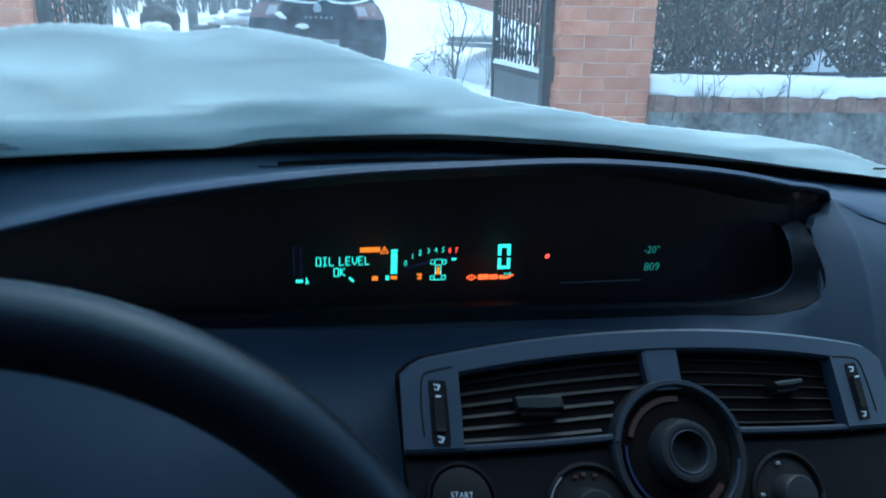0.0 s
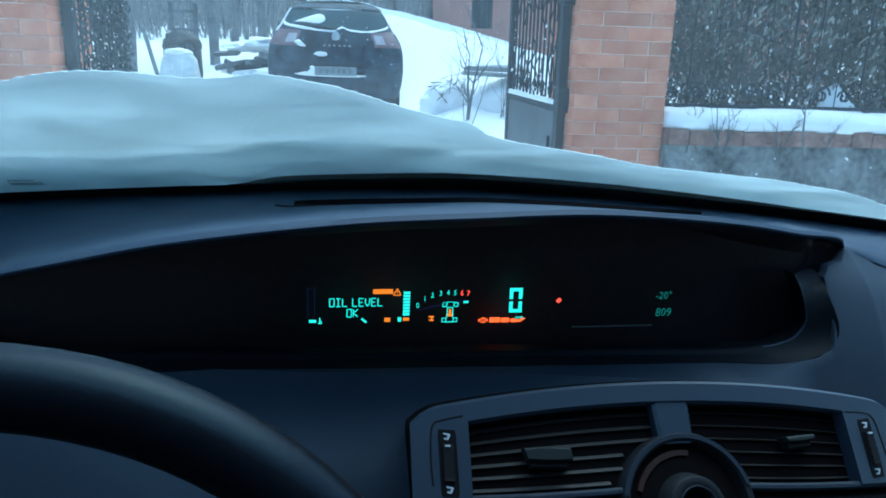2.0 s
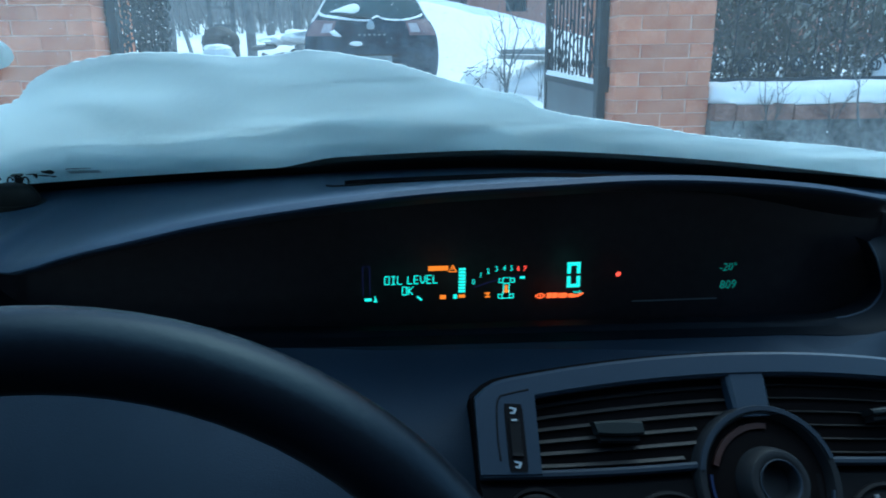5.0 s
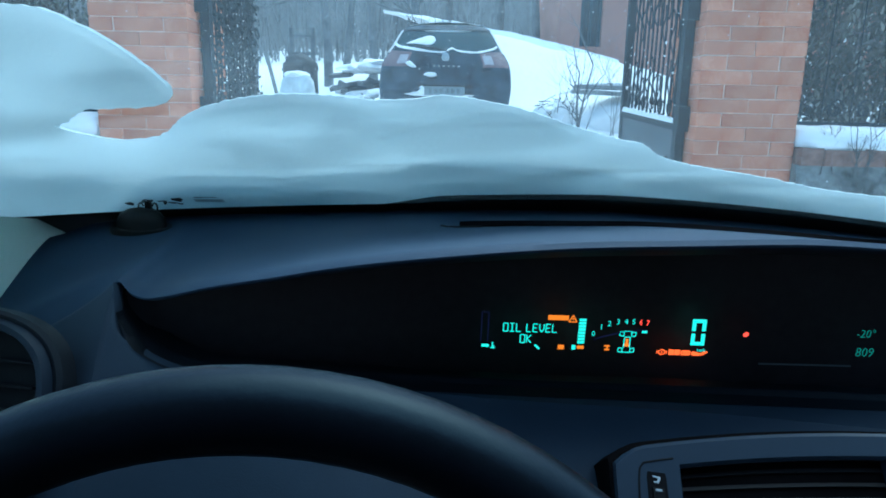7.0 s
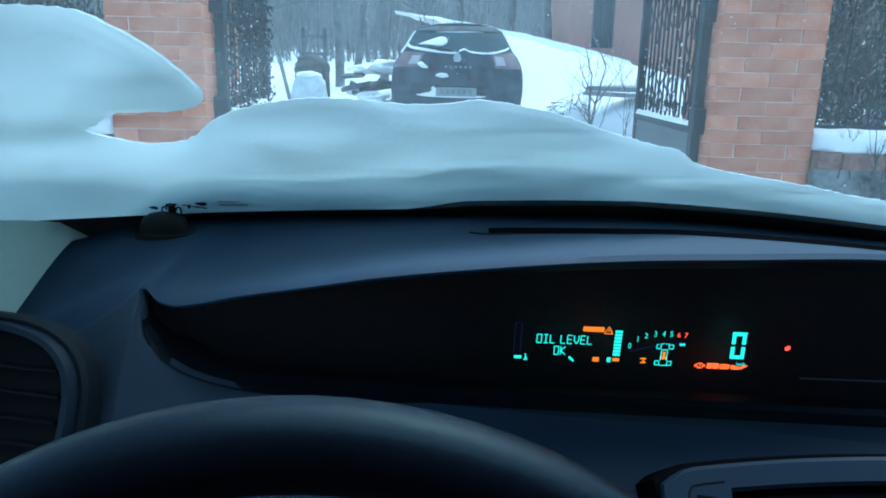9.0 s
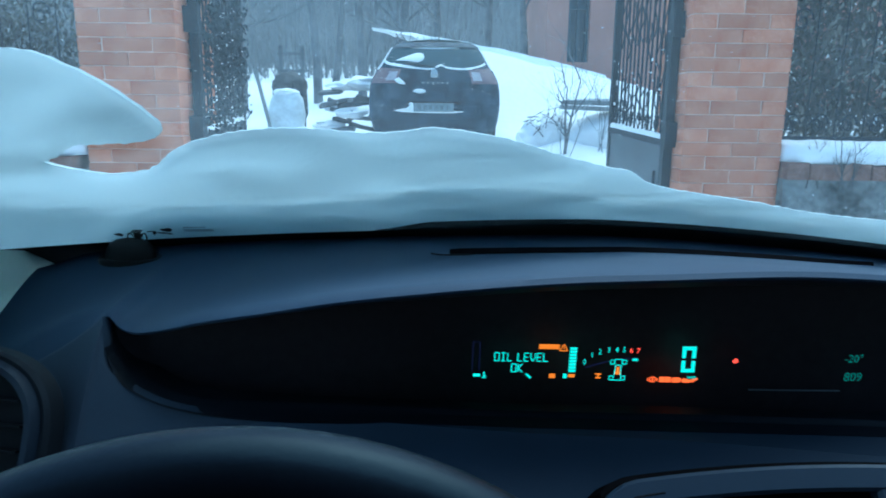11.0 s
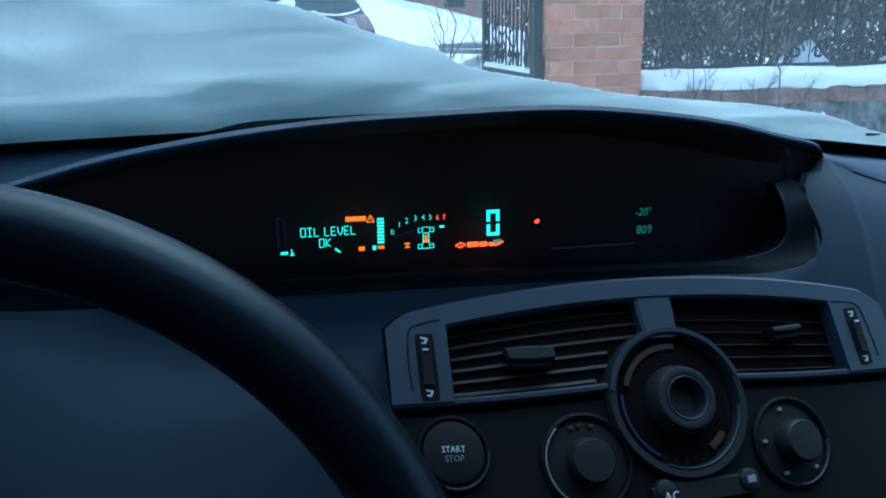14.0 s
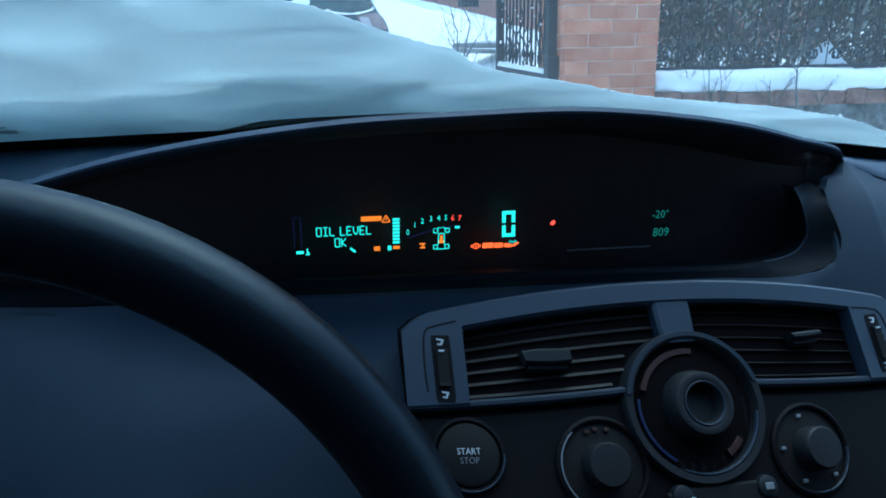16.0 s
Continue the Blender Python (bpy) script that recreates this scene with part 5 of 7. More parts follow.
def build_gate_leaf(hinge, tip, label, rnd):
    """A leaf swung open: frame, steel sheet below, bars and scrolls above. It rises a little along its length."""
    h, t = Vector(hinge), Vector(tip)
    along = Vector((t.x - h.x, t.y - h.y, 0))
    width = along.length
    along.normalize()
    rise = (t.z - h.z) / width
    side = Vector((-along.y, along.x, 0))
    g = thing("gate_leaf", (h.x, h.y, 0.45), label, "gate", "gate leaves")

    def at(u, z, d=0.0):
        return Vector((h.x, h.y, 0)) + along * u + side * d + Vector((0, 0, z + rise * u))

    def beam(name, u0, z0, u1, z1, w, d, material=M_IRON):
        bm = bmesh.new()
        dx, dz = u1 - u0, z1 - z0
        n = math.hypot(dx, dz)
        px, pz = -dz / n * w / 2, dx / n * w / 2
        rows = [[at(u + px, z + pz, -d / 2), at(u + px, z + pz, d / 2), at(u - px, z - pz, d / 2), at(u - px, z - pz, -d / 2)] for u, z in ((u0, z0), (u1, z1))]
        loft(bm, rows, closed=True, caps=True)
        return part(name, bm, material, g, smooth=False)

    mid, low, top = h.z, 0.50, 2.75
    beam("hinge_stile", 0.03, low, 0.03, top, 0.06, 0.05)
    beam("lock_stile", width - 0.025, low, width - 0.025, top - 0.25, 0.05, 0.04)
    beam("middle_rail", 0.0, mid - 0.02, width, mid - 0.02, 0.045, 0.04)
    beam("bottom_rail", 0.0, low, width, low, 0.05, 0.04)
    beam("top_rail", 0.0, top, width, top - 0.25, 0.05, 0.04)
    bm = bmesh.new()
    loft(bm, [[at(0.05, low, -0.012), at(0.05, mid - 0.03, -0.012), at(0.05, mid - 0.03, 0.012), at(0.05, low, 0.012)], [at(width - 0.04, low, -0.012), at(width - 0.04, mid - 0.03, -0.012), at(width - 0.04, mid - 0.03, 0.012), at(width - 0.04, low, 0.012)]], closed=True, caps=True)
    part("steel_sheet", bm, M_SHEET, g, "frosty grey-blue sheet steel panel", smooth=False)
    beam("sheet_strip", 0.16, low, 0.16, mid - 0.2, 0.02, 0.05)
    n = 13
    for k in range(1, n):
        u = 0.06 + (width - 0.11) * k / n
        beam("bar", u, mid, u, top - 0.05 - 0.25 * u / width, 0.011, 0.011)
        if k < n - 1:
            # scrolls between the bars, a band of S shapes at two heights
            for zc, hgt in ((mid + 0.16, 0.24), (mid + 0.62, 0.30), (mid + 1.15, 0.26)):
                pts = []
                s = 1 if k % 2 else -1
                amp, zc, hgt = rnd.uniform(0.008, 0.032), zc + rnd.uniform(-0.12, 0.12), hgt * rnd.uniform(0.7, 1.25)
                for j in range(17):
                    a = -math.pi * 1.15 + 2.3 * math.pi * j / 16
                    pts.append(at(u + 0.042 + s * amp * math.sin(a * 1.3), zc + hgt / 2 * j / 8 - hgt / 2, 0.006 * math.cos(a)))
                bm = bmesh.new()
                tube(bm, pts, 0.0050, 5)
                part("scroll", bm, M_IRON, g)
        if k % 2 == 0:
            ring = bmesh.new()
            pts = [at(u + 0.035 * math.cos(a), mid + 0.085 + 0.045 * math.sin(a)) for a in np.linspace(0, 2 * math.pi, 17)]
            tube(ring, pts, 0.0055, 5)
            part("ring", ring, M_IRON, g)
    # two hinge blocks
    for z in (mid + 0.03, mid + 0.63):
        bm = bmesh.new()
        loft(bm, [[at(-0.05, z - 0.07, -0.04), at(-0.05, z - 0.07, 0.04), at(0.03, z - 0.07, 0.04), at(0.03, z - 0.07, -0.04)], [at(-0.05, z + 0.07, -0.04), at(-0.05, z + 0.07, 0.04), at(0.03, z + 0.07, 0.04), at(0.03, z + 0.07, -0.04)]], closed=True, caps=True)
        part("hinge_block", bm, M_IRON, g, smooth=False)
    # clots of snow caught in the ironwork
    fl = bmesh.new()
    for _ in range(60):
        u, q = rnd.uniform(0.06, width - 0.05), rnd.random()
        zz = mid + (0.02 + 0.45 * q * q if rnd.random() < 0.6 else 1.3 * q)
        c, r = at(u, zz, rnd.uniform(-0.012, 0.012)), rnd.uniform(0.003, 0.008)
        got = bmesh.ops.create_icosphere(fl, subdivisions=1, radius=1.0)
        st = rnd.uniform(0.7, 1.9)
        for v in got["verts"]:
            v.co = c + Vector((v.co.x * r, v.co.y * r, v.co.z * r * st)) * (1 + 0.3 * noise.noise(v.co * 3 + c * 50))
    part("snow_flecks", fl, M_SNOW, g, "small clots of snow caught in the ironwork", kind="stuff")
    # snow along the middle rail
    s = bmesh.new()
    rows = []
    for u in np.linspace(0.05, width - 0.05, 30):
        hh = 0.030 + 0.014 * noise.noise((u * 9, h.x, 0)) + 0.008 * noise.noise((u * 40, h.x, 3))
        rows.append([at(u, mid - 0.002, -0.024), at(u, mid - 0.002 + hh, -0.012), at(u, mid - 0.002 + hh, 0.012), at(u, mid - 0.002, 0.024)])
    loft(s, rows, closed=True, caps=True)
    solo("rail_snow", s, M_SNOW, at(width / 2, mid), "thin line of white snow on the gate rail", "snow", "snow on gate rails")


# ---- low wall, iron fence ----


def build_wall_and_fence(x0, x1, seed, label):
    rnd = random.Random(seed)
    y0, y1 = 3.44, 3.80
    w = thing("wall_east" if x0 > 0 else "wall_west", ((x0 + x1) / 2, 3.6, 0.2), label, "wall", kind="structure")
    n = 110
    bm = bmesh.new()
    rows = []
    for k in range(n + 1):
        x = x0 + (x1 - x0) * k / n
        rows.append([(x, y0 + 0.025 * noise.noise((x * 6, z * 9, seed)) + 0.012 * noise.noise((x * 22, z * 25, seed)), z) for z in np.linspace(0.1, 1.058, 18)] + [(x, y1, 1.058), (x, y1, 0.1)])
    loft(bm, rows, closed=True, caps=True)
    part("stone_face", bm, M_STONE, w)
    # dabs of snow clinging to the rough stone
    dv, df = [], []
    for _ in range(int(55 * (x1 - x0))):
        x, z = rnd.uniform(x0 + 0.05, x1 - 0.05), 1.0 - 0.85 * rnd.random() ** 0.8
        r = rnd.uniform(0.004, 0.010 + 0.022 * rnd.random() ** 4)
        y = y0 + 0.025 * noise.noise((x * 6, z * 9, seed)) + 0.012 * noise.noise((x * 22, z * 25, seed))
        b = len(dv)
        tilt = rnd.uniform(-0.6, 0.6)
        for k in range(7):
            a = 2 * math.pi * k / 7
            u, h = r * math.cos(a) * rnd.uniform(0.6, 1.5), r * math.sin(a) * rnd.uniform(0.3, 0.8)
            dv.append((x + u, y + 0.002, z + h + tilt * u))
        dv.append((x, y - 0.4 * r - 0.002, z))
        df.extend((b + k, b + (k + 1) % 7, b + 7) for k in range(7))
    quick_mesh("wall_dust", dv, df, M_SNOW, ((x0 + x1) / 2, y0, 0.6), "dabs of snow clinging to a stone wall", "snow", "stuff")
    # brick-on-edge coping, uneven
    x = x0 + 0.01
    while x < x1 - 0.08:
        ln = rnd.uniform(0.105, 0.128) if rnd.random() < 0.8 else rnd.uniform(0.2, 0.25)
        b = boxed((x, y0 - 0.012 + rnd.uniform(-0.008, 0.008), 1.056), (min(x + ln, x1), y1 + 0.01, 1.146 + rnd.uniform(-0.016, 0.008)), 0.005)
        part("coping_brick", b, M_COPING, w)
        x += ln + rnd.uniform(0.0004, 0.0014)
    # snow cap
    s = bmesh.new()
    rows = []
    for k in range(161):
        x = x0 + (x1 - x0) * k / 160
        top = 1.247 + 0.014 * noise.noise((x * 1.7, seed, 0)) + 0.009 * noise.noise((x * 9, seed, 2))
        f = y0 - 0.015 + 0.10 * math.exp(-min(abs(x - x0), abs(x1 - x)) / 0.05) + 0.018 * noise.noise((x * 5, seed, 4))
        bot = 1.138 + 0.012 * noise.noise((x * 7, seed, 8))
        rows.append([(x, f + 0.02, bot), (x, f, bot + 0.02), (x, f - 0.004, (bot + top) / 2), (x, f + 0.02, top - 0.018), (x, f + 0.06, top), (x, y0 + 0.2, top + 0.016), (x, y1 + 0.03, top), (x, y1 + 0.05, bot)])
    loft(s, rows, closed=True, caps=True)
    solo("wall_snow", s, M_SNOW, ((x0 + x1) / 2, 3.6, 1.11), "deep white snow lying along the low wall", "snow", "snow on walls")
    # iron fence standing on the wall
    f = thing("iron_fence", ((x0 + x1) / 2, 3.74, 1.2), "black wrought-iron fence with scrolls on the low wall", "fence", "iron fences")
    part("bottom_rail", boxed((x0, 3.73, 1.262), (x1, 3.76, 1.284)), M_IRON, f, smooth=False)
    part("top_rail", boxed((x0, 3.73, 2.56), (x1, 3.76, 2.585)), M_IRON, f, smooth=False)
    k = 0
    x = x0 + 0.08
    while x < x1:
        bm = bmesh.new()
        long = k % 6 == 5
        tube(bm, [(x, 3.745, 1.05 if long else 1.27), (x + 0.004, 3.745, 1.9), (x, 3.745, 2.62)], 0.009 if long else 0.0036, 6)
        part("post" if long else "bar", bm, M_IRON, f)
        if not long and abs(x) < 5.5:
            # a pair of curls on the rail, now and then a third higher up
            for zc, r, s in ((1.355, 0.050, 1), (1.345, 0.036, -1), (1.93, 0.06, 1))[: 2 if k % 3 else 3]:
                bm = bmesh.new()
                pts = [(x + 0.065 + s * (0.012 + r * (1 - j / 25) * math.cos(j * 0.42)), 3.745, zc + 1.25 * r * (1 - j / 25) * math.sin(j * 0.42)) for j in range(22)]
                tube(bm, pts, 0.0062, 4)
                part("scroll", bm, M_IRON, f)
        x += 0.165
        k += 1


# ---- plants ----


def branch(bm, rnd, start, direction, length, radius, level, sides=5):
    pts = [Vector(start)]
    d = Vector(direction).normalized()
    n = 4 if level > 1 else 5
    for _ in range(n):
        d = (d + Vector((rnd.uniform(-1, 1), rnd.uniform(-1, 1), rnd.uniform(-0.4, 0.8))) * 0.16).normalized()
        pts.append(pts[-1] + d * length / n)
    tube(bm, pts, radius, sides, radius * 0.35)
    if level <= 0:
        return
    for _ in range(4 if level > 1 else 5):
        i = rnd.randint(1, n)
        out = Vector((rnd.uniform(-1, 1), rnd.uniform(-1, 1), rnd.uniform(0.1, 1.0)))
        branch(bm, rnd, pts[i], d * 0.5 + out, length * rnd.uniform(0.4, 0.65), radius * 0.45, level - 1, 4 if level > 1 else 3)


def build_tree(x, y, height, rnd, label):
    z = ground_z(x, y)
    t = thing("bare_tree", (x, y, z), label, "tree", "bare trees")
    pts = [Vector((x, y, z - 0.1))]
    lean = Vector((rnd.uniform(-0.06, 0.06), rnd.uniform(-0.06, 0.06), 1))
    for k in range(8):
        pts.append(pts[-1] + lean * height / 8 + Vector((rnd.uniform(-0.07, 0.07), rnd.uniform(-0.07, 0.07), 0)))
    r = height * 0.012 + 0.03
    bm = bmesh.new()
    tube(bm, pts, r, 8, r * 0.25)
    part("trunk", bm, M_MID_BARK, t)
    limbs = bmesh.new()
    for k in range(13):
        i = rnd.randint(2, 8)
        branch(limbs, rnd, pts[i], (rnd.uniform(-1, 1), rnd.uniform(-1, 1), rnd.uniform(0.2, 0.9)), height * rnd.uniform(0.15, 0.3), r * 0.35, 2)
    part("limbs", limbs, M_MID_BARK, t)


def build_shrub(x, y, z, height, stems, rnd, label, spread=0.35, radius=0.006):
    s = thing("bare_shrub", (x, y, z), label, "shrub", "bare shrubs")
    for _ in range(stems):
        bm = bmesh.new()
        branch(bm, rnd, (x + rnd.uniform(-0.05, 0.05), y + rnd.uniform(-0.05, 0.05), z - 0.03), (rnd.uniform(-spread, spread), rnd.uniform(-spread, spread), 1), height * rnd.uniform(0.6, 1.0), radius, 2, 4)
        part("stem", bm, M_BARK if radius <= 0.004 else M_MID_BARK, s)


def build_hedge(x0, x1, y0, y1, z1, count, seed, label):
    """Dense dark sprays: small bent leaves on upright shoots, with gaps."""
    rnd = random.Random(seed)
    verts, faces = [], []
    for _ in range(count):
        x, y = rnd.uniform(x0, x1), y0 + (y1 - y0) * rnd.random() ** 1.4
        z = ground_z(x, y) + rnd.random() * (z1 - 0.5)
        if noise.noise((x * 1.8, y * 1.5, z * 0.9)) < -0.18:
            continue
        s = rnd.uniform(0.008, 0.024)
        tall = rnd.uniform(1.2, 2.8)
        a = rnd.uniform(0, math.pi)
        ux, uy = math.cos(a) * s, math.sin(a) * s
        tx, ty = rnd.uniform(-0.6, 0.6) * s, rnd.uniform(-0.6, 0.6) * s
        b = len(verts)
        verts += [(x - ux * 0.5, y - uy * 0.5, z), (x + ux * 0.5, y + uy * 0.5, z), (x + ux * 0.7 + tx, y + uy * 0.7 + ty, z + s * tall * 0.6), (x + 2 * tx, y + 2 * ty, z + s * tall), (x - ux * 0.7 + tx, y - uy * 0.7 + ty, z + s * tall * 0.6)]
        faces.append((b, b + 1, b + 2, b + 3, b + 4))
    # thin pale shoots through the leaves
    def shoot(p, q, r):
        b = len(sv)
        d = (q - p).normalized()
        u = d.orthogonal().normalized()
        w = d.cross(u)
        for pt, rr in ((p, r), (q, r * 0.5)):
            sv.extend(tuple(pt + (u * math.cos(a) + w * math.sin(a)) * rr) for a in (0, 2.1, 4.2))
        sf.extend((b + k, b + (k + 1) % 3, b + 3 + (k + 1) % 3, b + 3 + k) for k in range(3))

    sv, sf = [], []
    for _ in range(int(260 * (x1 - x0))):
        x, y = rnd.uniform(x0, x1), y0 - 0.05 + (y1 - y0) * 0.5 * rnd.random() ** 1.6
        p = Vector((x, y, ground_z(x, y) + 0.2 + rnd.random() * (z1 - 0.7)))
        lean = Vector((rnd.gauss(0, 0.6), rnd.uniform(-0.2, 0.2), rnd.uniform(-0.2, 1.0))).normalized()
        m1 = p + lean * rnd.uniform(0.08, 0.25)
        m2 = m1 + (lean + Vector((rnd.uniform(-0.5, 0.5), 0, rnd.uniform(-0.5, 0.1)))).normalized() * rnd.uniform(0.06, 0.2)
        r = rnd.uniform(0.0016, 0.0048)
        shoot(p, m1, r)
        shoot(m1, m2, r * 0.6)
    quick_mesh("hedge_shoots", sv, sf, M_MID_BARK, ((x0 + x1) / 2, (y0 + y1) / 2, 0.4), "thin grey shoots in a leafy hedge", "hedge", "stuff")
    # withered pale leaves hanging in bunches
    lv, lf = [], []
    for _ in range(int(260 * (x1 - x0))):
        x, y = rnd.uniform(x0, x1), y0 - 0.06 + (y1 - y0) * 0.35 * rnd.random() ** 1.6
        z = ground_z(x, y) + 0.7 + rnd.random() * (z1 - 1.1)
        for _ in range(rnd.randint(1, 3)):
            cx, cz, ln, wd, tw = x + rnd.gauss(0, 0.02), z + rnd.gauss(0, 0.03), rnd.uniform(0.014, 0.052), rnd.uniform(0.003, 0.0085), rnd.uniform(-0.8, 0.8)
            b = len(lv)
            for j, (wj, hj) in enumerate(((0.2, 0.0), (1.0, -0.35), (0.8, -0.7), (0.1, -1.0))):
                lv.extend(((cx + tw * ln * -hj - wd * wj, y + 0.01 * j, cz + hj * ln), (cx + tw * ln * -hj + wd * wj, y + 0.006 * j - 0.01 * wj, cz + hj * ln)))
            lf.extend((b + 2 * j, b + 2 * j + 1, b + 2 * j + 3, b + 2 * j + 2) for j in range(3))
    quick_mesh("withered_leaves", lv, lf, M_DRY_LEAF, ((x0 + x1) / 2, (y0 + y1) / 2, 0.4), "withered ochre leaves hanging in a hedge", "leaves", "stuff")
    quick_mesh("hedge", verts, faces, M_LEAF, ((x0 + x1) / 2, (y0 + y1) / 2, 0.4), label, "hedge", "stuff")
    # snow caught in the sprays
    verts, faces = [], []
    for _ in range(count // 40):
        x, y = rnd.uniform(x0, x1), y0 - 0.03 + (y1 - y0) * rnd.random() * 0.6
        z = ground_z(x, y) + 0.3 + rnd.random() * (z1 - 0.6)
        if rnd.random() < (z - 1.2) * 0.45:
            continue
        s = rnd.uniform(0.004, 0.008 + 0.016 * rnd.random() ** 3)
        tall = rnd.uniform(0.6, 2.6)
        b = len(verts)
        for k in range(6):
            a = k * math.pi / 3
            verts.append((x + s * math.cos(a) * rnd.uniform(0.6, 1.2), y + s * math.sin(a) * 0.8, z + rnd.uniform(-0.3, 0.2) * s))
        verts += [(x + rnd.uniform(-1, 1) * s, y, z + s * tall), (x + rnd.uniform(-1, 1) * s, y, z - s * 0.7 * tall)]
        for k in range(6):
            faces += [(b + k, b + (k + 1) % 6, b + 6), (b + (k + 1) % 6, b + k, b + 7)]
    quick_mesh("hedge_snow", verts, faces, M_SNOW, ((x0 + x1) / 2, (y0 + y1) / 2, 0.4), "clumps of white snow caught in a dark hedge", "snow", "stuff")


def build_far_woods():
    """Countless thin trunks and twigs up the slope."""
    rnd = random.Random(5)
    verts, faces = [], []

    def stick(p, q, r0, r1):
        b = len(verts)
        d = (q - p).normalized()
        u = d.orthogonal().normalized()
        v = d.cross(u)
        for pt, r in ((p, r0), (q, r1)):
            for k in range(3):
                a = 2 * math.pi * k / 3
                verts.append(tuple(pt + (u * math.cos(a) + v * math.sin(a)) * r))
        for k in range(3):
            faces.append((b + k, b + (k + 1) % 3, b + 3 + (k + 1) % 3, b + 3 + k))

    for _ in range(1500):
        y = 26 + 40 * rnd.random() ** 0.8
        x = rnd.uniform(-0.9, 0.9) * (y + 6)
        p = Vector((x, y, ground_z(x, y) - 0.2))
        h = rnd.uniform(4, 11)
        q = p + Vector((rnd.gauss(0, 1.0), rnd.uniform(-0.5, 0.5), h))
        r = rnd.uniform(0.03, 0.10)
        stick(p, q, r, r * 0.3)
        for _ in range(5):
            a = p + Vector((rnd.uniform(-1.2, 1.2), rnd.uniform(-0.6, 0.6), 0.1))
            stick(a, a + Vector((rnd.uniform(-0.5, 0.5), 0, rnd.uniform(0.5, 1.6))), 0.02, 0.006)
        for _ in range(16):
            t = rnd.uniform(0.08, 1)
            a = p.lerp(q, t)
            d = Vector((rnd.uniform(-1, 1), rnd.uniform(-1, 1), rnd.uniform(0.1, 1.1))).normalized()
            ln = h * rnd.uniform(0.10, 0.34)
            e = a + d * ln
            stick(a, e, r * 0.3, r * 0.08)
            for _ in range(3):
                m = a.lerp(e, rnd.uniform(0.3, 1))
                d2 = (d + Vector((rnd.uniform(-1, 1), rnd.uniform(-1, 1), rnd.uniform(-0.3, 0.8)))).normalized()
                stick(m, m + d2 * ln * 0.5, r * 0.12, r * 0.05)
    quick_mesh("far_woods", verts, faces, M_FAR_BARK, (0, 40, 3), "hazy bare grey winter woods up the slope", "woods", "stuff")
    # the wood closes behind into one grey mass
    bm = bmesh.new()
    rows = []
    for k in range(121):
        x = -110 + 220 * k / 120
        top = 16 + 3 * noise.noise((x * 0.15, 0, 0)) + 1.5 * noise.noise((x * 0.6, 1, 0))
        y = 70 + 6 * noise.noise((x * 0.03, 4, 0))
        rows.append([(x, y + 0.8 * noise.noise((x * 0.3, z, 9)), 4.5 + (top - 4.5) * z / 8) for z in range(9)])
    loft(bm, rows)
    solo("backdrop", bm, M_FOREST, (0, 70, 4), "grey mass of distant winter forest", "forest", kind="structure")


def build_creeper(hinge, tip, seed):
    """Dark leaf shapes and white specks added to make the folded gate leaf dense."""
    rnd = random.Random(seed)
    h, t = Vector(hinge), Vector(tip)
    for name, count, size, material, label in (("gate_filler", 3600, (0.010, 0.026), M_GATE_FILLER, "dark filler leaves added to darken a gate leaf"), ("filler_specks", 620, (0.003, 0.008), M_SNOW, "white specks added among the filler leaves")):
        verts, faces = [], []
        for _ in range(count):
            u = rnd.random()
            p = h.lerp(t, u) + Vector((rnd.uniform(0.02, 0.07) * rnd.choice((-1, 1)), 0, rnd.uniform(-0.10, 1.45)))
            if noise.noise((u * 5, p.z * 4, seed)) < -0.22:
                continue
            r = rnd.uniform(*size)
            a, q = rnd.uniform(0, math.pi), rnd.uniform(-0.5, 0.5)
            d = Vector((math.cos(a), math.sin(a), q)) * r
            e = Vector((rnd.uniform(-0.4, 0.4), rnd.uniform(-0.4, 0.4), -1)) * r
            b = len(verts)
            verts += [tuple(p + v) for v in (-d * 0.5, e * 0.6 - d * 0.55, e * 1.3, e * 0.6 + d * 0.55, d * 0.5)]
            faces.append(tuple(range(b, b + 5)))
        quick_mesh(name, verts, faces, material, tuple((h + t) / 2), label, "creeper", "stuff")


# ---- the dark hatchback ----


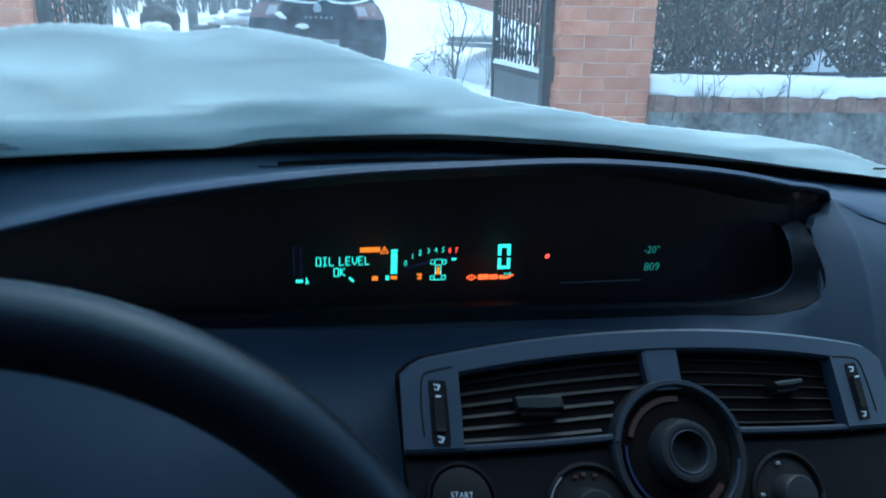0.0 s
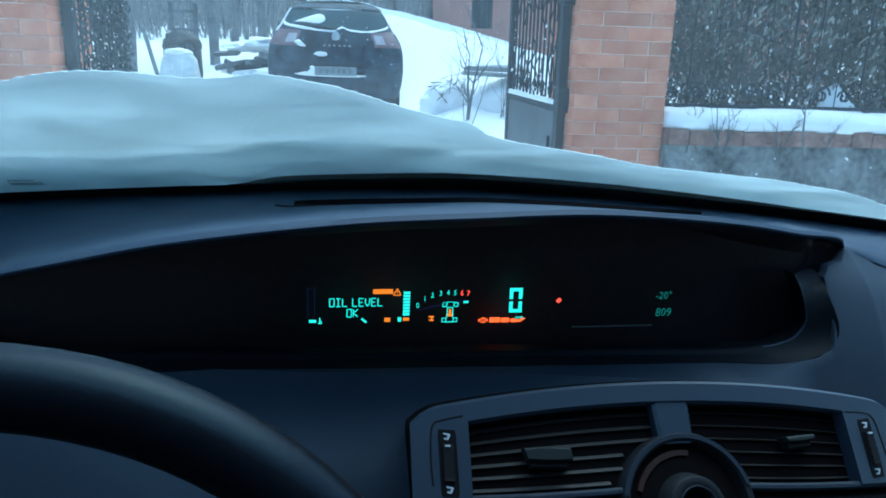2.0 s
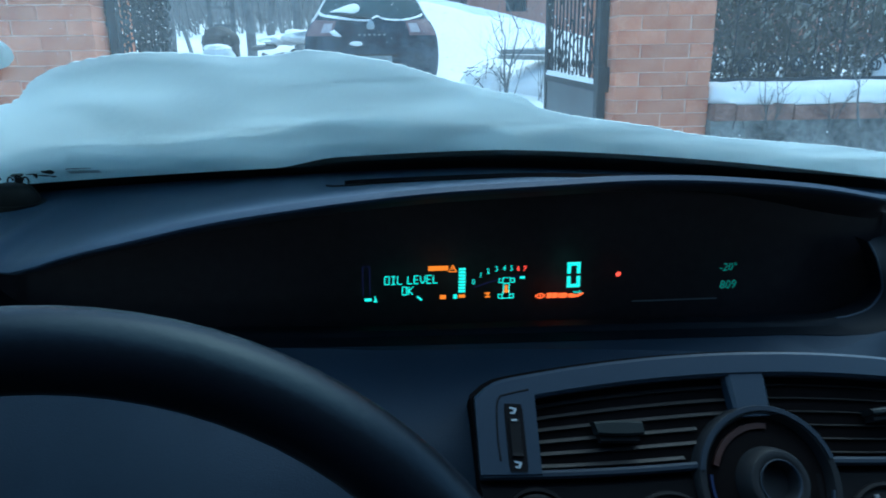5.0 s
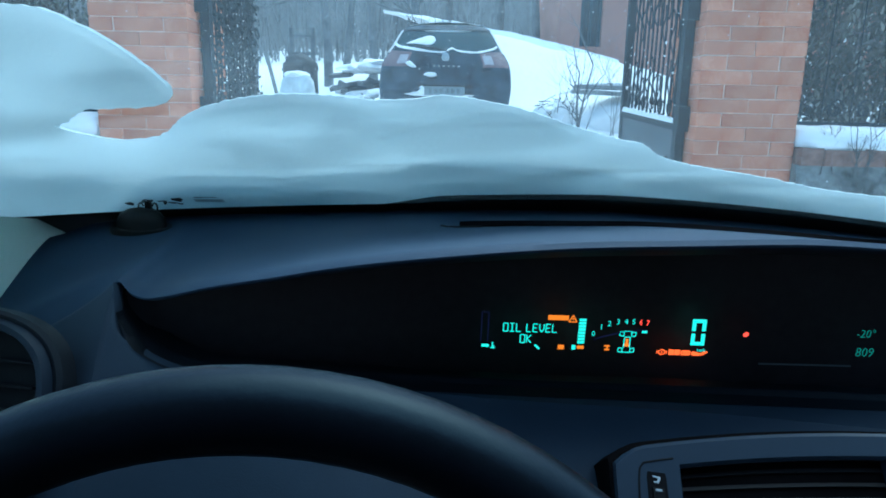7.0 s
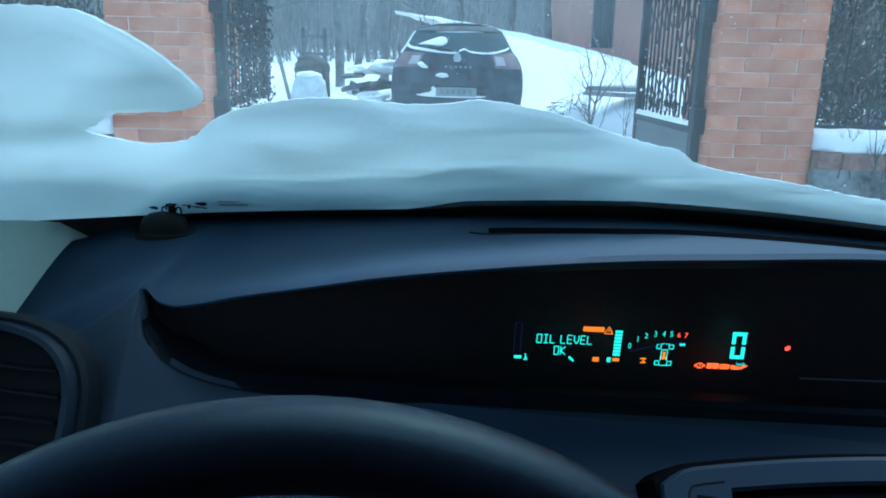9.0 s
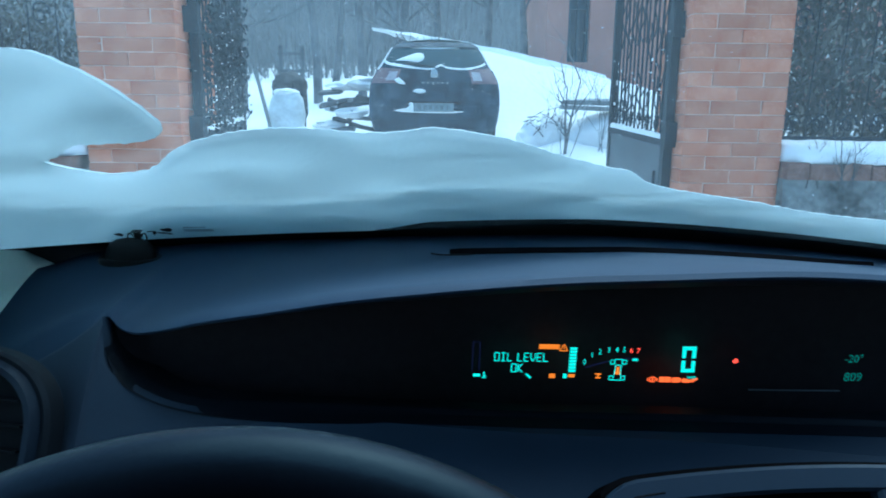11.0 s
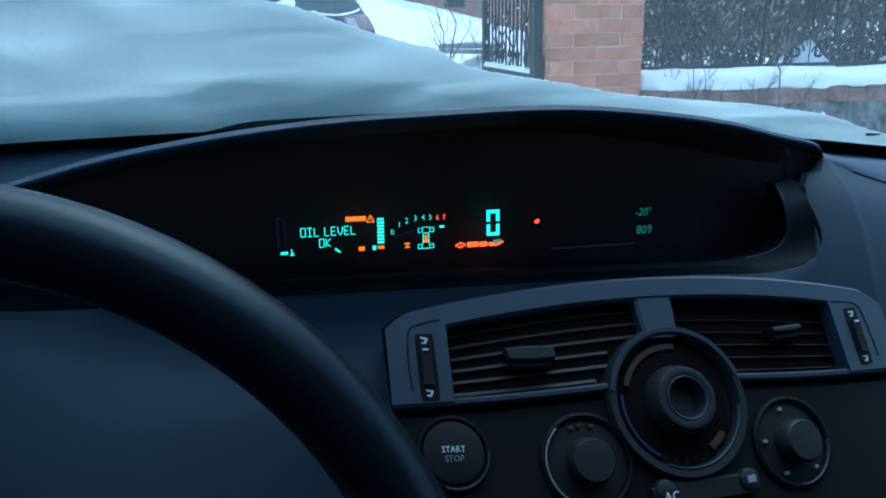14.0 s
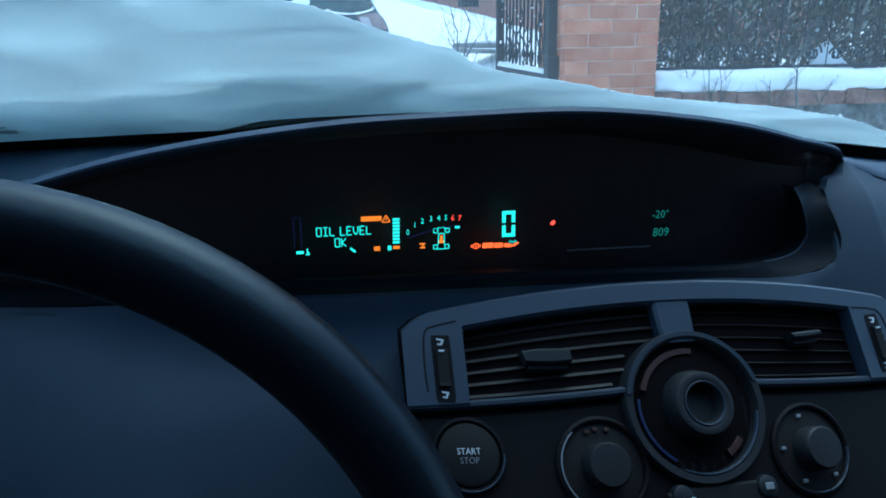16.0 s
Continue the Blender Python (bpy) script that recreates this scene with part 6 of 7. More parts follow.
def build_dark_car(x, y, z):
    """Seen from behind; x: its middle, y: its rear bumper, z: the ground under it."""
    c = thing("parked_car", (x, y, z), "dark hatchback parked with snow on its tail", "car")

    def half(h):
        """Half width of the tail at a height."""
        return float(np.interp(h, [0.22, 0.30, 0.45, 0.65, 0.82, 0.95, 1.05, 1.18, 1.32, 1.43, 1.495], [0.78, 0.84, 0.88, 0.90, 0.895, 0.87, 0.82, 0.74, 0.67, 0.61, 0.50]))

    def back(h):
        """How far the tail lies ahead of the bumper at a height."""
        return float(np.interp(h, [0.22, 0.30, 0.45, 0.60, 0.70, 0.95, 1.10, 1.37, 1.495], [0.10, 0.02, 0.0, 0.015, 0.07, 0.12, 0.20, 0.42, 0.60]))

    heights = list(np.linspace(0.22, 1.43, 30)) + [1.465, 1.485, 1.495]

    def section(s):
        """A hoop round the body at a length s from the tail."""
        row = []
        for h in heights:
            w = half(h)
            nose = smooth01((s - 3.2) / 1.0)
            hh = h
            if h > 0.95:
                cut = 1 - 0.85 * smooth01((s - 2.3) / 0.8)
                hh = 0.95 + (h - 0.95) * cut
            row.append((w * (1 - 0.16 * nose), hh - 0.15 * nose * (h / 1.46)))
        pts = [(x + w, y + s, z + h) for w, h in row] + [(x - w, y + s, z + h) for w, h in reversed(row)]
        return pts

    body = bmesh.new()
    rear = []
    for h in heights:
        rear.append([(x + half(h) * math.sin(a), y + back(h) + 0.14 * (1 - math.cos(a)) ** 1.4 * 1.2, z + h) for a in np.linspace(-math.pi / 2, math.pi / 2, 25)])
    loft(body, rear)
    part("tail", body, M_PAINT, c)
    shell = bmesh.new()
    rows = []
    for s in [0.0, 0.25, 0.6, 1.0, 1.5, 2.0, 2.4, 2.8, 3.2, 3.6, 3.9, 4.15]:
        rows.append([(px, y + max(s, 0) + (back(pz - z) + 0.16) * (1 - min(s / 4.15, 1)), pz) for px, _, pz in section(s)])
    loft(shell, rows, caps=False)
    part("body", shell, M_PAINT, c)
    part("underbody", boxed((x - 0.80, y + 0.12, z + 0.16), (x + 0.80, y + 4.0, z + 0.26), 0.02), M_RUBBER, c)

    def on_tail(u, h, out=0.0):
        """A place on the tail: u from -1 to 1 of its half width."""
        a = math.asin(max(-1, min(1, u)))
        return Vector((x + half(h) * u, y + back(h) + 0.168 * (1 - math.cos(a)) ** 1.4 - out, z + h))

    def patch(name, us, hs, material, parent=c, out=0.008, label="", rim=None):
        bm = bmesh.new()
        loft(bm, [[on_tail(*(rim(u, h) if rim else (u, h)), out) for u in us] for h in hs])
        return part(name, bm, material, parent, label)

    # rear window, narrower to its top
    win = lambda u, h: (u * 0.985, h - 0.010 + (0.110 * u**4 - 0.02 * (1 - u * u)) * max(0.0, 1.405 - h) / 0.27)
    patch("rear_window", np.linspace(-0.96, 0.96, 21), np.linspace(1.135, 1.405, 9), M_CARGLASS, rim=win, label="dark frosted rear window")
    patch("roof_spoiler", np.linspace(-0.98, 0.98, 17), [1.415, 1.44, 1.47], M_PAINT, out=0.05)
    # tail lamps wrap round the corners
    for s in (-1, 1):
        lamp = patch("tail_lamp", [s * v for v in (0.58, 0.66, 0.74, 0.82, 0.90, 0.985)], [0.905, 0.965, 1.030, 1.10], M_LAMP_RED, out=0.012, rim=lambda u, h: (u * (1 if h < 1.0 else 0.985), h + 0.10 * (abs(u) - 0.62) * (0.6 if h > 1.0 else 0.1)), label="frosted red tail lamp")
        patch("lamp_window", [s * v for v in (0.61, 0.68, 0.755)], [0.945, 1.00, 1.065], M_LAMP_WHITE, lamp, out=0.018)
    # bumper ledge, plate recess, plate with unreadable marks
    patch("bumper_ledge", np.linspace(-0.93, 0.93, 25), [0.575, 0.60, 0.62, 0.625], M_PAINT, out=0.035)
    patch("plate_recess", np.linspace(-0.40, 0.40, 9), [0.52, 0.59, 0.67], M_RUBBER, out=0.012)
    plate = part("number_plate", boxed((x - 0.27, y - 0.045, z + 0.530), (x + 0.27, y - 0.035, z + 0.645), 0.004), M_PLATE, c, "frosted pale number plate")
    for k in range(6):
        xx = x - 0.21 + 0.075 * k
        part("plate_mark", boxed((xx, y - 0.047, z + 0.560), (xx + 0.045, y - 0.0445, z + 0.617)), M_PLATE_MARK, plate, smooth=False)
    bm = bmesh.new()
    loft(bm, [[on_tail(0, 1.03) + Vector((r * 0.055 * math.cos(t), -0.02 - 0.012 * (1 - r), r * 0.075 * math.sin(t))) for r in (1, 0.75, 0)] for t in np.linspace(0, 2 * math.pi, 9)])
    part("badge", bm, M_CHROME, c, "dull chrome badge, plain diamond shape")
    for k in range(6):
        q = on_tail(-0.17 + 0.075 * k, 0.915)
        part("name_mark", boxed((q.x - 0.016, q.y - 0.014, q.z - 0.011), (q.x + 0.016, q.y - 0.008, q.z + 0.011)), M_PLATE, c, smooth=False)
    bm = bmesh.new()
    tube(bm, [on_tail(0.02, 1.12, 0.02), on_tail(-0.20, 1.15, 0.03), on_tail(-0.55, 1.17, 0.03)], 0.012, 6)
    part("rear_wiper", bm, M_RUBBER, c)
    for s in (-1, 1):
        for yy in (0.78, 3.35):
            tyre = bmesh.new()
            rows = [[(x + s * (0.79 + d), y + yy + r * math.cos(t), z + 0.31 + r * math.sin(t)) for d, r in ((-0.10, 0.20), (-0.10, 0.29), (-0.07, 0.315), (0.05, 0.315), (0.08, 0.29), (0.08, 0.20))] for t in np.linspace(0, 2 * math.pi, 29)]
            loft(tyre, rows)
            w = part("wheel", tyre, M_RUBBER, c)
            rimb = bmesh.new()
            loft(rimb, [[(x + s * (0.79 + d), y + yy + r * math.cos(t), z + 0.31 + r * math.sin(t)) for d, r in ((0.07, 0.205), (0.05, 0.17), (0.06, 0.05), (0.06, 0.0))] for t in np.linspace(0, 2 * math.pi, 21)])
            part("rim", rimb, M_CHROME, w)
        mir = bmesh.new()
        box(mir, (x + s * 0.90 - 0.09, y + 2.75, z + 0.98), (x + s * 0.90 + 0.09, y + 2.83, z + 1.10), 0.03)
        part("door_mirror", mir, M_PAINT, c)

    # snow lying on it
    def snow(name, outline, label, thick=0.035):
        bm = bmesh.new()
        cu, ch = np.mean([o[0] for o in outline]), np.mean([o[1] for o in outline])
        rows = []
        ring = curve_through([*outline, outline[0]], 0.03)
        for p in ring + [ring[0]]:
            u, h = p
            rows.append([on_tail(u, h, 0.004), on_tail(cu + (u - cu) * 0.85, ch + (h - ch) * 0.85, 0.004 + thick * 0.8), on_tail(cu + (u - cu) * 0.4, ch + (h - ch) * 0.4, 0.004 + thick), on_tail(cu, ch, 0.004 + thick)])
        loft(bm, rows)
        solo(name, bm, M_SNOW, on_tail(cu, ch), label, "snow", "snow on the parked car")

    snow("window_snow", [(-0.78, 1.215), (-0.66, 1.255), (-0.42, 1.320), (-0.30, 1.330), (-0.22, 1.300), (-0.20, 1.250), (-0.25, 1.205), (-0.34, 1.190), (-0.52, 1.205)], "patch of white snow on a car rear window", 0.03)
    bm = bmesh.new()
    swoop = curve_through([(-0.97, 1.215), (-0.86, 1.172), (-0.60, 1.138), (-0.25, 1.108), (-0.05, 1.104), (0.06, 1.140), (0.13, 1.155), (0.24, 1.118), (0.55, 1.105), (0.86, 1.158), (0.96, 1.205)], 0.03)
    loft(bm, [[on_tail(p.x, p.y + dh * (1 + 0.5 * noise.noise((p.x * 9, 4, 0))), 0.006 + out) for dh, out in ((-0.013, 0.0), (-0.009, 0.016), (0.004, 0.020), (0.014 + 0.012 * smooth01((-0.3 - p.x) / 0.2), 0.004))] for p in swoop])
    solo("ledge_snow", bm, M_SNOW, on_tail(0, 1.12), "line of snow under a car rear window", "snow", "snow on the parked car")
    snow("handle_snow", [(-0.33, 0.80), (-0.26, 0.835), (-0.14, 0.825), (-0.12, 0.79), (-0.22, 0.77)], "small clump of snow on a car tailgate", 0.04)
    snow("lamp_snow", [(-0.63, 0.955), (-0.57, 0.985), (-0.49, 0.940), (-0.44, 0.895), (-0.54, 0.900)], "small clump of snow by a car tail lamp", 0.035)
    snow("bumper_snow", [(-0.62, 0.545), (-0.45, 0.58), (-0.35, 0.66), (-0.32, 0.56), (0.25, 0.535), (0.45, 0.54), (0.30, 0.515), (-0.40, 0.52)], "white snow along a car bumper", 0.045)
    snow("spoiler_snow", [(-0.55, 1.40), (-0.2, 1.412), (0.3, 1.412), (0.55, 1.40), (0.2, 1.388), (-0.3, 1.388)], "thin snow under a car roof spoiler", 0.02)
    for s in (-1, 1):
        bm = bmesh.new()
        tube(bm, [on_tail(s * 0.985, h, 0.02) + Vector((0, 0, 0.006 * noise.noise((h * 20, s, 0)))) for h in np.linspace(1.10, 1.41, 12)], 0.016 if s < 0 else 0.010, 6, 0.012)
        solo("gutter_snow", bm, M_SNOW, on_tail(s * 0.985, 1.25), "thin line of snow along a car window pillar", "snow", "snow on the parked car")
    bm = bmesh.new()
    loft(bm, [[(x + u * 0.52, y + s, z + 1.490 + 0.045 * (1 - u * u) * (1 + 0.4 * noise.noise((u * 3, s * 3, 0)))) for u in np.linspace(-1, 1, 13)] for s in np.linspace(0.66, 2.4, 14)])
    solo("roof_snow", bm, M_SNOW, (x, y + 1.5, z + 1.46), "thin white snow on a car roof", "snow", "snow on the parked car")


# ---- house, shed roof and yard clutter ----


def build_house():
    h = thing("house", (6.5, 17.5, 1.0), "pinkish brick house with a tall dark window", "house")
    x0, x1, y0, y1, z0, z1 = 2.12, 12.0, 16.0, 22.0, 0.8, 7.0
    wx0, wx1, wz0, wz1 = 2.62, 3.12, 2.65, 4.9
    bm = bmesh.new()
    for lo, hi in (((x0, y0, z0), (wx0, y0 + 0.4, z1)), ((wx1, y0, z0), (x1, y0 + 0.4, z1)), ((wx0, y0, z0), (wx1, y0 + 0.4, wz0)), ((wx0, y0, wz1), (wx1, y0 + 0.4, z1)), ((x0, y0 + 0.4, z0), (x0 + 0.4, y1, z1)), ((x1 - 0.4, y0 + 0.4, z0), (x1, y1, z1)), ((x0 + 0.4, y1 - 0.4, z0), (x1 - 0.4, y1, z1))):
        box(bm, lo, hi)
    part("wall", bm, M_HOUSE, h, smooth=False)
    w = part("window", boxed((wx0, y0 + 0.22, wz0), (wx1, y0 + 0.26, wz1)), M_DARK, h, "dark tall window", smooth=False)
    for a, b in (((wx0, y0 + 0.12, wz0), (wx0 + 0.07, y0 + 0.2, wz1)), ((wx1 - 0.07, y0 + 0.12, wz0), (wx1, y0 + 0.2, wz1)), (((wx0 + wx1) / 2 - 0.03, y0 + 0.12, wz0), ((wx0 + wx1) / 2 + 0.03, y0 + 0.2, wz1)), ((wx0, y0 + 0.1, wz0 + 1.2), (wx1, y0 + 0.2, wz0 + 1.27))):
        part("frame_bar", boxed(a, b, 0.005), M_SHEET, w, smooth=False)
    bm = bmesh.new()
    loft(bm, [[(x, y0 - 0.4, z1), (x, (y0 + y1) / 2, z1 + 2.4), (x, y1 + 0.4, z1), (x, y1 + 0.4, z1 + 0.15), (x, (y0 + y1) / 2, z1 + 2.6), (x, y0 - 0.4, z1 + 0.15)] for x in (x0 - 0.4, x1 + 0.4)], closed=True, caps=True)
    part("roof", bm, M_SNOW, h, "snow-covered roof", smooth=False)


def build_snow_ridge():
    """A snow-laden brush pile behind the dark car, its snow drawn out to a tip."""
    r = thing("snow_ridge", (0.0, 13.3, 1.3), "long snow-laden brush pile behind the dark car", "snow heap")
    bm = bmesh.new()
    rows = []
    for x in np.linspace(-1.62, 2.9, 60):
        u = x + 1.62
        top = 3.02 - 0.125 * u - 0.021 * max(0.0, u - 1.0) ** 2 + 0.03 * noise.noise((x * 3, 1, 0)) + 0.012 * noise.noise((x * 11, 1, 0))
        low = top - 0.02 - 0.15 * u - 0.03 * noise.noise((x * 6, 5, 0))
        low += (ground_z(x, 13) - 0.2 - low) * smooth01((u - 0.75) / 0.8)
        y = 12.9 + 0.05 * noise.noise((x * 2, 7, 0))
        w = min(1.6, 0.15 + 0.5 * u)
        rows.append([(x, y + 0.08, low), (x, y, (low + top) / 2), (x, y + 0.1, top - 0.02), (x, y + 0.25 * w, top), (x, y + w, top - 0.05), (x, y + w, low)])
    loft(bm, rows, closed=True, caps=True)
    part("snow_cover", bm, M_SNOW, r, "white snow drawn out to a thin tip")
    bm = bmesh.new()
    lump(bm, (0.1, 13.7, 1.7), (1.05, 0.6, 0.75), 8.0, 0.2)
    part("brush", bm, M_BARK, r, "dark brushwood under the snow")
    rnd = random.Random(12)
    for k in range(26):
        bm = bmesh.new()
        x = rnd.uniform(-1.15, 0.1)
        z = 2.96 - 0.125 * (x + 1.62)
        p = Vector((x, 12.88, z - rnd.uniform(0.05, 0.22)))
        d = Vector((rnd.uniform(-0.8, 0.8), -0.05, rnd.uniform(0.3, 1.0))).normalized() * rnd.uniform(0.1, 0.28)
        tube(bm, [p, p + d * 0.5 + Vector((rnd.uniform(-0.02, 0.02), 0, 0)), p + d], 0.008, 4, 0.003)
        part("twig", bm, M_BARK, r)


def lump(bm, c, r, seed, rough=0.35):
    got = bmesh.ops.create_icosphere(bm, subdivisions=3, radius=1.0)
    for v in got["verts"]:
        n = 1 + rough * noise.noise(v.co * 1.6 + Vector((seed, 0, 0))) + 0.12 * noise.noise(v.co * 5 + Vector((seed, 3, 0)))
        v.co = Vector(c) + Vector((v.co.x * r[0], v.co.y * r[1], v.co.z * r[2])) * n


def build_clutter():
    z = ground_z(-2.6, 10)
    k = thing("plastic_sack", (-2.62, 10.0, z), "pale full plastic sack standing in the snow", "sack")
    bm = bmesh.new()
    rows = []
    for h in np.linspace(0, 1, 13):
        row = []
        for t in np.linspace(0, 2 * math.pi, 33)[:-1]:
            ex = 0.55
            w = (0.27 + 0.03 * math.sin(3 * h) - 0.07 * h) * (1 - 0.55 * max(0.0, (h - 0.86) / 0.14) ** 1.5) * (1 + 0.07 * noise.noise((2 * math.cos(t), 2 * math.sin(t), h * 5)))
            row.append((-2.60 + 0.05 * h + w * math.copysign(abs(math.cos(t)) ** ex, math.cos(t)), 10.0 + 0.7 * w * math.copysign(abs(math.sin(t)) ** ex, math.sin(t)), z - 0.05 + 0.70 * h + 0.03 * noise.noise((3 * math.cos(t), 2 * math.sin(t), 9))))
        rows.append(row)
    loft(bm, rows, closed=True, caps=True)
    part("body", bm, M_BAG, k)
    bm = bmesh.new()
    lump(bm, (-2.56, 9.98, z + 0.615), (0.19, 0.14, 0.06), 7.0, 0.3)
    part("snow_cap", bm, M_SNOW, k)
    q = thing("leaning_board", (-2.95, 9.9, z), "weathered board leaning beside the sack", "board")
    part("plank", boxed((-0.025, -0.02, -0.1), (0.025, 0.02, 0.95), 0.006, pose(-2.74, 9.75, z, 0, -13, 0)), M_WOOD, q)
    # dark sheeted bench behind it, one side hanging down
    b = thing("sheeted_bench", (-2.68, 10.5, z), "old bench under a dark ragged sheet", "bench")
    bm = bmesh.new()
    lump(bm, (-2.66, 10.5, z + 0.76), (0.27, 0.20, 0.19), 15.0, 0.4)
    part("sheet_top", bm, M_BARK, b)
    bm = bmesh.new()
    lump(bm, (-2.49, 10.46, z + 0.50), (0.15, 0.15, 0.32), 3.0, 0.45)
    part("sheet_side", bm, M_BARK, b)
    for x in (-2.88, -2.54):
        part("leg", boxed((x - 0.03, 10.47, z - 0.1), (x + 0.03, 10.53, z + 0.72), 0.008), M_BARK, b)
    a = thing("garden_trellis", (-2.76, 11.2, z), "small weathered wooden trellis in the yard", "trellis")
    for x in (-2.94, -2.58):
        part("post", boxed((x - 0.035, 11.16, z - 0.1), (x + 0.035, 11.22, z + 1.42), 0.01), M_MID_BARK, a)
    for h in (0.98, 1.26):
        part("beam", boxed((-2.99, 11.16, z + h), (-2.53, 11.24, z + h + 0.05), 0.01), M_MID_BARK, a)
    # heap of boards and junk under snow, beside the car
    j = thing("junk_heap", (-1.6, 10.6, z), "heap of dark boards and scrap under snow", "scrap heap")
    rnd = random.Random(9)
    for k in range(16):
        x, y, h = rnd.uniform(-2.0, -1.2), rnd.uniform(10.4, 11.2), rnd.uniform(0.1, 0.75)
        zz = ground_z(x, y)
        part("board", boxed((-rnd.uniform(0.12, 0.36), -0.06, -0.03), (rnd.uniform(0.12, 0.36), 0.06, 0.03), 0.008, pose(x, y, zz + h, rnd.uniform(-25, 25), rnd.uniform(-25, 25), rnd.uniform(0, 180))), M_MID_BARK, j)
    for k, (x, y, h, r) in enumerate(((-1.75, 10.7, 0.80, 0.26), (-1.45, 10.6, 0.86, 0.30), (-1.95, 10.9, 0.45, 0.24), (-1.62, 10.35, 0.42, 0.24), (-2.05, 10.5, 0.18, 0.22))):
        bm = bmesh.new()
        lump(bm, (x, y, ground_z(x, y) + h), (r * 1.1, r * 0.9, r * 0.34), k + 11.0, 0.6)
        part("snow_cap", bm, M_SNOW, j)
    # stack of pale planks by the gate
    p = thing("plank_stack", (1.75, 8.2, ground_z(1.6, 8.2)), "low stack of weathered grey planks under snow", "planks")
    for k in range(2):
        part("plank", boxed((-0.34, -0.10, -0.026), (0.44, 0.10, 0.026), 0.006, pose(1.64 + 0.03 * k, 8.2 + 0.03 * k, 1.487 + 0.064 * k, 0, 2.0 - k, -2 + 4 * k)), M_PALE_WOOD, p)
    bm = bmesh.new()
    lump(bm, (1.98, 8.42, 1.04), (0.64, 0.45, 0.42), 9.0, 0.10)
    part("snow_bed", bm, M_SNOW, p)
    bm = bmesh.new()
    lump(bm, (1.74, 8.26, 1.585), (0.42, 0.13, 0.04), 2.0, 0.35)
    part("snow_cap", bm, M_SNOW, p)
    t = thing("twig_heap", (1.12, 8.4, ground_z(1.12, 8.4)), "low heap of broken boards and twigs in the snow", "twigs")
    for k in range(40):
        bm = bmesh.new()
        x, y = rnd.uniform(0.94, 1.32), rnd.uniform(8.25, 8.5)
        g = ground_z(x, y) + rnd.uniform(0.16, 0.40)
        d = Vector((rnd.uniform(-1, 1), rnd.uniform(-0.5, 0.5), rnd.uniform(-0.45, 0.45))).normalized() * rnd.uniform(0.05, 0.16)
        tube(bm, [Vector((x, y, g)) - d, Vector((x, y, g)) + Vector((0, 0, rnd.uniform(-0.02, 0.02))), Vector((x, y, g)) + d], rnd.uniform(0.004, 0.009), 5, 0.003)
        part("twig", bm, M_WOOD if k % 3 else M_BARK, t)
    for k in range(4):
        bm = bmesh.new()
        x = 0.98 + 0.10 * k
        lump(bm, (x, 8.45, ground_z(x, 8.45) + 0.06 + 0.04 * (k % 2)), (0.22, 0.18, 0.22), 6.0 + k, 0.35)
        part("snow_cap", bm, M_SNOW, t)


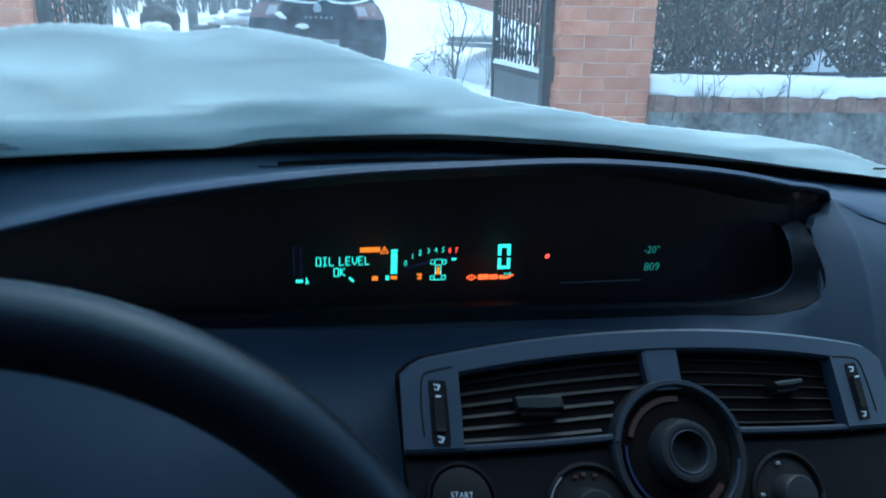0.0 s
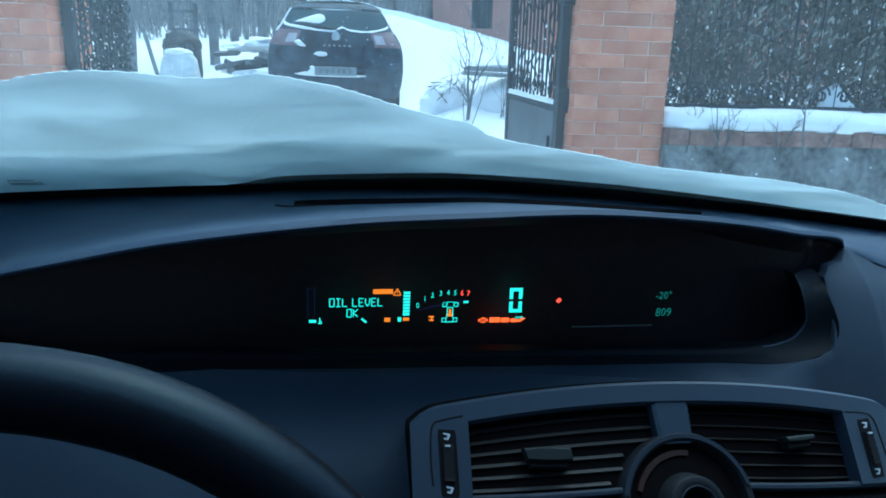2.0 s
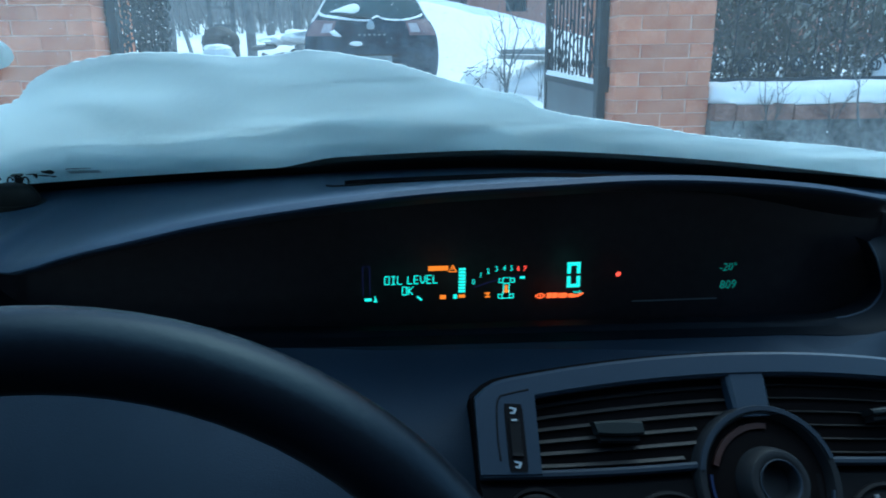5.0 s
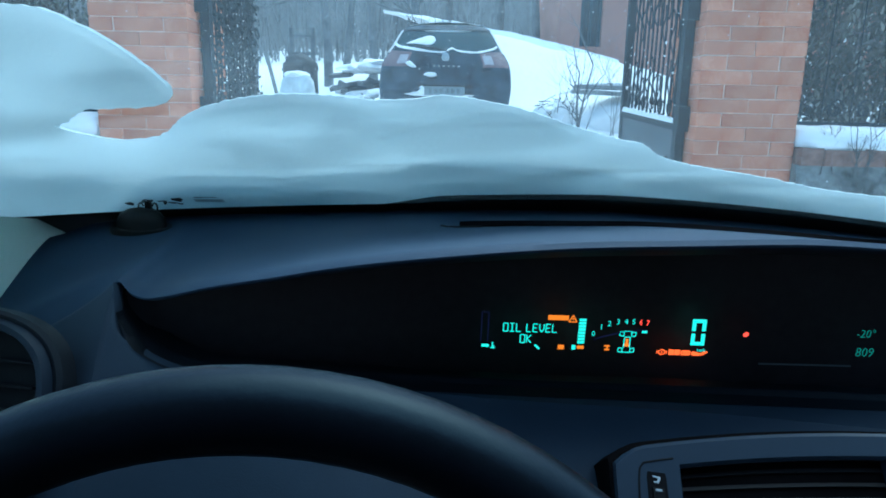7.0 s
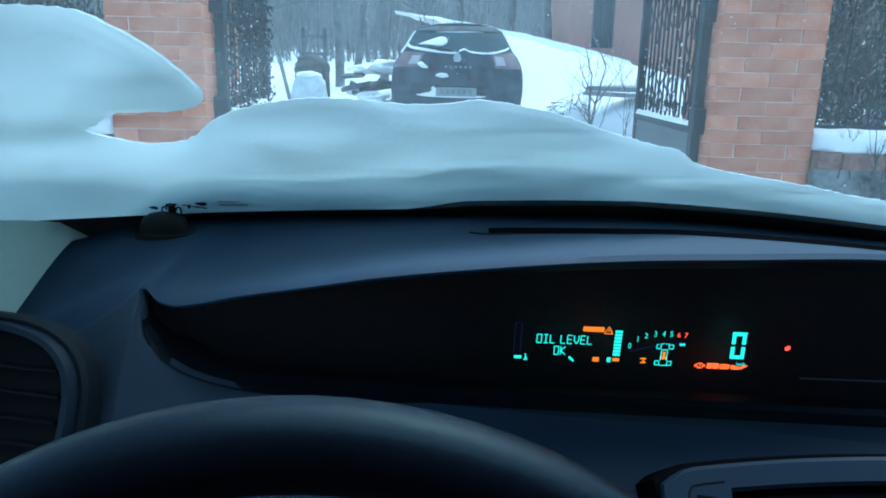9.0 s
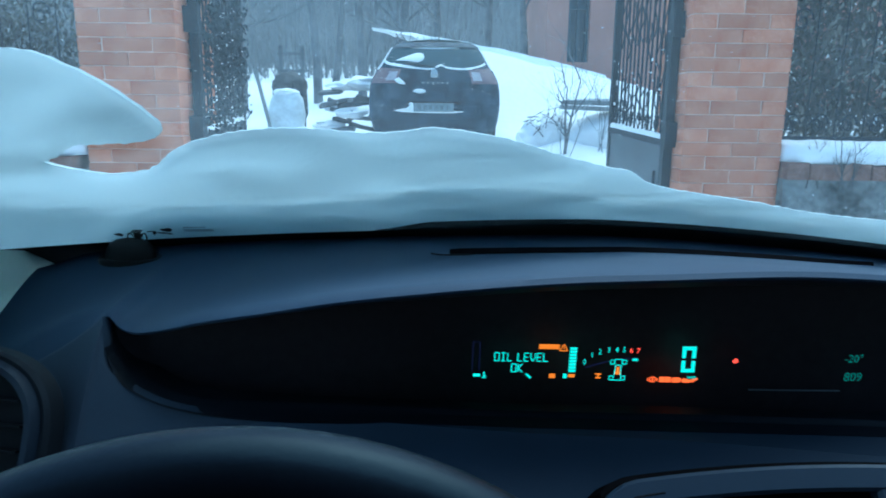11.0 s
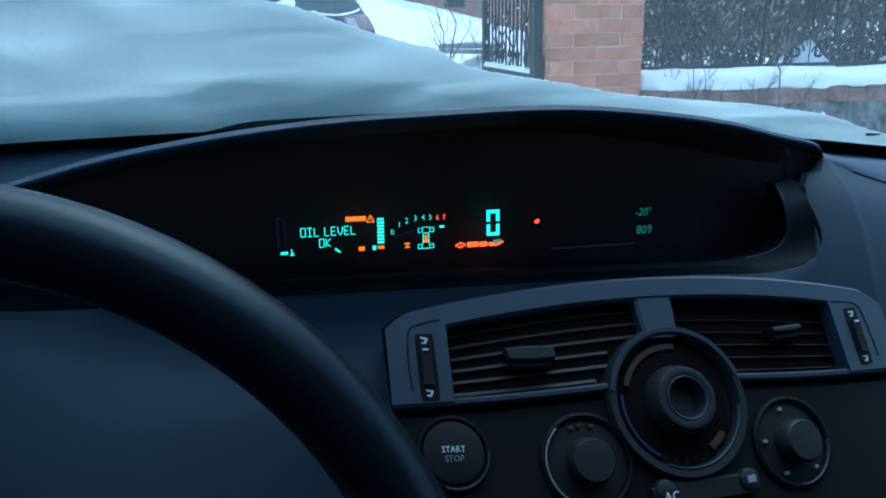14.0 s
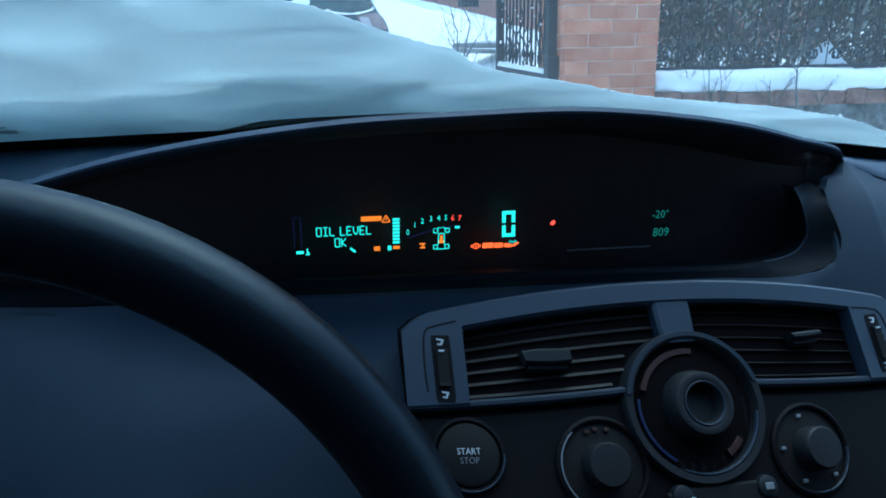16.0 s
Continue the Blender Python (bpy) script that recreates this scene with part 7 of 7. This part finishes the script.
def build_outdoors():
    build_pillar(1.516, 3.77, "square red brick gate pillar with pale mortar")
    build_pillar(-1.800, 3.77, "square red brick gate pillar beside the open gate")
    build_gate_leaf((1.218, 3.66, 1.258), (1.157, 4.84, 1.315), "black wrought-iron gate leaf standing open", random.Random(1))
    build_gate_leaf((-1.495, 3.66, 1.262), (-1.605, 4.84, 1.335), "black wrought-iron gate leaf folded open by a pillar", random.Random(2))
    build_creeper((-1.495, 3.66, 1.262), (-1.605, 4.84, 1.335), 33)
    build_wall_and_fence(1.79, 9.0, 3, "low rough grey stone wall with a brick coping")
    build_wall_and_fence(-9.0, -2.075, 4, "low rough stone wall left of the gate under snow")
    build_dark_car(-0.297, 8.85, 0.895)
    build_house()
    build_snow_ridge()
    build_clutter()
    rnd = random.Random(21)
    for x, h in ((1.95, 0.30), (2.05, 0.36), (2.13, 0.28), (2.45, 0.3), (2.75, 0.2)):
        build_shrub(x, 3.42, 1.04, h, 2, rnd, "few thin bare twigs growing before the wall", 0.25, 0.004)
    for x, h in ((2.62, 0.42), (3.85, 0.52)):
        build_shrub(x, 3.42, 1.04, h, 1, rnd, "single dark bare stem before the wall", 0.12, 0.0075)
    build_shrub(1.28, 7.6, ground_z(1.28, 7.6), 1.35, 3, rnd, "thin bare shrub standing in the snow", 0.3, 0.0055)
    build_shrub(1.75, 7.9, ground_z(1.75, 7.9), 1.15, 4, rnd, "thin bare shrub with fine branches", 0.5, 0.005)
    build_shrub(1.335, 7.9, ground_z(1.335, 7.9), 1.15, 2, rnd, "pale bare sapling standing before the planks", 0.12, 0.022)
    build_shrub(2.0, 7.4, ground_z(2.0, 7.4), 1.0, 5, rnd, "dark bare bush by the gate", 0.6, 0.005)
    build_shrub(0.95, 6.4, ground_z(0.95, 6.4), 0.5, 3, rnd, "low dead weeds poking through snow", 0.7, 0.004)
    for x, y, h in ((-4.2, 13, 6.5), (-3.2, 15.5, 7), (-2.5, 18, 8), (-1.4, 17, 7.5), (-5.6, 16, 7), (-0.6, 21, 8), (0.9, 20, 7), (1.9, 18.5, 6), (-6.5, 11, 6), (2.2, 22, 8), (-3.8, 21, 8), (-1.9, 23, 9)):
        build_tree(x, y, h, rnd, "bare grey winter tree with fine branches")
    build_hedge(1.85, 9.0, 4.0, 5.6, 2.9, 150000, 31, "dense dark hedge of dry leaves and sprays")
    build_hedge(-9.0, -2.0, 4.4, 5.8, 2.6, 70000, 32, "dark hedge behind the fence with snow in it")
    for k, (cx, w, top) in enumerate(((4.40, 0.90, 1.47), (3.2, 0.35, 1.30))):
        bm = bmesh.new()
        lump(bm, (cx, 3.98, top - 0.6), (w, 0.16, 0.6), 30.0 + k, 0.55)
        solo("snow_pile", bm, M_SNOW, (cx, 3.98, 0.3), "white snow heaped behind the iron fence", "snow", "snow behind the fence")
    build_far_woods()


build_outdoors()
